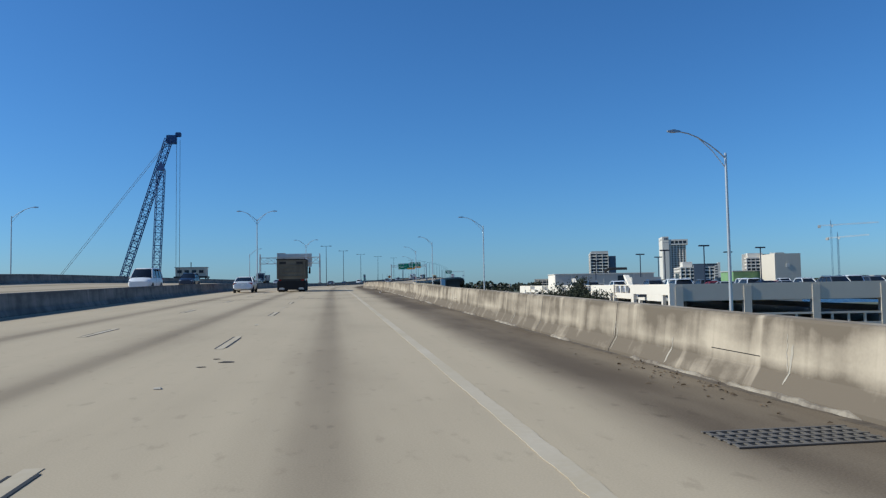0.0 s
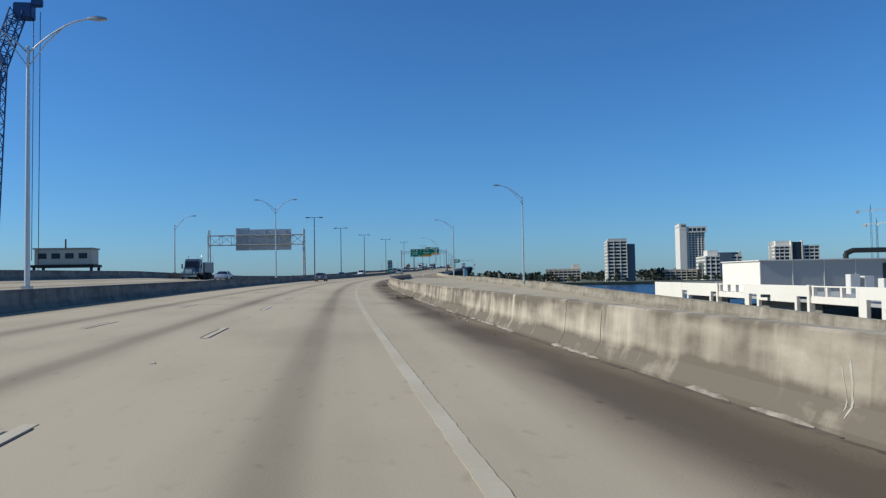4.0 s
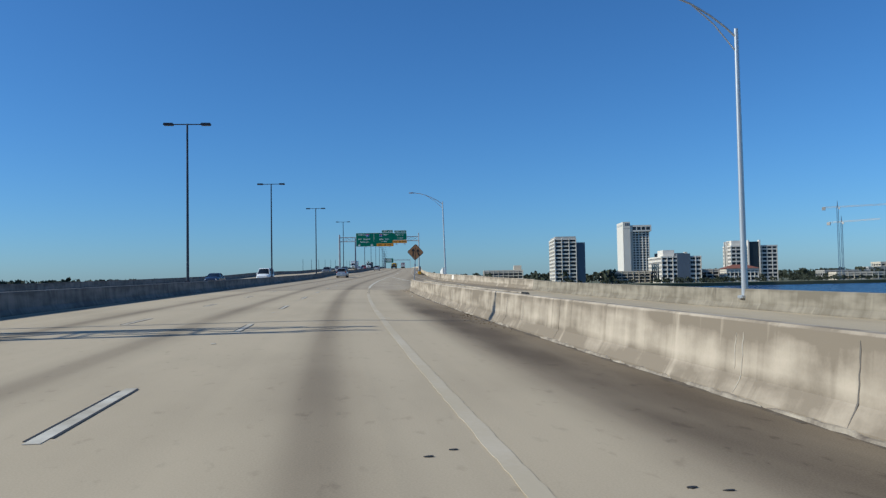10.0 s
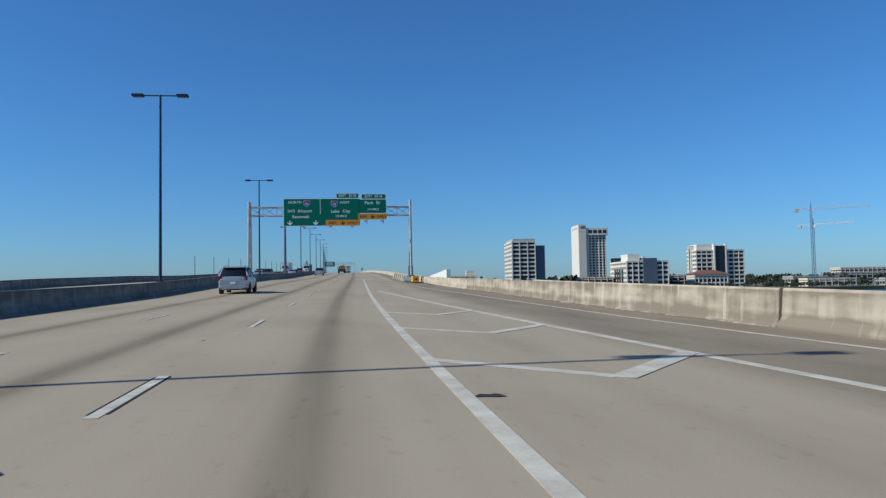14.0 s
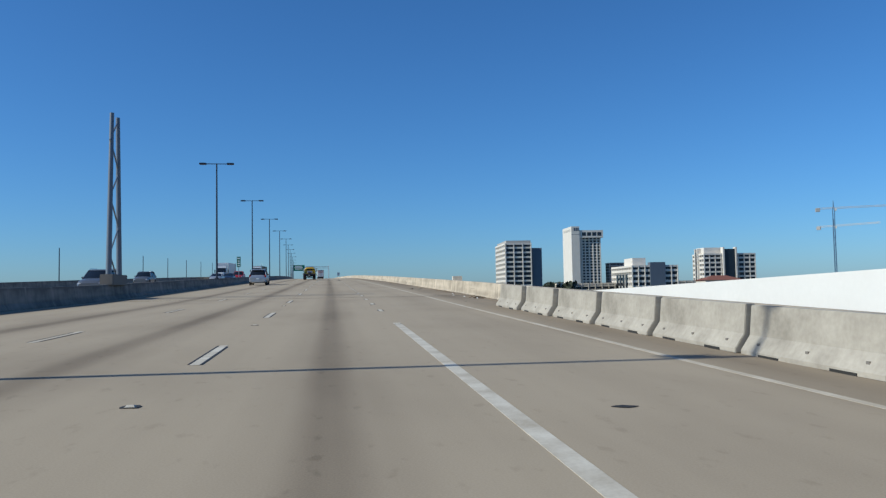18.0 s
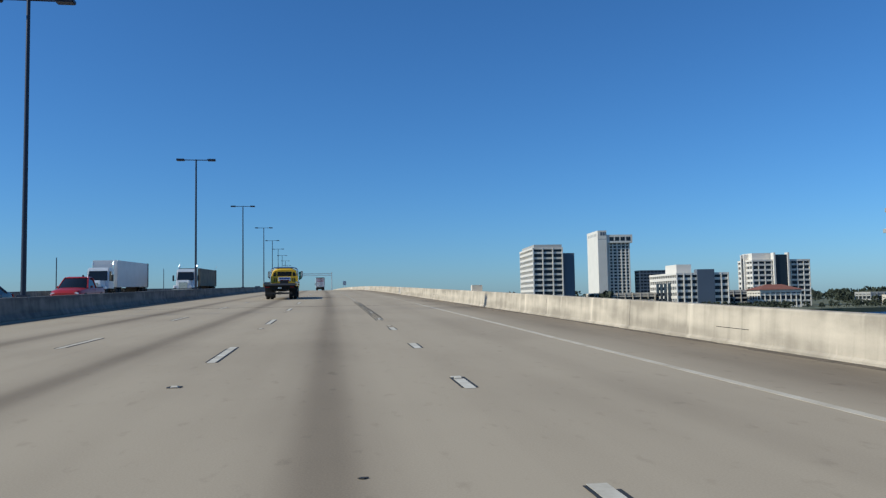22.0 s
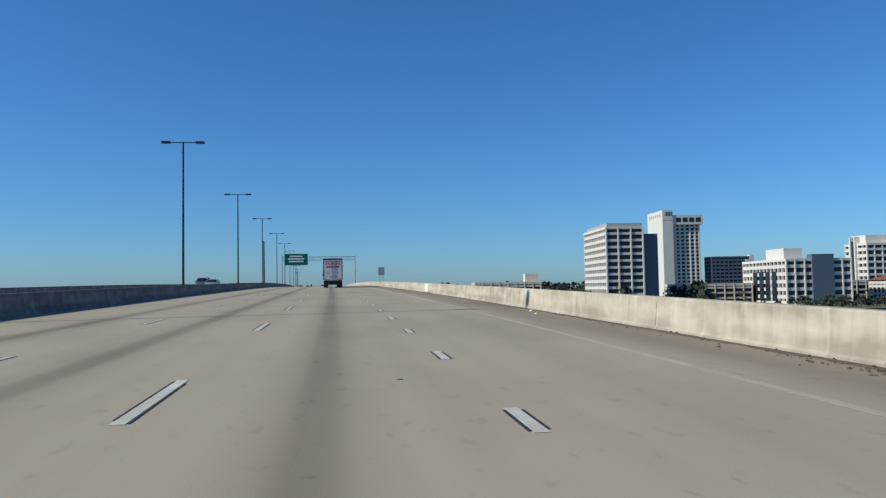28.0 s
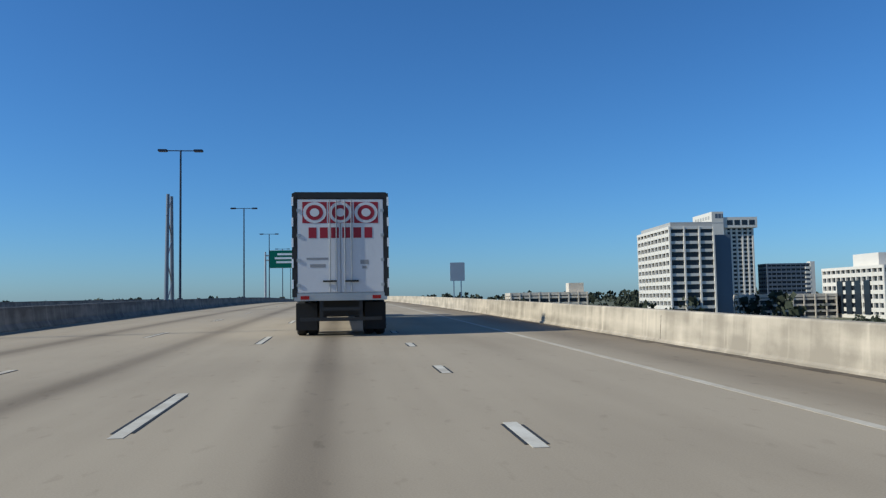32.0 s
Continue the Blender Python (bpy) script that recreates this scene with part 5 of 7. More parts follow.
part("sign_face", Solid().prism([(a * 0.95, 3.45 + b * 0.95) for a, b in diamond], -0.006, 0, "y").mesh("sign_face", MAT["sign_orange"]), pane, "faded orange face")
part("straight_arrow", Solid().prism([(-0.31, 2.98), (-0.19, 2.98), (-0.19, 3.55), (-0.03, 3.55), (-0.24, 3.87), (-0.46, 3.55), (-0.31, 3.55)], -0.012, -0.006, "y").mesh("straight_arrow", MAT["black"]), pane)
part("merging_arrow", Solid().prism([(0.40, 3.02), (0.50, 3.14), (0.35, 3.34), (0.31, 3.54), (0.44, 3.54), (0.25, 3.83), (0.05, 3.54), (0.19, 3.54), (0.23, 3.28)], -0.012, -0.006, "y").mesh("merging_arrow", MAT["black"]), pane)
for z0, z1 in ((2.72, 3.3), (3.36, 3.62), (3.7, 3.95)):
    part("centre_dash", Solid().box(-0.02, 0.02, -0.012, -0.006, z0, z1).mesh("centre_dash", MAT["black"]), pane)
part("post", Solid().box(-0.04, 0.04, 0.04, 0.1, -0.35, 4.2).mesh("post", MAT["galv"]), merge)
post_sign("back_of_sign", "grey sign seen over the bridge parapet", at(810, 9.6, 0, tilt=False), 1.2, 1.5, 2.0, MAT["sign_back"], ((-0.3, -2.0), (0.3, -2.0)), False)

# ---- crash cushion and temporary barriers ----
cushion = thing("crash_cushion", "crash cushion with a yellow nose and corrugated steel sides", "crash cushion", m=at(422.2, 7.5, 0, 5.5) @ Matrix.Diagonal((1, 1, 0.88, 1)))
yel = material("cushion_yellow", (0.80, 0.42, 0.02), 0.5, scale=3, amount=0.25, bump=0.03)
nose = part("nose", Solid().prism(rounded(0.75, 0.8, 0.1), 0, 0.85, "y").mesh("nose", yel, 0.02), cushion, "bright yellow plastic nose", Matrix.Translation((0, 0, 0.55)))
part("chevron", Solid().prism([(-0.18, 0.0), (0.2, 0.14), (0.12, 0.0), (0.2, -0.14)], -0.012, -0.002, "y").mesh("chevron", MAT["black"]), nose)
for k in range(6):
    for side in (-1, 1):
        wave = [(side * (0.32 + 0.02 * k), 0.25)]
        for i in range(9):
            wave.append((side * (0.32 + 0.02 * k + (0.07 if i % 2 else 0.0)), 0.25 + i * 0.075))
        wave += [(a - side * 0.01, b) for a, b in reversed(wave)]
        part("side_panel", Solid().prism(wave, 0.85 + k * 0.95, 1.85 + k * 0.95, "y").mesh("side_panel", MAT["galv"]), cushion, "corrugated galvanised panel")
    part("diaphragm", Solid().box(-0.3, 0.3, 1.7 + k * 0.95, 1.76 + k * 0.95, 0.05, 0.85).mesh("diaphragm", MAT["galv"]), cushion)
    for side in (-0.28, 0.28):
        part("skid", Solid().box(side - 0.05, side + 0.05, 1.6 + k * 0.95, 1.82 + k * 0.95, 0.0, 0.2).mesh("skid", MAT["galv"]), cushion)
jersey_profile = [(-0.3, 0.0), (-0.3, 0.08), (-0.13, 0.33), (-0.085, 0.84), (0.085, 0.84), (0.13, 0.33), (0.3, 0.08), (0.3, 0.0)]


def jersey(m):
    top = thing("barrier_segment", "precast concrete barrier segment with drain slots", "barrier", "temporary barrier row", m=m)
    part("body", Solid().prism(jersey_profile, -1.72, 1.72, "y").mesh("body", MAT["jersey"], 0.012), top)
    for y in (-0.9, 0.9):
        part("drain_slot", Solid().box(-0.31, -0.27, y - 0.28, y + 0.28, 0.0, 0.05).mesh("drain_slot", MAT["joint"]), top, "dark drain slot")
    for y in (-1.3, 0.0, 1.3):
        part("pin_pocket", Solid().box(-0.232, -0.2, y - 0.035, y + 0.035, 0.14, 0.22).mesh("pin_pocket", MAT["barrier_median"]), top)
    return top


MAT["jersey"] = material("precast_concrete", (0.44, 0.40, 0.33), 0.9, second=(0.22, 0.195, 0.155), scale=1.2, fine=12, amount=0.9)
seg = jersey(at(432.0, 7.3, 0))
for i in range(1, 8):
    s = 432.0 + 3.5 * i
    copy_thing(seg, at(s, float(np.interp(s, [432, 448, 461], [7.3, 6.95, 6.5])), 0, random.uniform(-0.8, 0.8)))
end_wall = thing("end_wall", "smooth white sloping concrete wall beyond the parapet", "wall")
part("wall_face", Solid().add([spot(444, 13.6, 1.55), spot(470, 13.6, 0.1), spot(470, 13.6, -9.5), spot(444, 13.6, -9.5), spot(444, 14.2, 1.55), spot(470, 14.2, 0.1), spot(470, 14.2, -9.5), spot(444, 14.2, -9.5)],
                              [(0, 1, 2, 3), (4, 7, 6, 5), (0, 4, 5, 1), (0, 3, 7, 4), (1, 5, 6, 2), (3, 2, 6, 7)]).mesh("wall_face", M2["garage_white"]), end_wall)
tagged(new("parapet_patch", ribbon("parapet_patch", MAT["pale_mortar"], 334.7, 336.1, [(0.118, 0.30), (0.172, 0.86), (0.19, 0.86), (0.14, 0.30)], 2, True, ramp_edge)), "fresh pale repair patch on the slip road parapet", "repair patch", kind="structure")
for s0, s1 in ((600.8, 603.3), (657.0, 667.5), (722.8, 724.8)):
    patch = ribbon("parapet_patch", MAT["pale_mortar" if s0 > 700 else "parapet_patch"], s0, s1, [(0.045, 0.095), (0.094, 0.70), (0.11, 0.70), (0.06, 0.095)], 2, True, outer)
    tagged(new("parapet_patch", patch), "fresh pale repair patch on the parapet face" if s0 > 700 else "smooth grey repair patch on the parapet face", "repair patch", kind="structure")

spall_mat = material("spalled_concrete", (0.14, 0.11, 0.08), 0.95, second=(0.06, 0.05, 0.04), scale=6, fine=30, amount=1.0)
random.seed(15)
for k in range(16):
    s0 = random.triangular(153.8, 156.1, 154.9)
    h0 = 0.60 + random.gauss(0, 0.035)
    u0 = 0.12 + (h0 - 0.25) * 0.1 - 0.004 - 0.0006 * k
    a0, b0 = random.uniform(0.10, 0.34), random.uniform(0.012, 0.04)
    ring = [(a0 * random.uniform(0.6, 1.1) * math.cos(j * 0.698), b0 * random.uniform(0.4, 1.3) * math.sin(j * 0.698)) for j in range(9)]
    face = [spot(s0 + p, outer(s0) + u0 + q * 0.1, h0 + q) for p, q in ring]
    back = [spot(s0 + p, outer(s0) + u0 + q * 0.1 + 0.02, h0 + q) for p, q in ring]
    part("spall", Solid().add(face + back, [tuple(range(9))] + [(j, (j + 1) % 9, 9 + (j + 1) % 9, 9 + j) for j in range(9)]).mesh("spall", spall_mat), old_parapet, "dark spalled patch")


def tar_patch(s, u, a, b, seed):
    """A ragged flat patch of old tar on the deck."""
    random.seed(seed)
    ring = [(a * random.uniform(0.6, 1.1) * math.cos(j * 0.5236), b * random.uniform(0.5, 1.2) * math.sin(j * 0.5236)) for j in range(12)]
    bag = Solid().add([spot(s + q, u + p, 0.003) for p, q in ring] + [spot(s + q, u + p, 0.007) for p, q in ring], [tuple(range(12, 24))] + [(j, (j + 1) % 12, 12 + (j + 1) % 12, 12 + j) for j in range(12)])
    part("tar_patch", bag.mesh("tar_patch", MAT["joint"]), wear, "ragged black tar patch")


for i, (s, u, a, b) in enumerate(((12.5, -1.78, 0.13, 0.13), (11.9, -2.06, 0.08, 0.06), (13.0, -2.0, 0.07, 0.06), (125.6, 0.56, 0.08, 0.07), (315.6, 1.4, 0.13, 0.10), (341.4, 1.55, 0.19, 0.13), (435.9, 2.87, 0.14, 0.08), (506.9, 4.15, 0.14, 0.13), (506.4, 4.47, 0.16, 0.10), (505.7, -2.6, 0.1, 0.08), (225.5, 1.24, 0.03, 0.9), (484.6, 6.36, 0.1, 0.1), (462.4, 5.9, 0.08, 0.05))):
    tar_patch(s, u, a, b, 500 + i)
gouge = thing("lane_gouges", "long dark gouges scraped along the lane line", "pavement wear", kind="structure")
random.seed(91)
for k in range(6):
    bag = Solid()
    s = 549 + random.uniform(0, 3)
    off = -0.17 + 0.06 * k + random.uniform(-0.015, 0.015)
    while s < 573:
        e = s + random.uniform(0.5, 2.6)
        strip(bag, s, e, w(s) + off + random.uniform(-0.015, 0.015), w(e) + off + random.uniform(-0.02, 0.02), random.uniform(0.012, 0.032), 0.0085)
        s = e + random.uniform(0.0, 0.5)
    part("gouge", bag.mesh("gouge", MAT["joint"]), gouge)
for k in range(5):
    bag, s = Solid(), 291 + random.uniform(0, 1.5)
    while s < 297:
        e = s + random.uniform(0.2, 0.9)
        strip(bag, s, e, w(s) - 0.1 + 0.05 * k, w(e) - 0.1 + 0.05 * k + random.uniform(-0.01, 0.01), random.uniform(0.006, 0.012), 0.0085)
        s = e + random.uniform(0.3, 1.4)
    part("gouge", bag.mesh("gouge", MAT["iron"]), gouge)

# ---- vehicles ----
def paint(name, c, rough=0.3, amount=0.12, metal=0.0):
    m = material(name, c, rough, metal, scale=1.5, fine=20, amount=amount, bump=0.0, spec=0.5)
    return m


V = {
    "tyre": material("tyre_rubber", (0.018, 0.018, 0.018), 0.85, scale=6, amount=0.4),
    "rim": material("wheel_metal", (0.45, 0.45, 0.45), 0.35, 0.8, scale=4, amount=0.4, bump=0),
    "glass": material("car_glass", (0.012, 0.014, 0.016), 0.06, scale=2, amount=0.2, bump=0, spec=0.6),
    "plastic": material("black_plastic", (0.02, 0.02, 0.021), 0.6, scale=5, amount=0.3),
    "chrome": material("chrome", (0.75, 0.75, 0.75), 0.15, 1.0, scale=3, amount=0.1, bump=0),
    "tail": material("red_lens", (0.30, 0.008, 0.008), 0.2, scale=3, amount=0.2, bump=0),
    "lamp": material("clear_lens", (0.7, 0.72, 0.75), 0.1, scale=3, amount=0.1, bump=0),
    "steel": material("dark_truck_steel", (0.035, 0.034, 0.033), 0.6, 0.3, scale=3, amount=0.5),
    "alu": material("dull_aluminium", (0.50, 0.50, 0.49), 0.4, 0.7, scale=1.2, fine=15, amount=0.5, bump=0.05),
    "white": paint("white_car_paint", (0.72, 0.73, 0.74)),
    "silver": paint("silver_car_paint", (0.42, 0.43, 0.45), 0.3, 0.15, 0.5),
    "grey": paint("grey_car_paint", (0.14, 0.15, 0.17), 0.3, 0.15, 0.4),
    "navy": paint("dark_blue_car_paint", (0.02, 0.03, 0.06), 0.25),
    "red": paint("red_car_paint", (0.30, 0.02, 0.02), 0.3),
    "yellow": paint("yellow_truck_paint", (0.72, 0.44, 0.015), 0.32, 0.2),
    "orange": paint("orange_truck_paint", (0.65, 0.13, 0.02), 0.4, 0.25),
    "trailer": material("white_trailer_skin", (0.66, 0.66, 0.66), 0.45, scale=0.8, fine=10, amount=0.35, bump=0.03),
    "gate": material("dirty_dump_steel", (0.20, 0.18, 0.135), 0.8, 0.0, second=(0.11, 0.10, 0.075), scale=1.0, fine=8, amount=0.9),
    "maroon": material("maroon_print", (0.28, 0.015, 0.03), 0.5, scale=2, amount=0.2, bump=0),
    "bar": material("grey_print", (0.30, 0.30, 0.30), 0.5, bump=0),
    "printblue": material("blue_print", (0.02, 0.05, 0.28), 0.4, bump=0),
    "tarp": material("black_tarp", (0.015, 0.015, 0.016), 0.8, scale=4, amount=0.5),
}


def lathe(profile, n=20):
    """Turns (radius, x) pairs round the x axis."""
    s, k = Solid(), len(profile)
    v = [(x, r * math.cos(a * math.tau / n), r * math.sin(a * math.tau / n)) for a in range(n) for r, x in profile]
    f = [(a * k + j, a * k + j + 1, ((a + 1) % n) * k + j + 1, ((a + 1) % n) * k + j) for a in range(n) for j in range(k - 1)]
    f += [tuple(a * k for a in range(n)), tuple(a * k + k - 1 for a in range(n))[::-1]]
    return s.add(v, f)


def wheel(parent, x, y, r, wide, side, rim_mat=None):
    """A tyre with a dished rim and hub; side is +1 where its face looks to +x."""
    h = wide / 2
    t = part("wheel", lathe([(r * 0.62, -h), (r * 0.93, -h), (r, -h * 0.7), (r, h * 0.7), (r * 0.93, h), (r * 0.62, h)]).mesh("wheel", V["tyre"], smooth=True), parent, "black tyre", Matrix.Translation((x, y, r)))
    part("rim", lathe([(0.03, side * h * 0.55), (r * 0.16, side * h * 0.7), (r * 0.2, side * h * 0.4), (r * 0.45, side * h * 0.35), (r * 0.58, side * h * 0.85), (r * 0.63, side * h * 1.0), (r * 0.64, side * h * 0.8)]).mesh("rim", rim_mat or V["rim"], smooth=True), t, "metal wheel rim")
    return t


def hull(lo, hi):
    """A six-sided body between a lower and an upper rectangle (x half width, y0, y1, z)."""
    v = [(s * q[0], y, q[3]) for q in (lo, hi) for s, y in ((-1, q[1]), (1, q[1]), (1, q[2]), (-1, q[2]))]
    return Solid().add(v, [(3, 2, 1, 0), (4, 5, 6, 7), (0, 1, 5, 4), (1, 2, 6, 5), (2, 3, 7, 6), (3, 0, 4, 7)])


def loft(stations):
    """Joins closed sections of equal point counts, capped at both ends."""
    n, s = len(stations[0]), Solid()
    v = [p for st in stations for p in st]
    f = [(i * n + j, i * n + (j + 1) % n, (i + 1) * n + (j + 1) % n, (i + 1) * n + j) for i in range(len(stations) - 1) for j in range(n)]
    f += [tuple(range(n))[::-1], tuple((len(stations) - 1) * n + j for j in range(n))]
    return s.add(v, f)


def section(y, half, low, top, crown, tuck=0.9, shoulder=0.93):
    """One rounded cross section of a car body."""
    right = [(half * tuck * 0.8, low), (half * tuck, low + 0.06), (half, low + (top - low) * 0.38), (half * 0.995, low + (top - low) * 0.72), (half * shoulder, top - 0.03), (half * 0.7, top + crown * 0.6), (half * 0.35, top + crown)]
    return [(x, y, z) for x, z in right] + [(-x, y, z) for x, z in right[::-1]]


SHAPES = {
    # length, half width, height, belt, wheel radius, rear and front foot and head of the cabin
    "sedan": (4.80, 0.91, 1.46, 1.02, 0.33, 0.75, 3.45, 1.55, 2.55),
    "suv": (5.05, 0.99, 1.78, 1.16, 0.39, 0.16, 3.55, 0.62, 2.75),
    "van": (5.40, 1.00, 2.05, 1.20, 0.36, 0.10, 4.45, 0.26, 3.65),
    "pickup": (5.80, 1.00, 1.88, 1.17, 0.40, 2.05, 4.15, 2.25, 3.35),
}


def car(name, label, colour, kind, m):
    """A road car: rear bumper at y = 0, nose at +y."""
    top = thing(name, label, "car" if kind != "van" else "van", m=m)
    L, W, H, belt, r, yr, yf, hr, hf = SHAPES[kind]
    rear_low = kind == "sedan"
    st = [section(0.0, W * 0.86, 0.42, belt - 0.16, 0.03), section(0.1, W * 0.94, 0.34, belt - 0.04, 0.04), section(0.35, W * 0.98, 0.28, belt, 0.04),
          section(0.9, W, 0.24, belt, 0.03), section(L * 0.45, W, 0.22, belt - 0.01, 0.02), section(yf - 0.1, W, 0.23, belt - 0.02, 0.03), section(yf + 0.25, W * 0.99, 0.24, belt - 0.05, 0.07),
          section(L - 0.55, W * 0.97, 0.26, belt - 0.15, 0.08), section(L - 0.2, W * 0.9, 0.3, belt - 0.24, 0.06), section(L - 0.03, W * 0.78, 0.36, belt - 0.36, 0.03)]
    part("body", loft(st).mesh("body", colour, 0.0, True), top)

    def cabin(inset, lift, y0, y1):
        """Sections of the greenhouse from belt to roof."""
        rows = []
        for f in (0.0, 0.35, 0.7, 0.92, 1.0):
            half = (W - 0.07) * (1 - f) + (W - 0.27) * f - inset - (0.05 if f > 0.95 else 0)
            ya, yb = y0 + (hr - y0) * f, y1 + (hf - y1) * f
            z = belt - 0.03 + (H - belt + 0.03 + lift) * (f ** 0.92)
            c = min(0.12, (yb - ya) * 0.2)
            rows.append([(half, ya + c, z), (half, yb - c, z), (half * 0.85, yb, z), (-half * 0.85, yb, z), (-half, yb - c, z), (-half, ya + c, z), (-half * 0.85, ya, z), (half * 0.85, ya, z)])
        return rows

    glass = cabin(0.0, -0.03, yr, yf)
    part("glazing", loft(glass).mesh("glazing", V["glass"], 0.0, True), top, "dark tinted glazing")
    roof = cabin(-0.012, 0.0, yr, yf)[3:]
    crown = [[(x * 0.8, (y - (hr + hf) / 2) * 0.85 + (hr + hf) / 2, z + 0.035) for x, y, z in roof[-1]]]
    part("roof", loft(roof + crown).mesh("roof", colour, 0.0, True), top)
    cuts = (0.0, 0.47, 1.0) if rear_low else ((0.0, 1.0) if kind == "pickup" else (0.0, 0.3, 0.62, 1.0))
    for sx in (-1, 1):
        for f in cuts:
            pts = []
            for row in (glass[0], glass[2], glass[3], glass[4]):
                x, ya, z = row[0]
                yb = row[1][1]
                pts.append((sx * (x + 0.004), ya + (yb - ya) * f, z))
            part("pillar", Solid().tube(pts, 0.055 if f in (0.0, 1.0) else 0.03, 6).mesh("pillar", colour if f in (0.0, 1.0) else V["plastic"], smooth=True), top)
        zt = belt - 0.1
        if kind in ("suv", "van"):
            lamp_box = Solid().box(sx * W * 0.86 - 0.1, sx * W * 0.86 + 0.1, 0.015, 0.2, belt - 0.26, belt + 0.04)
        else:
            lamp_box = Solid().box(sx * W * 0.74 - 0.2, sx * W * 0.74 + 0.2, 0.005, 0.16, zt - 0.16, zt + 0.01)
        part("tail_light", lamp_box.mesh("tail_light", V["tail"], 0.03, True), top, "red tail light")
        part("head_light", Solid().box(sx * W * 0.66 - 0.2, sx * W * 0.66 + 0.2, L - 0.3, L - 0.05, belt - 0.44, belt - 0.29).mesh("head_light", V["lamp"], 0.04, True), top, "clear head light")
        part("mirror", Solid().box(sx * (W + 0.07) - 0.1, sx * (W + 0.07) + 0.1, yf - 0.62, yf - 0.48, belt - 0.02, belt + 0.13).mesh("mirror", colour, 0.04, True), top)
        for y in (L * 0.19, L * 0.80):
            part("wheel_arch", lathe([(0.02, sx * (W + 0.003)), (r + 0.045, sx * (W + 0.003)), (r + 0.06, sx * (W - 0.2))], 24).mesh("wheel_arch", V["plastic"]), top, "", Matrix.Translation((0, y, r)))
            wheel(top, sx * (W - 0.105), y, r, 0.23, sx)
        for k in ((0.36, 0.56) if kind != "pickup" else (0.45,)):
            part("door_handle", Solid().box(sx * W - 0.02, sx * W + 0.02, L * k, L * k + 0.17, belt - 0.17, belt - 0.135).mesh("door_handle", colour, 0.01), top)
            part("door_seam", Solid().box(sx * (W + 0.001) - 0.003, sx * (W + 0.001) + 0.003, L * k - 0.07, L * k - 0.055, 0.42, belt - 0.08).mesh("door_seam", V["plastic"]), top)
        part("exhaust_tip", Solid().bar((sx * 0.5, -0.03, 0.3), (sx * 0.5, 0.2, 0.3), 0.035, n=8).mesh("exhaust_tip", V["chrome"]), top)
    part("rear_bumper", loft([section(-0.05, W * 0.84, 0.36, 0.56, 0.0), section(0.02, W * 0.93, 0.33, 0.58, 0.0), section(0.3, W * 0.985, 0.33, 0.58, 0.0)]).mesh("rear_bumper", V["plastic"] if kind in ("van", "pickup") else colour, 0.0, True), top)
    part("number_plate", Solid().box(-0.16, 0.16, -0.025, 0.02, 0.68, 0.82).mesh("number_plate", MAT["sign_white"]), top, "blank white number plate")
    part("plate_trim", Solid().box(-0.42, 0.42, -0.015, 0.03, 0.835, 0.865).mesh("plate_trim", V["chrome"], 0.005), top, "chrome trim strip")
    if kind == "suv":
        for sx in (-1, 1):
            x = sx * (W - 0.32)
            part("roof_rail", Solid().tube([(x, 0.8, H + 0.01), (x, 0.95, H + 0.09), (x, 2.5, H + 0.09), (x, 2.65, H + 0.01)], 0.02, 6).mesh("roof_rail", V["chrome"]), top)
        part("rear_spoiler", Solid().prism([(0.42, H - 0.02), (0.95, H + 0.05), (0.95, H - 0.01), (0.5, H - 0.06)], -W + 0.32, W - 0.32, "x").mesh("rear_spoiler", colour, 0.01), top)
        part("rear_wiper", Solid().bar((0.0, 0.3, belt + 0.12), (0.35, 0.42, belt + 0.22), 0.012, n=5).mesh("rear_wiper", V["plastic"]), top)
    if kind == "pickup":
        part("bed_cavity", Solid().box(-W + 0.14, W - 0.14, 0.14, 1.95, belt - 0.02, belt + 0.045).mesh("bed_cavity", V["plastic"]), top)
    return top


def truck_wheels(top, ys, outer_x, r=0.52, dual=True):
    for y in ys:
        for sx in (-1, 1):
            wheel(top, sx * (outer_x - 0.14), y, r, 0.27, sx)
            if dual:
                wheel(top, sx * (outer_x - 0.46), y, r, 0.27, -sx)


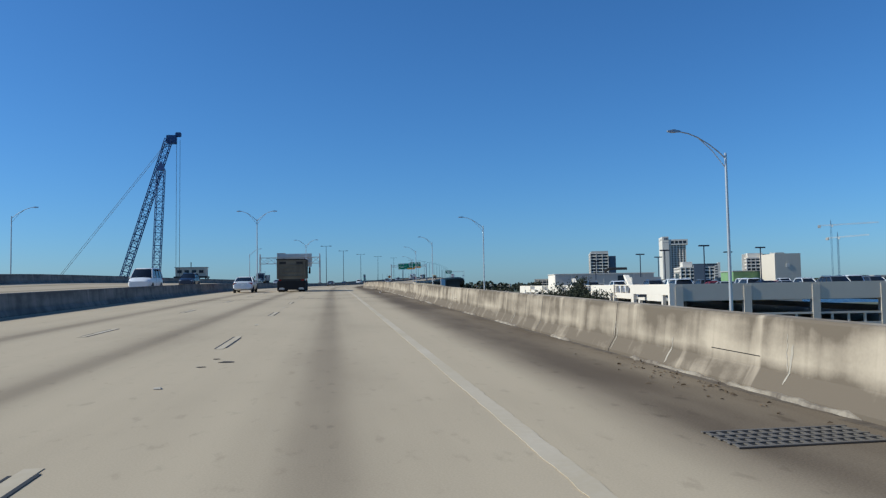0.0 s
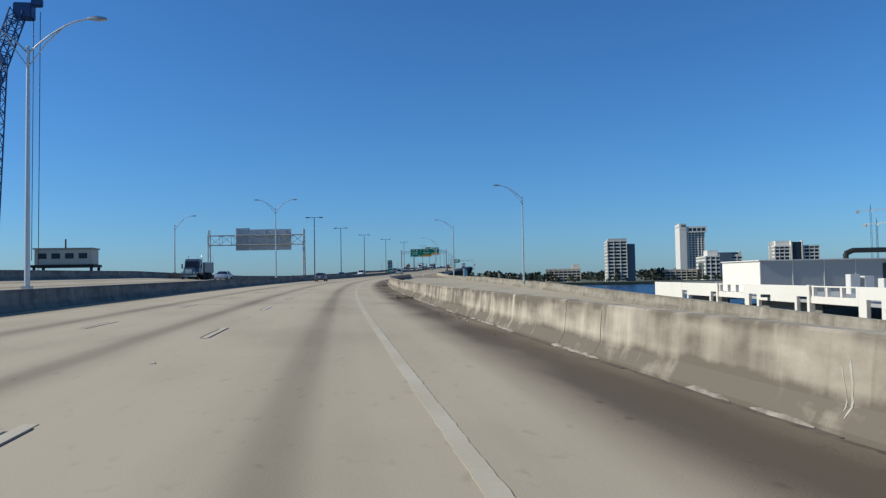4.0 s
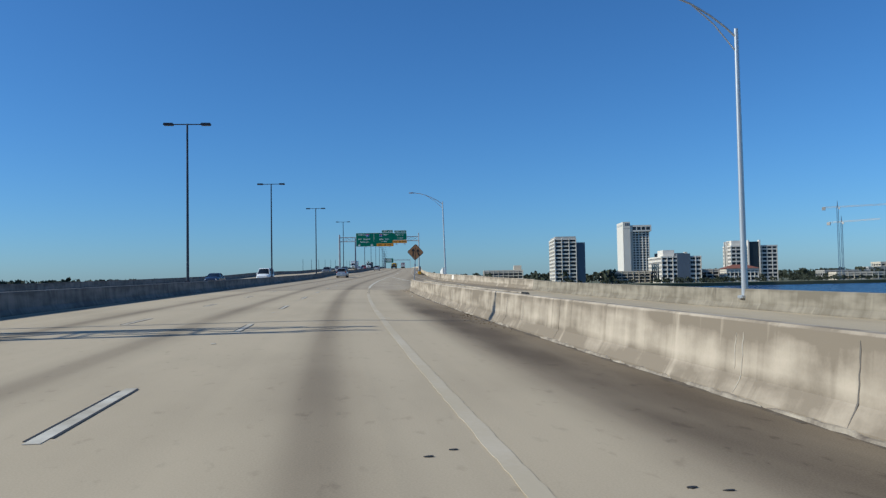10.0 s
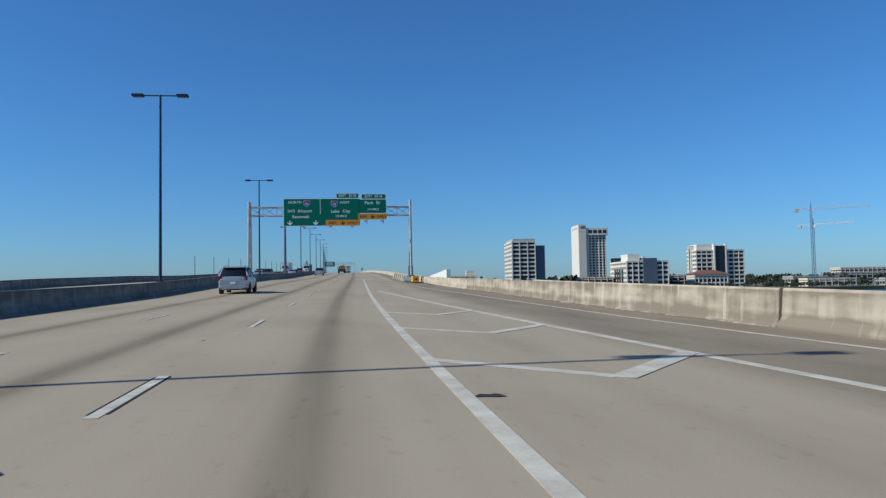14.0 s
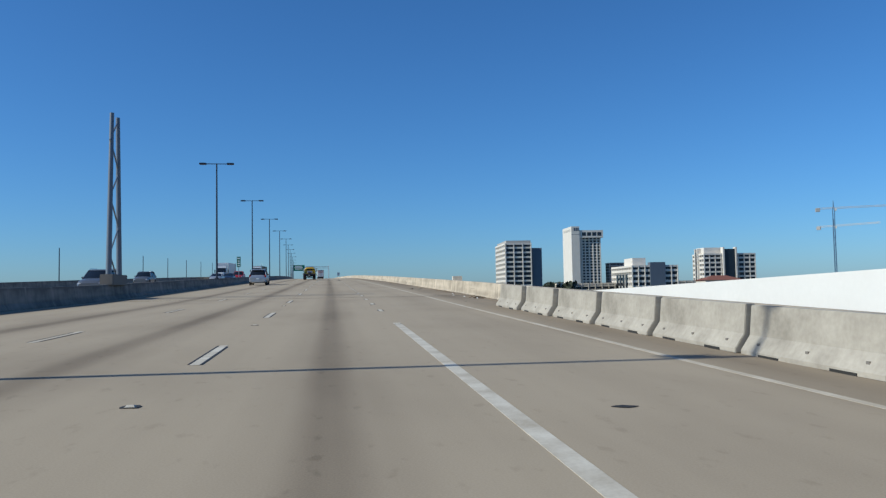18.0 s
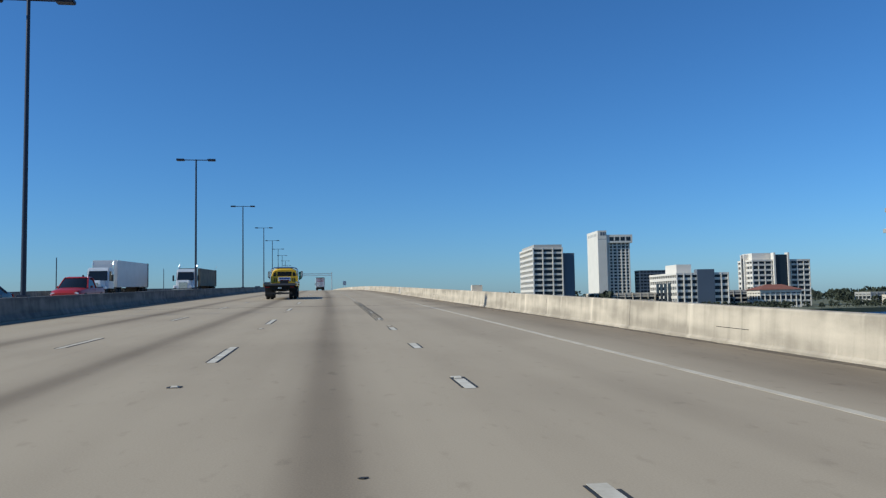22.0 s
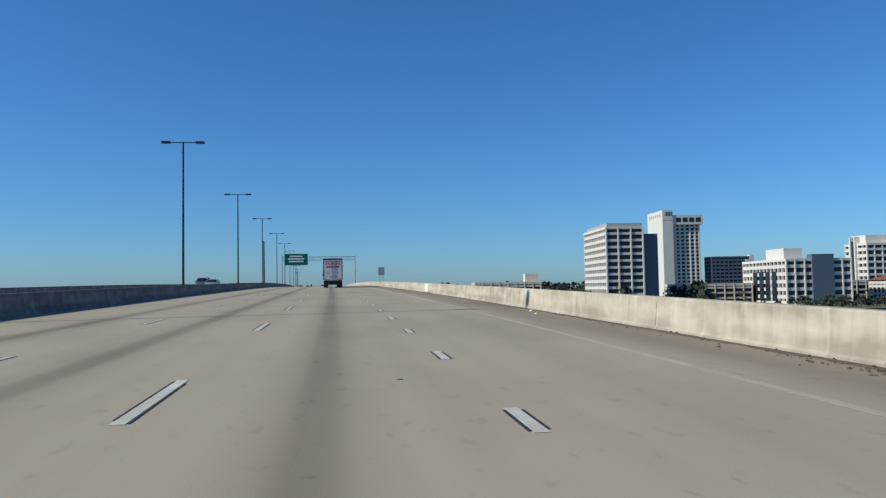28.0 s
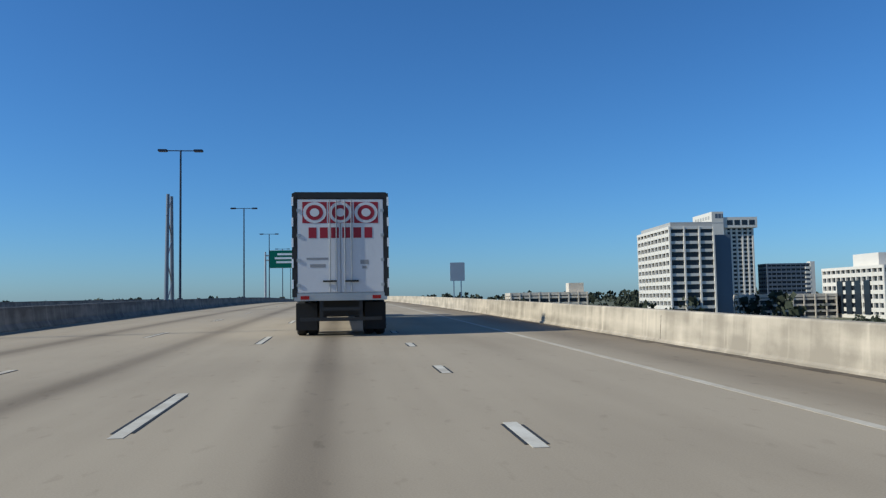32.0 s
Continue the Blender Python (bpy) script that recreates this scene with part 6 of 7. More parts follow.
def tractor(top, y0, colour, high=3.0):
    """A long-nosed tractor whose cab back stands at y0."""
    cab = part("cab", hull((1.15, y0, y0 + 2.1, 1.0), (1.05, y0 + 0.05, y0 + 1.6, high)).mesh("cab", colour, 0.08, True), top)
    part("windscreen", hull((0.98, y0 + 1.98, y0 + 2.06, 1.85), (0.9, y0 + 1.66, y0 + 1.74, high - 0.35)).mesh("windscreen", V["glass"], 0.02), cab, "dark windscreen")
    for sx in (-1, 1):
        part("side_window", hull((0.02, y0 + 0.9, y0 + 1.7, 1.8), (0.02, y0 + 0.95, y0 + 1.5, high - 0.4)).mesh("side_window", V["glass"]), cab, "dark side window", Matrix.Translation((sx * 1.115, 0, 0)))
        mir = part("mirror", Solid().box(sx * 1.45 - 0.1, sx * 1.45 + 0.1, y0 + 1.75, y0 + 1.85, 1.75, 2.45).mesh("mirror", V["plastic"], 0.03), cab, "tall black mirror")
        part("mirror_arm", Solid().bar((sx * 1.1, y0 + 1.7, 1.8), (sx * 1.4, y0 + 1.8, 1.9), 0.025, n=6).mesh("mirror_arm", V["plastic"]), mir)
        part("fender", hull((0.16, y0 + 2.5, y0 + 3.7, 0.9), (0.14, y0 + 2.7, y0 + 3.5, 1.25)).mesh("fender", colour, 0.05, True), cab, "", Matrix.Translation((sx * 1.0, 0, 0)))
        part("head_light", Solid().box(sx * 0.85 - 0.14, sx * 0.85 + 0.14, y0 + 3.66, y0 + 3.72, 1.0, 1.2).mesh("head_light", V["lamp"], 0.01), cab)
        part("exhaust_stack", Solid().tube([(sx * 1.05, y0 - 0.12, 1.0), (sx * 1.05, y0 - 0.12, high + 0.3), (sx * 1.05, y0 - 0.25, high + 0.55)], 0.07, 10).mesh("exhaust_stack", V["chrome"], smooth=True), cab, "chrome exhaust stack")
    part("bonnet", hull((0.85, y0 + 2.0, y0 + 3.7, 0.85), (0.7, y0 + 1.9, y0 + 3.55, 1.85)).mesh("bonnet", colour, 0.08, True), cab)
    part("grille", Solid().box(-0.5, 0.5, y0 + 3.62, y0 + 3.74, 0.9, 1.6).mesh("grille", V["chrome"], 0.02), cab)
    part("front_bumper", Solid().box(-1.2, 1.2, y0 + 3.65, y0 + 3.9, 0.45, 0.8).mesh("front_bumper", V["chrome"], 0.04), cab)
    part("chassis", Solid().box(-0.45, 0.45, y0 - 3.0, y0 + 3.5, 0.65, 0.95).mesh("chassis", V["steel"]), top)
    truck_wheels(top, (y0 + 3.0,), 1.2, 0.5, False)
    truck_wheels(top, (y0 - 1.9, y0 - 0.7), 1.25)


def box_trailer(name, label, skin, m, length=14.6, printed=False, cab_colour=None, tall=4.05):
    """A van trailer, rear doors at y = 0."""
    top = thing(name, label, "truck", m=m)
    W, z0, z1 = 1.28, 1.12, tall
    part("van_body", Solid().box(-W, W, 0.06, length, z0, z1).mesh("van_body", skin, 0.03), top)
    part("roof_rail", Solid().box(-W - 0.02, W + 0.02, 0.0, 0.14, z1 - 0.16, z1 + 0.03).mesh("roof_rail", V["steel"], 0.015), top, "dark rear header")
    part("rear_sill", Solid().box(-W - 0.02, W + 0.02, 0.0, 0.14, z0 - 0.1, z0 + 0.12).mesh("rear_sill", V["alu"], 0.015), top)
    for sx in (-1, 1):
        part("corner_post", Solid().box(sx * W - 0.07, sx * W + 0.07, -0.004, 0.12, z0, z1).mesh("corner_post", V["steel"], 0.01), top, "dark corner post")
        for k in range(5):
            part("reflector", Solid().box(sx * (W + 0.055) - 0.025, sx * (W + 0.055) + 0.025, -0.012, -0.004, z0 + 0.25 + k * 0.58, z0 + 0.5 + k * 0.58).mesh("reflector", MAT["sign_white"]), top, "white reflective strip")
        door = part("rear_door", Solid().box(min(sx * 0.012, sx * 1.2), max(sx * 0.012, sx * 1.2), 0.0, 0.06, z0 + 0.13, z1 - 0.18).mesh("rear_door", skin, 0.008), top, "white rear door")
        for x in (0.12, 0.3):
            part("lock_rod", Solid().bar((sx * x, -0.03, z0 + 0.14), (sx * x, -0.03, z1 - 0.2), 0.016, n=6).mesh("lock_rod", V["alu"]), door)
        part("lock_handle", Solid().box(min(sx * 0.12, sx * 0.5), max(sx * 0.12, sx * 0.5), -0.06, -0.02, z0 + 0.42, z0 + 0.47).mesh("lock_handle", V["steel"]), door)
        for k in range(4):
            part("hinge", Solid().box(sx * 1.17 - 0.05, sx * 1.17 + 0.05, -0.02, 0.0, z0 + 0.3 + k * 0.7, z0 + 0.38 + k * 0.7).mesh("hinge", V["alu"]), door)
        part("tail_light", Solid().box(sx * 1.0 - 0.12, sx * 1.0 + 0.12, -0.02, 0.0, z0 - 0.06, z0 + 0.04).mesh("tail_light", V["tail"]), top, "red tail light")
        part("mud_flap", Solid().box(sx * 0.98 - 0.3, sx * 0.98 + 0.3, 0.55, 0.58, 0.18, 0.95).mesh("mud_flap", V["tarp"]), top, "black mud flap")
        part("bumper_leg", Solid().box(sx * 0.55 - 0.05, sx * 0.55 + 0.05, 0.02, 0.12, 0.5, z0 - 0.05).mesh("bumper_leg", V["steel"]), top)
    for z in (0.5, 0.78):
        part("under_bar", Solid().box(-1.15 if z < 0.6 else -0.55, 1.15 if z < 0.6 else 0.55, 0.0, 0.1, z - 0.05, z + 0.05).mesh("under_bar", V["steel"], 0.01), top)
    truck_wheels(top, (1.3, 2.55), 1.28)
    part("bogie", Solid().box(-0.6, 0.6, 0.6, 3.2, 0.55, z0).mesh("bogie", V["steel"]), top)
    part("landing_gear", Solid().box(-0.9, 0.9, length - 3.2, length - 3.0, 0.35, z0).mesh("landing_gear", V["steel"]), top)
    if printed:
        for x in (-0.72, 0.0, 0.72):
            sq = part("print_square", Solid().box(x - 0.34, x + 0.34, -0.004, 0.0, 3.2, 3.8).mesh("print_square", V["maroon"]), top, "maroon printed square with rings")
            for k, (r, mt) in enumerate(((0.33, skin), (0.24, V["maroon"]), (0.13, skin))):
                part("print_ring", Solid().prism([(x + r * math.cos(a * math.tau / 20), 3.5 + r * 0.9 * math.sin(a * math.tau / 20)) for a in range(20)], -0.008 - 0.004 * k, -0.005, "y").mesh("print_ring", mt), sq)
        for i in range(6):
            x = -0.78 + i * 0.312
            part("print_bar", Solid().box(x - 0.11, x + 0.11, -0.005, 0.0, 2.78, 3.08).mesh("print_bar", V["maroon"]), top, "maroon printed block")
        for x0, x1, z, h in ((-0.95, -0.35, 2.2, 0.06), (-0.85, -0.42, 2.0, 0.09), (0.55, 0.78, 2.1, 0.12), (0.6, 0.72, 1.95, 0.08)):
            part("text_bar", Solid().box(x0, x1, -0.004, 0.0, z - h / 2, z + h / 2).mesh("text_bar", V["bar"]), top)
    if cab_colour:
        tractor(top, length + 0.9, cab_colour, 3.2)
    return top


def tow_truck(m):
    """A flatbed recovery truck; y = 0 at its rear axle."""
    top = thing("tow_truck", "yellow flatbed tow truck with chrome rack and empty bed", "tow truck", m=m)
    # bed toned black: the shade on the truck is put into its colour
    bed = part("flat_bed", hull((1.25, -2.9, 4.1, 1.12), (1.25, -2.2, 4.1, 1.28)).mesh("flat_bed", V["tarp"], 0.015), top, "steel flat bed in black for its shaded rear")
    for sx in (-1, 1):
        part("side_rail", Solid().box(sx * 1.25 - 0.04, sx * 1.25 + 0.04, -2.3, 4.1, 1.04, 1.27).mesh("side_rail", V["yellow"], 0.01), bed, "yellow side rail with worn print")
        part("rub_rail", Solid().box(sx * 1.25 - 0.045, sx * 1.25 + 0.045, -2.3, 4.1, 1.275, 1.4).mesh("rub_rail", V["alu"], 0.01), bed, "aluminium rub rail")
        for k in range(9):
            part("print_bar", Solid().box(sx * 1.292 - 0.003, sx * 1.292 + 0.003, 0.3 + k * 0.38, 0.56 + k * 0.38, 1.1, 1.2).mesh("print_bar", V["maroon"]), bed)
        for k in range(7):
            part("stake_pocket", Solid().box(sx * 1.292 - 0.012, sx * 1.292 + 0.012, -1.8 + k * 0.85, -1.68 + k * 0.85, 1.31, 1.37).mesh("stake_pocket", V["plastic"]), bed)
        part("tool_box", Solid().box(sx * 1.02 - 0.2, sx * 1.02 + 0.2, 2.0, 2.8, 0.55, 1.08).mesh("tool_box", V["steel"], 0.015), top, "dark steel tool box")
        part("tail_light", Solid().box(sx * 0.95 - 0.16, sx * 0.95 + 0.16, -2.42, -2.38, 0.95, 1.02).mesh("tail_light", V["tail"], 0.01), top, "red tail light")
        part("mud_flap", Solid().box(sx * 0.95 - 0.3, sx * 0.95 + 0.3, -0.85, -0.82, 0.25, 0.95).mesh("mud_flap", V["tarp"]), top)
    for sx in (-1, 1):
        part("frame_rail", Solid().box(sx * 0.4 - 0.08, sx * 0.4 + 0.08, -2.4, 6.5, 0.65, 1.0).mesh("frame_rail", V["steel"]), top)
    # added filler that closes the see-through gap between the frame rails
    part("underbody_filler", Solid().box(-0.3, 0.3, -0.6, 3.2, 0.62, 0.98).mesh("underbody_filler", V["steel"], 0.05), top)
    part("rear_beam", Solid().box(-1.15, 1.15, -2.4, -2.1, 0.8, 1.12).mesh("rear_beam", V["tarp"], 0.02), top)
    part("number_plate", Solid().box(-0.15, 0.15, -2.42, -2.4, 0.86, 0.99).mesh("number_plate", MAT["sign_white"]), top, "blank white number plate")
    lift = part("wheel_lift", Solid().box(-0.12, 0.12, -3.3, -1.5, 0.42, 0.6).mesh("wheel_lift", V["steel"], 0.02), top, "folded wheel lift")
    part("cross_bar", Solid().box(-1.0, 1.0, -3.4, -3.2, 0.44, 0.58).mesh("cross_bar", V["steel"], 0.02), lift)
    truck_wheels(top, (0.0,), 1.22, 0.48)
    truck_wheels(top, (5.9,), 1.15, 0.48, False)
    cab = part("cab", loft([section(4.26, 1.08, 0.95, 2.30, 0.16, 0.98, 0.9), section(4.6, 1.14, 0.9, 2.40, 0.2, 0.98, 0.9), section(5.3, 1.14, 0.9, 2.38, 0.18, 0.98, 0.88), section(5.55, 1.12, 0.9, 2.2, 0.14, 0.98, 0.9), section(5.95, 1.1, 0.9, 1.62, 0.06, 0.98, 0.93)]).mesh("cab", V["yellow"], 0.0, True), top, "yellow cab")
    part("rear_window", Solid().box(-0.6, 0.6, 4.22, 4.29, 1.9, 2.3).mesh("rear_window", V["glass"], 0.02), cab, "dark rear window")
    for sx in (-1, 1):
        part("quarter_window", Solid().prism([(sx * 0.7, 1.9), (sx * 0.98, 1.9), (sx * 0.9, 2.2), (sx * 0.73, 2.28)], 4.235, 4.29, "y").mesh("quarter_window", V["glass"]), cab, "dark quarter window")
        part("side_window", hull((0.02, 4.75, 5.75, 1.85), (0.02, 4.8, 5.45, 2.3)).mesh("side_window", V["glass"]), cab, "dark side window", Matrix.Translation((sx * 1.12, 0, 0)))
        mir = part("mirror", Solid().box(sx * 1.42 - 0.1, sx * 1.42 + 0.1, 5.75, 5.83, 1.8, 2.35).mesh("mirror", V["plastic"], 0.03), cab, "tall black mirror")
        part("mirror_glass", Solid().box(sx * 1.42 - 0.075, sx * 1.42 + 0.075, 5.738, 5.75, 1.86, 2.3).mesh("mirror_glass", V["chrome"]), mir)
        part("mirror_arm", Solid().tube([(sx * 1.1, 5.7, 1.55), (sx * 1.34, 5.8, 1.68), (sx * 1.42, 5.8, 1.85)], 0.05, 8).mesh("mirror_arm", V["plastic"]), mir)
        part("fender", hull((0.24, 5.15, 6.75, 0.75), (0.2, 5.4, 6.5, 1.3)).mesh("fender", V["yellow"], 0.08, True), cab, "", Matrix.Translation((sx * 0.95, 0, 0)))
        for k in range(12):
            if (k + k // 3) % 2 == 0:
                part("checker", Solid().box(sx * 0.78 - 0.12 + (k % 3) * 0.08, sx * 0.78 - 0.04 + (k % 3) * 0.08, 4.128, 4.138, 1.42 + (k // 3) * 0.085, 1.5 + (k // 3) * 0.085).mesh("checker", V["plastic"]), top, "black checkered print")
        part("rack_post", Solid().tube([(sx * 1.2, 4.12, 1.3), (sx * 1.16, 4.12, 2.3), (sx * 1.08, 4.12, 2.52), (sx * 0.86, 4.12, 2.62)], 0.055, 8).mesh("rack_post", V["chrome"], smooth=True), top, "chrome rack post")
    part("bonnet", hull((0.95, 5.8, 7.1, 0.85), (0.8, 5.7, 6.95, 1.6)).mesh("bonnet", V["yellow"], 0.1, True), cab)
    part("rack_panel", Solid().box(-1.14, 1.14, 4.14, 4.2, 1.3, 1.9).mesh("rack_panel", V["yellow"], 0.01), top, "yellow rack panel with printed name bar")
    part("name_field", Solid().box(-0.52, 0.52, 4.132, 4.139, 1.46, 1.82).mesh("name_field", MAT["sign_white"]), top, "white printed field")
    part("name_bar", Solid().box(-0.46, 0.46, 4.122, 4.131, 1.66, 1.78).mesh("name_bar", V["printblue"]), top, "blue printed name bar")
    part("name_stripe", Solid().box(-0.42, 0.42, 4.122, 4.131, 1.51, 1.59).mesh("name_stripe", V["maroon"]), top, "maroon printed stripe")
    part("light_bar", Solid().box(-0.72, 0.72, 4.5, 4.8, 2.56, 2.72).mesh("light_bar", V["silver"], 0.04), top, "low silver light bar")
    part("rack_top", Solid().bar((-0.86, 4.12, 2.62), (0.86, 4.12, 2.62), 0.055).mesh("rack_top", V["chrome"]), top)
    part("winch", Solid().box(-0.35, 0.35, 3.6, 4.0, 1.28, 1.55).mesh("winch", V["steel"], 0.03), top, "dark winch drum housing")
    return top


def dump_truck(m):
    top = thing("dump_truck", "dusty dark dump truck with an orange cab and ribbed bed", "dump truck", m=m)
    W = 1.27
    part("bed", hull((W, 0.12, 5.4, 1.25), (W + 0.02, 0.0, 5.6, 3.0)).mesh("bed", V["gate"], 0.02), top, "ribbed dusty metal bed")
    gate = part("tailgate", hull((W - 0.02, 0.0, 0.12, 1.2), (W, -0.1, 0.02, 3.0)).mesh("tailgate", V["gate"], 0.015), top, "dusty dark tailgate")
    for x in (-0.78, 0.78):
        part("gate_panel", Solid().box(x - 0.3, x + 0.3, -0.115, -0.075, 2.62, 2.84).mesh("gate_panel", V["steel"], 0.01), gate)
    for z in (1.5, 1.85, 2.2, 2.52):
        part("gate_rib", Solid().box(-W + 0.05, W - 0.05, -0.10 - 0.02 * (z - 1.2), -0.02, z - 0.025, z + 0.025).mesh("gate_rib", V["gate"], 0.012), gate)
    for x in (-W + 0.03, W - 0.03):
        part("gate_post", Solid().box(x - 0.06, x + 0.06, -0.16, 0.0, 1.2, 2.98).mesh("gate_post", V["gate"], 0.015), gate)
    part("bed_rail", Solid().tube([(-W - 0.03, -0.12, 3.05), (W + 0.03, -0.12, 3.05), (W + 0.05, 5.6, 3.05), (-W - 0.05, 5.6, 3.05), (-W - 0.03, -0.12, 3.05)], 0.06, 6).mesh("bed_rail", V["tarp"]), top, "rolled black tarp rail")
    part("tarp", Solid().box(-W, W, 0.2, 5.5, 3.01, 3.08).mesh("tarp", V["tarp"]), top, "black load tarp")
    for sx in (-1, 1):
        for k in range(7):
            part("side_rib", Solid().box(sx * (W + 0.05) - 0.04, sx * (W + 0.05) + 0.04, 0.3 + k * 0.82, 0.4 + k * 0.82, 1.25, 3.0).mesh("side_rib", V["gate"]), top)
        part("mud_flap", Solid().box(sx * 0.9 - 0.4, sx * 0.9 + 0.4, -0.02, 0.01, 0.14, 1.0).mesh("mud_flap", V["tarp"]), top, "black mud flap")
        part("flap_emblem", Solid().prism([(sx * 0.9 + a, b) for a, b in ((-0.26, 0.24), (0.22, 0.22), (0.28, 0.33), (0.1, 0.43), (-0.18, 0.40))], -0.03, -0.02, "y").mesh("flap_emblem", V["alu"]), top, "bright metal flap weight")
        part("tail_light", Solid().box(sx * 1.05 - 0.12, sx * 1.05 + 0.12, -0.03, 0.0, 1.06, 1.16).mesh("tail_light", V["tail"], 0.01), top, "red tail light")
    part("centre_flap", Solid().box(-0.52, 0.52, 0.02, 0.05, 0.2, 1.1).mesh("centre_flap", V["tarp"]), top)
    part("tail_beam", Solid().box(-1.2, 1.2, 0.0, 0.2, 1.0, 1.2).mesh("tail_beam", V["steel"], 0.02), top)
    part("chassis", Solid().box(-0.45, 0.45, 0.2, 6.2, 0.7, 1.2).mesh("chassis", V["steel"]), top)
    truck_wheels(top, (0.7, 2.0), 1.25)
    tractor(top, 6.1, V["orange"], 2.75)
    return top


dump_truck(at(73.4, -3.93, 0))
car("sedan", "white sedan with dark windows in the middle lane", V["white"], "sedan", at(72.6, -8.3, 0))
car("sedan", "grey sedan with dark windows beside the median", V["grey"], "sedan", at(227.5, -7.7, 0))
car("suv", "silver family suv with chrome roof rails", V["silver"], "suv", at(518.3, -8.25, 0))
car("suv", "silver suv far ahead in the middle lane", V["silver"], "suv", at(385.0, -7.4, 0))
tow_truck(at(587.5, -3.9, 0))
box_trailer("box_truck", "white box trailer with maroon rings printed on its doors", V["trailer"], at(769.9, 0.05, 0), printed=True, cab_colour=V["white"])
car("van", "white van on the opposite carriageway", V["white"], "van", at(76, -17, 0, 180))
car("suv", "dark suv on the opposite carriageway", V["navy"], "suv", at(110, -19.5, 0, 180))
car("van", "white van on the opposite carriageway", V["white"], "van", at(363, -17, 0, 180))
car("sedan", "dark sedan on the opposite carriageway", V["navy"], "sedan", at(345, -20.5, 0, 180))
car("sedan", "dark sedan on the opposite carriageway", V["navy"], "sedan", at(566, -17, 0, 180))
car("pickup", "red pickup on the opposite carriageway", V["red"], "pickup", at(582, -17, 0, 180))
grey_suv = car("suv", "grey suv on the opposite carriageway", V["grey"], "suv", at(444, -17, 0, 180))
box_trailer("delivery_truck", "grey delivery truck on the opposite carriageway", V["bar"], at(222, -25.5, 0, 180), 5.0, False, V["grey"], 2.7)
silver_sedan = car("sedan", "silver sedan on the opposite carriageway", V["silver"], "sedan", at(470, -20.6, 0, 180))
for s, u in ((491, -17.0), (536, -24.0), (793, -20.6)):
    copy_thing(grey_suv, at(s, u, 0, 180))
for s, u in ((506, -20.6), (553, -17.2), (779, -17.1), (216, -20.6)):
    copy_thing(silver_sedan, at(s, u, 0, 180))
box_trailer("semi_trailer", "white tractor with a dark trailer on the opposite carriageway", V["gate"], at(638, -17.2, 0, 180), 14.6, False, V["white"], 3.35)
box_trailer("semi_trailer", "white box trailer with a white tractor on the opposite carriageway", V["trailer"], at(626, -24.0, 0, 180), 14.6, False, V["white"])

# ---- the near bank: parking deck, sheds, tree, crane ----
GW, GL, GH, BAY = 45.0, 146.0, 7.0, 23.6
GARAGE = world_post(30.7, 66.9, -3.6, -8.5) @ Matrix.Rotation(radians(0.3), 4, "X")
park = thing("parking_garage", "cream two storey parking garage with dark openings", "parking garage", m=GARAGE)
for z in (2.0, GH - 1.6):
    part("deck_slab", Solid().box(0.35, GW - 0.3, 0.35, GL - 0.3, z, z + 0.3).mesh("deck_slab", M2["grey"]), park)
part("ground_slab", Solid().box(0.0, GW, 0.0, GL, -0.6, 0.02).mesh("ground_slab", M2["grey"]), park)
for z0, z1 in ((GH - 1.55, GH), (GH - 2.92, GH - 2.74), (1.6, GH - 3.7), (0.0, 0.5)):
    part("front_band", Solid().box(0.36, GW, 0.0, 0.3, z0, z1).mesh("front_band", M2["cream"]), park)
    part("back_band", Solid().box(0.36, GW, GL - 0.3, GL, z0, z1).mesh("back_band", M2["cream"]), park)
    part("far_band", Solid().box(GW, GW + 0.3, 0.0, GL, z0, z1).mesh("far_band", M2["cream"]), park)
for i in range(8):
    x = 0.36 + i * (GW - 1.1) / 7
    part("column", Solid().box(x, x + 0.7, -0.06, 0.5, 0, GH - 0.2).mesh("column", M2["cream"]), park)
    for k in range(3):
        if i < 7:
            part("rail_post", Solid().box(x + 1.7 + k * 1.5, x + 1.9 + k * 1.5, 0.05, 0.25, GH - 3.7, GH - 2.9).mesh("rail_post", M2["cream"]), park)


def wall_piece(name, y0, y1, z0, z1, x0=0.0, x1=0.35, mat=None, label=""):
    part(name, Solid().box(x0, x1, y0, y1, GH - z1, GH - z0).mesh(name, mat or M2["garage"], 0.015), park, label)


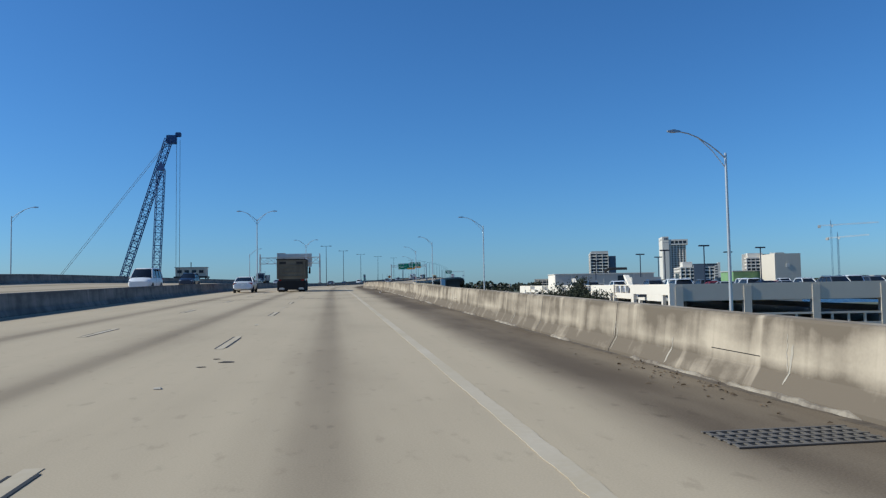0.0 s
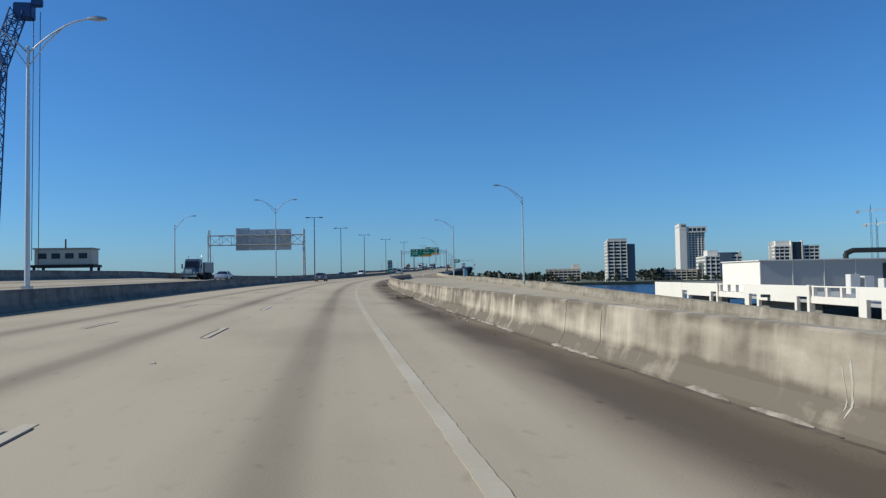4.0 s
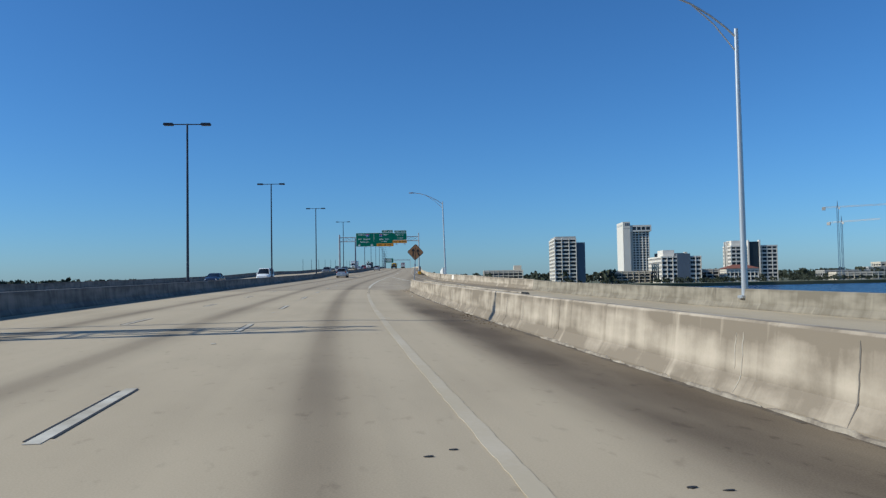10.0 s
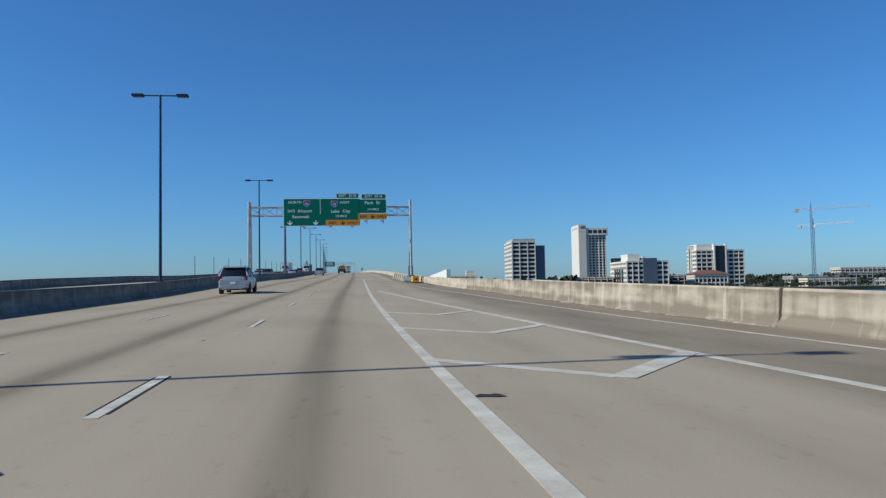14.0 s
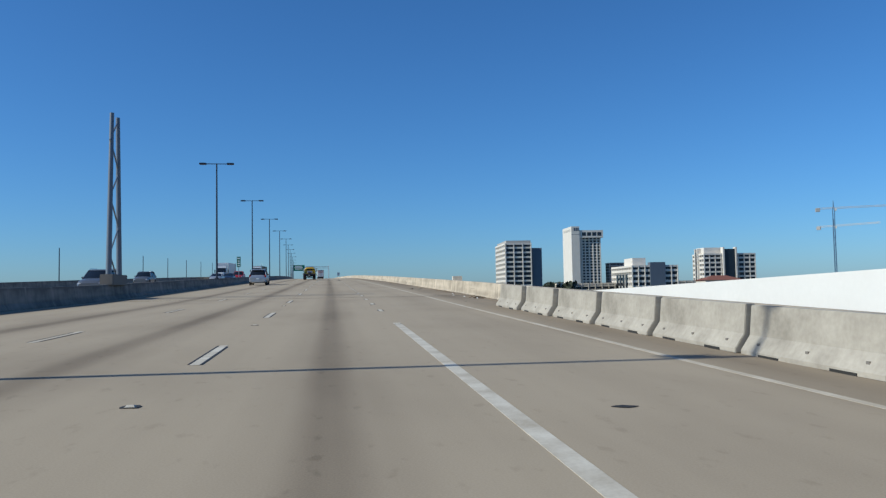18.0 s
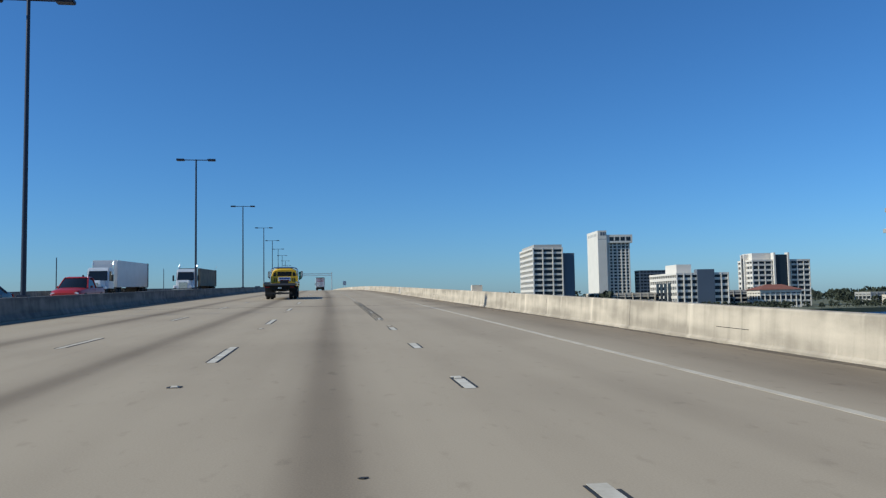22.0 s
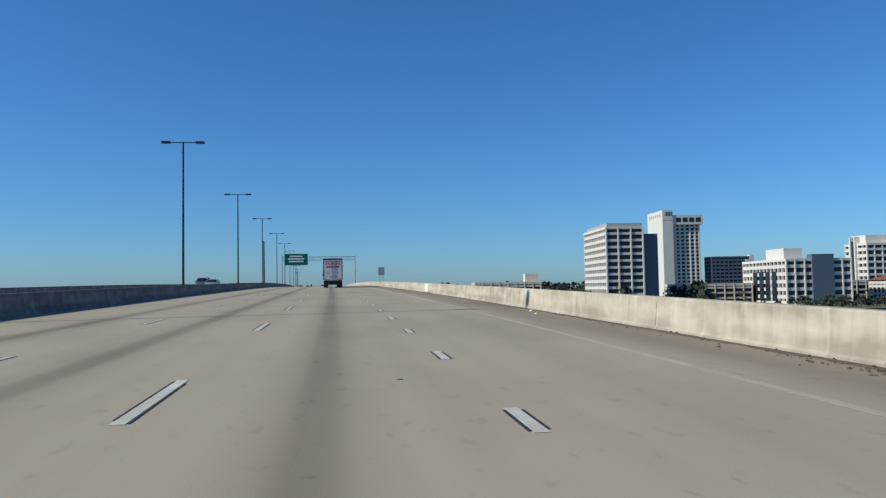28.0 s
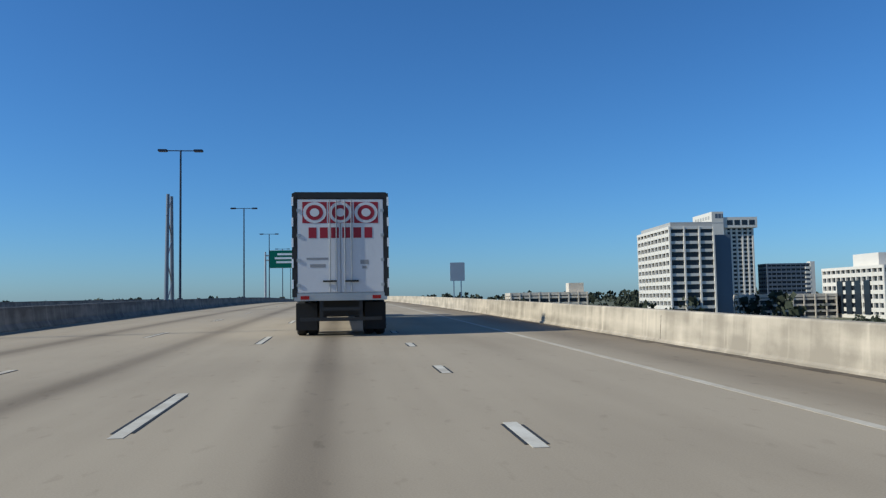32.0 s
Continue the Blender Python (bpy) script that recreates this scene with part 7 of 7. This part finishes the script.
M2["garage"] = material("cream_white_stucco", (0.82, 0.745, 0.63), 0.85, second=(0.68, 0.60, 0.49), scale=0.12, fine=3, amount=0.4)
for b in range(7):
    y0 = b * BAY
    if b < 6:
        wall_piece("pilaster", y0, y0 + 0.5, -0.08, GH, -0.18)
        # plain upper panels, doorways at both ends of the low strip opening, three windows near the next pilaster
        wall_piece("upper_panel", y0 + 0.5, y0 + 15.6, 0.0, 1.03)
        wall_piece("middle_panel", y0 + 2.9, y0 + 12.3, 1.03, 1.65)
        wall_piece("door_post", y0 + 0.5, y0 + 0.75, 1.03, 3.4)
        wall_piece("door_post", y0 + 2.9, y0 + 3.4, 1.65, 3.4)
        wall_piece("door_post", y0 + 11.75, y0 + 12.3, 1.65, 3.4)
        wall_piece("lower_panel", y0 + 3.4, y0 + 11.75, 2.7, 3.4)
        wall_piece("door_post", y0 + 14.4, y0 + 15.6, 1.03, 3.4)
        wall_piece("window_rail", y0 + 15.6, y0 + BAY, 0.0, 0.12)
        for k in range(4):
            wall_piece("window_post", y0 + 15.6 + k * 2.5, y0 + 15.95 + k * 2.5, 0.12, 0.95)
        wall_piece("spandrel", y0 + 15.6, y0 + BAY, 0.95, 1.6)
        wall_piece("lower_panel", y0 + 15.6, y0 + BAY, 2.5, 3.4)
        wall_piece("base_wall", y0 + 0.5, y0 + BAY, 3.4, 4.6)
        wall_piece("base_wall", y0 + 0.5, y0 + BAY, 6.3, 7.0)
        wall_piece("inner_wall", y0 + 0.75, y0 + 14.4, 1.0, 3.4, 1.4, 1.6, M2["garage_inner"], "shaded inner wall")
        if b in (0, 2, 4):
            part("wall_lamp", Solid().box(-0.75, 0.0, y0 + 8.8, y0 + 9.5, GH - 1.3, GH - 1.0).mesh("wall_lamp", MAT["dark_pole"], 0.03), park, "dark wall lamp on a bracket")
    else:
        wall_piece("end_panel", y0, GL, 0.0, GH)
wall_piece("end_panel", 132.5, GL + 0.05, -0.02, 4.6, -0.05)
for k, y in enumerate((33.0, 78.0)):
    part("stair_wall", Solid().prism([(y, GH - 1.35), (y + 1.6, GH - 1.35), (y + 5.4, GH + 1.35), (y + 4.4, GH + 1.35)], 4.4, 5.0, "x").mesh("stair_wall", M2["garage"], 0.01), park, "white sloping stair wall")
    part("stair_back", Solid().box(5.0, 9.0, y + 2.6, y + 6.2, GH - 1.35, GH + 1.0).mesh("stair_back", M2["grey"], 0.02), park, "grey stair enclosure")
# the hall's shaded front and sunlit side are painted in as grey and white
hall_grey = part("roof_hall", Solid().box(6.5, 31.0, 121.0, 134.0, GH - 1.35, GH + 2.7).mesh("roof_hall", M2["grey"], 0.02), park, "long metal clad rooftop hall, grey for its shaded front")
part("hall_sunlit_side", Solid().box(6.38, 6.5, 121.0, 134.0, GH - 1.35, GH + 2.7).mesh("hall_sunlit_side", M2["garage"]), hall_grey, "end wall in white for its sunlit side")
part("hall_door", Solid().box(22.0, 23.6, 120.9, 121.0, GH + 0.2, GH + 2.2).mesh("hall_door", M2["glass"]), hall_grey, "dark louvre")
part("hall_parapet", Solid().box(6.2, 31.3, 120.8, 134.2, GH + 2.7, GH + 2.85).mesh("hall_parapet", M2["white"]), hall_grey)
for x in (10.5, 14.5, 18.5, 26.0, 28.5):
    part("cladding_rib", Solid().box(x, x + 0.08, 120.93, 121.0, GH - 1.35, GH + 2.7).mesh("cladding_rib", M2["white"]), hall_grey)
part("roof_duct", Solid().tube([(20, 126, GH + 2.6), (20, 126, GH + 3.6), (21, 126, GH + 4.0), (25.5, 126, GH + 4.0)], 0.35, 10).mesh("roof_duct", V["steel"], smooth=True), hall_grey, "dark bent roof duct")
for x, y, h in ((12, 110, 0.9), (13.6, 110, 0.7), (10, 100, 0.5)):
    part("roof_vent", Solid().box(x, x + 1.1, y, y + 1.1, GH - 1.35, GH + h).mesh("roof_vent", M2["white"], 0.04), park, "white roof vent")
kinds = (("suv", "white"), ("sedan", "silver"), ("sedan", "navy"), ("suv", "grey"), ("pickup", "white"), ("sedan", "red"))
protos = {}
random.seed(8)
for i in range(45):
    k, c = kinds[i % 6]
    mm = GARAGE @ world_post(3.4 + (i % 9) * 4.4 + random.uniform(-0.4, 0.4), 5.5 + (i // 9) * 17 + random.uniform(-0.5, 0.5), GH - 1.3, random.choice((0, 180)))
    if (k, c) not in protos:
        protos[(k, c)] = tagged(car("parked_" + k, {"navy": "dark blue"}.get(c, c) + " " + k + " parked on the garage roof deck", V[c], k, mm), group="cars on the garage roof")
    else:
        copy_thing(protos[(k, c)], mm)


def roof_lamp(m):
    top = thing("garage_lamp", "slim dark lamp post with a flat twin head", "street lamp", "garage lamps", m=m)
    part("pole", Solid().bar((0, 0, 0), (0, 0, 6.2), 0.1, 0.08, 8).mesh("pole", MAT["dark_pole"]), top)
    part("lamp_head", Solid().box(-0.75, 0.75, -0.22, 0.22, 6.15, 6.35).mesh("lamp_head", MAT["dark_pole"], 0.03), top)
    return top


POSTS = [(57.1, 161.8), (53.3, 128.0), (62.3, 140.8), (52.0, 115.1), (52.4, 102.9), (67.0, 123.0), (64.8, 109.2)]
g0 = roof_lamp(world_post(*POSTS[0], 2.7, 0))
for x, y in POSTS[1:]:
    copy_thing(g0, world_post(x, y, 2.7, 0))
cube = thing("beige_block", "plain beige block with a small vent", "building", m=world_post(95.0, 154.5, -3.6, -8.5))
part("wall", Solid().box(0, 5.6, 0, 8, 0, 13.6).mesh("wall", M2["cream"]), cube)
part("vent", Solid().box(2.4, 3.2, -0.1, 0, 10.6, 11.4).mesh("vent", M2["white"], 0.02), cube)
part("roof_unit", Solid().box(1, 3, 2, 5, 13.6, 13.9).mesh("roof_unit", M2["grey"], 0.03), cube)
shed = thing("green_shed", "low green metal shed", "building", m=world_post(90.5, 164, -3.6, -8.5))
part("wall", Solid().box(0, 10, 0, 8, 0, 10.0).mesh("wall", material("green_sheet", (0.20, 0.32, 0.14), 0.6, scale=0.5)), shed)
part("roof", Solid().box(-0.2, 10.2, -0.2, 8.2, 10.0, 10.2).mesh("roof", M2["grey"]), shed)


def tree(name, label, m, height, spread, leaves, seed, trunk_h=0.35):
    """Tapered trunk, forking limbs and a crown of many small leaf blades in uneven clumps."""
    random.seed(seed)
    top = thing(name, label, "tree", m=m)
    wood = Solid().bar((0, 0, -0.2), (0.1, 0, height * trunk_h), 0.22, 0.15, 8)
    tips = []
    for i in range(11):
        a = i * 2.4 + random.uniform(-0.3, 0.3)
        e = Vector((math.cos(a) * spread * random.uniform(0.35, 0.85), math.sin(a) * spread * random.uniform(0.35, 0.85), height * random.uniform(0.55, 0.95)))
        mid = Vector((0.1, 0, height * trunk_h)).lerp(e, 0.5) + Vector((0, 0, 0.3))
        wood.bar((0.1, 0, height * trunk_h * random.uniform(0.7, 1)), mid, 0.09, 0.06, 6).bar(mid, e, 0.06, 0.02, 6)
        tips += [e, mid.lerp(e, 0.6)]
        for k in range(3):
            t = e + Vector((random.gauss(0, 0.7), random.gauss(0, 0.7), random.gauss(0.1, 0.4)))
            wood.bar(mid.lerp(e, 0.7), t, 0.025, 0.01, 4)
            tips.append(t)
    part("trunk", wood.mesh("trunk", M2["bark"]), top, "grey brown trunk and limbs")
    v, f = [], []
    for i in range(leaves):
        c = random.choice(tips) + Vector((random.gauss(0, 0.42), random.gauss(0, 0.42), random.gauss(0, 0.3)))
        q = Euler((random.uniform(0, 6), random.uniform(0, 6), random.uniform(0, 6))).to_matrix()
        n = len(v)
        k = random.uniform(0.08, 0.17)
        v += [tuple(c + q @ Vector(p) * k) for p in ((-1, 0, 0), (0, -0.5, 0.1), (1, 0, 0), (0, 0.5, 0.1))]
        f.append((n, n + 1, n + 2, n + 3))
    me = bpy.data.meshes.new("crown")
    me.from_pydata(v, [], f)
    me.materials.append(M2["leaf"])
    part("crown", me, top, "sparse dark green leaves")
    return top


tree("tree", "bushy dark green tree beside the garage wall", world_post(29.0, 93.0, -3.6, 0), 7.4, 3.6, 6500, 3, 0.3)
tree("tree", "small dark green tree beside the garage wall", world_post(28.2, 86.5, -3.6, 40), 6.7, 3.0, 3600, 5, 0.3)

crane = thing("crawler_crane", "dark blue lattice crawler crane with a raised boom", "crane", m=world_post(-44.7, 208.4, -1.7, 0) @ Matrix.Scale(0.755, 4))
# crane blue with the distance haze mixed into the colour
cb = material("hazy_crane_blue", (0.045, 0.085, 0.21), 0.5, 0.1, scale=0.4, amount=0.4)
part("boom", lattice(Solid(), (-15, 0, 2), (1.8, 6, 62), 1.15, 28, 0.16, 0.10, Vector((0, 1, 0))).mesh("boom", cb), crane, "lattice boom")
part("mast", lattice(Solid(), (-1.5, 0, 2), (0.5, 0, 50), 1.2, 22, 0.14, 0.075, Vector((0, 1, 0))).mesh("mast", cb), crane, "upright lattice mast")
part("mast_head", Solid().add([(-0.9, -1, 50), (1.9, -1, 50), (1.9, 1, 50), (-0.9, 1, 50), (0.5, 0, 53.5)], [(0, 1, 4), (1, 2, 4), (2, 3, 4), (3, 0, 4), (3, 2, 1, 0)]).mesh("mast_head", cb), crane)
part("boom_head", Solid().box(1.1, 4.5, 5, 7.4, 60.5, 63.5).box(4.1, 6.1, 5.6, 6.8, 63, 64.6).mesh("boom_head", cb, 0.2), crane)
for k in range(2):
    part("hoist_rope", Solid().bar((4.5 + k * 1.2, 6.2, 62), (4.3 + k * 1.2, 6.2, 11 if k else 14), 0.07, n=5).mesh("hoist_rope", V["steel"]), crane)
    part("pendant_rope", Solid().bar((1.5, 5 + k * 2, 61), (-38, k * 2 - 1, 6), 0.06, n=5).mesh("pendant_rope", V["steel"]), crane)
part("hook_block", Solid().box(4.8, 6.0, 5.8, 6.6, 7.0, 11).mesh("hook_block", V["steel"], 0.2), crane, "dark hook block")
part("crane_house", Solid().box(-24, -15, -3, 3, 1.6, 5.2).mesh("crane_house", cb, 0.15), crane)
for y in (-3.2, 3.2):
    part("track", Solid().prism([(-24, 0.0), (-15, 0.0), (-14.2, 0.7), (-15, 1.5), (-24, 1.5), (-24.8, 0.7)], y - 0.6, y + 0.6, "y").mesh("track", V["steel"]), crane, "steel crawler track")
part("lead_base", Solid().box(-3.2, 1.2, -1.8, 1.8, -0.5, 2.2).mesh("lead_base", V["steel"], 0.1), crane)


barge = thing("work_barge", "flat rusty work barge with pale site cabins", "barge", m=world_post(-46, 214, -4.2, 0))
part("hull", Solid().prism([(-34, 0.0), (22, 0.0), (25, 2.5), (-37, 2.5)], -9, 9, "y").mesh("hull", V["gate"], 0.1), barge, "dark steel hull")
for x0, x1, h in ((-36, -23, 5.2), (14.5, 22, 4.4)):
    part("cabin", Solid().box(x0, x1, -3, 4, 2.5, 2.5 + h).mesh("cabin", M2["cream"], 0.08), barge, "pale site cabin")


platform = thing("work_platform", "pale site cabin on a raised steel platform on the barge", "site cabin", m=world_post(-38.2, 218, -1.7, 0))
part("platform_deck", Solid().box(-4.4, 4.4, -2.2, 2.2, 9.6, 10.0).mesh("platform_deck", V["steel"], 0.03), platform, "dark steel deck")
part("cabin", Solid().box(-4.0, 4.0, -1.8, 1.8, 10.0, 12.3).mesh("cabin", M2["cream"], 0.05), platform, "pale cabin wall")
part("cabin_roof", Solid().box(-4.2, 4.2, -2.0, 2.0, 12.3, 12.5).mesh("cabin_roof", M2["grey"], 0.03), platform)
for k in range(4):
    part("cabin_window", Solid().box(-3.5 + k * 1.9, -2.3 + k * 1.9, -1.84, -1.78, 10.9, 11.7).mesh("cabin_window", M2["glass"]), platform, "dark window")
for x in (-4.0, 4.0):
    for y in (-1.9, 1.9):
        part("platform_leg", Solid().bar((x, y, 0.0), (x, y, 9.6), 0.22, n=8).mesh("platform_leg", V["steel"]), platform)
    part("leg_brace", Solid().bar((x, -1.9, 0.5), (x, 1.9, 9.2), 0.1, n=6).mesh("leg_brace", V["steel"]), platform)
part("vent_stack", Solid().bar((-0.2, 0, 12.5), (-0.2, 0, 13.9), 0.12, n=8).mesh("vent_stack", V["steel"]), platform)

M2["crane_steel"] = material("blue_crane_steel", (0.10, 0.16, 0.24), 0.5, 0.2, scale=0.3, amount=0.4)


def tower_crane(m, height, jib):
    steel = M2["crane_steel"]
    top = thing("tower_crane", "pale tower crane over the riverside town", "crane", "tower cranes", m=m)
    c = M2["white"]
    part("mast", lattice(Solid(), (0, 0, 0), (0, 0, height), 0.9, 24, 0.14, 0.07, Vector((1, 0, 0))).mesh("mast", steel), top)
    part("jib", lattice(Solid(), (-16, 0, height), (jib, 0, height + 1), 0.7, 22, 0.13, 0.06).mesh("jib", c), top)
    part("counterweight", Solid().box(-17, -13, -1.2, 1.2, height - 3.2, height + 0.4).mesh("counterweight", M2["grey"], 0.1), top)
    part("tower_top", Solid().bar((0, 0, height), (0, 0, height + 8), 0.7, 0.2, 4).mesh("tower_top", steel), top)
    part("cab", Solid().box(0.8, 2.8, -1, 1, height - 2.6, height - 0.4).mesh("cab", M2["white"], 0.1), top)
    return top


tower_crane(world_post(708, 1006, -0.5, -35), 88, 60)
tower_crane(world_post(735, 1030, -0.5, -60), 72, 44)

# ---- far town and woods ----
far_off = floors("far_office", "low pale office with a stair tower by the river", (322, 1202), 52, 26, -0.5, 20, 5, 8, 3, M2["cream"])
block(far_off, "stair_tower", 40, 50, 4, 14, 20, 26, M2["cream"])
random.seed(12)
for i, (x, y, a, b, h) in enumerate(((470, 1150, 60, 30, 16), (590, 1128, 46, 24, 17), (760, 1090, 60, 26, 13), (860, 1120, 90, 30, 17), (930, 980, 70, 22, 15), (1040, 960, 60, 24, 20), (1180, 930, 90, 24, 16), (250, 1330, 60, 30, 14), (140, 1400, 70, 30, 13), (1000, 1240, 80, 30, 26), (1300, 1100, 90, 30, 24), (1450, 1050, 70, 30, 20), (820, 1010, 34, 20, 9), (735, 1042, 60, 20, 10))):
    floors("far_building", "low far building among trees with rows of windows", (x, y), a, b, -0.5, h, max(2, int(h / 3.6)), max(4, int(a / 7)), 4, random.choice((M2["white"], M2["cream"], M2["grey"])))


def woods(name, label, places, seed, mat):
    """Far trees: each a short trunk under a ragged crown of leaf clumps."""
    random.seed(seed)
    v, f = [], []
    for x, y, z, h in places:
        for k in range(46):
            a, r = random.uniform(0, 6.28), h * 0.55 * random.random() ** 0.5
            zz = h * random.uniform(0.25, 1.0)
            r *= 1.25 - (zz / h) ** 2 * 0.75
            c = Vector((x + math.cos(a) * r, y + math.sin(a) * r, z + zz))
            q = Euler((random.uniform(0, 6), random.uniform(0, 6), random.uniform(0, 6))).to_matrix()
            n, s = len(v), h * random.uniform(0.09, 0.2)
            v += [tuple(c + q @ Vector(p) * s) for p in ((-1, -0.4, 0), (0.2, -0.8, 0.3), (1, 0.1, 0), (0.1, 0.8, -0.3))]
            f.append((n, n + 1, n + 2, n + 3))
        n = len(v)
        v += [(x - 0.3, y, z - 0.5), (x + 0.3, y, z - 0.5), (x + 0.1, y, z + h * 0.5), (x - 0.1, y, z + h * 0.5)]
        f.append((n, n + 1, n + 2, n + 3))
    me = bpy.data.meshes.new(name)
    me.from_pydata(v, [], f)
    me.materials.append(mat)
    return tagged(new(name, me), label, "trees", kind="stuff")


random.seed(31)
shore = [(-900, 1018), (300, 1018), (470, 998), (600, 993), (760, 968), (1000, 888), (1600, 768), (2600, 600)]
bank = []
for (xa, ya), (xb, yb) in zip(shore, shore[1:]):
    n = int(math.dist((xa, ya), (xb, yb)) / 7)
    for i in range(n):
        f = random.random()
        bank.append((xa + (xb - xa) * f, ya + (yb - ya) * f + abs(random.gauss(2, 14)), -0.5, random.uniform(3, 6.5)))
for i in range(70):
    x = random.uniform(470, 730)
    y = float(np.interp(x, [470, 600, 760], [1010, 1004, 985])) + random.uniform(0, 45)
    if not 585 < x < 660:
        bank.append((x, y, -0.5, random.uniform(3.5, 7)))
woods("shore_trees", "dark green trees along the river bank", bank, 41, M2["leaf"])
inland = []
for i in range(900):
    x = random.uniform(-1200, 2600)
    y = max(float(np.interp(x, [p[0] for p in shore], [p[1] for p in shore])) + random.uniform(60, 700), 1080)
    inland.append((x, y, -0.5, random.uniform(9, 17)))
woods("far_woods", "dark wooded skyline beyond the town", inland, 42, M2["leaf"])
ridge = [(random.uniform(-2600, 4200), 0, -0.5, random.uniform(16, 26)) for i in range(700)]
ridge = [(x, 2100 + random.uniform(0, 300) - x * 0.2, z, h) for x, y, z, h in ridge]
woods("horizon_woods", "hazy wooded horizon", ridge, 43, M2["leaf"])
post_mesh = Solid().bar((0, 0, 0.8), (0, 0, 4.4), 0.06, 0.05, 6).mesh("post", MAT["dark_pole"])
for k in range(12):
    rod = thing("marker_post", "thin dark post on the far parapet", "post", "posts on the far parapet", m=at(478 + k * 19.0, -28.85, 0, tilt=False))
    part("post", post_mesh, rod)
pier_mesh = Solid().box(-1.0, 1.0, -0.9, 0.9, -34, 0).mesh("pier_shaft", MAT["barrier_median"], 0.1)
for k in range(26):
    s = -40 + k * 44.0
    pier = thing("bridge_pier", "grey concrete bridge pier with three shafts and a cap", "bridge pier", "bridge piers", m=at(s, 0, -1.6, tilt=False))
    part("pier_cap", Solid().box(-27, 3.5, -1.0, 1.0, -1.6, 0).mesh("pier_cap", MAT["barrier_median"], 0.05), pier)
    for x in (-24, -12, 0.5):
        part("pier_shaft", pier_mesh, pier, m=Matrix.Translation((x, 0, -1.6)))
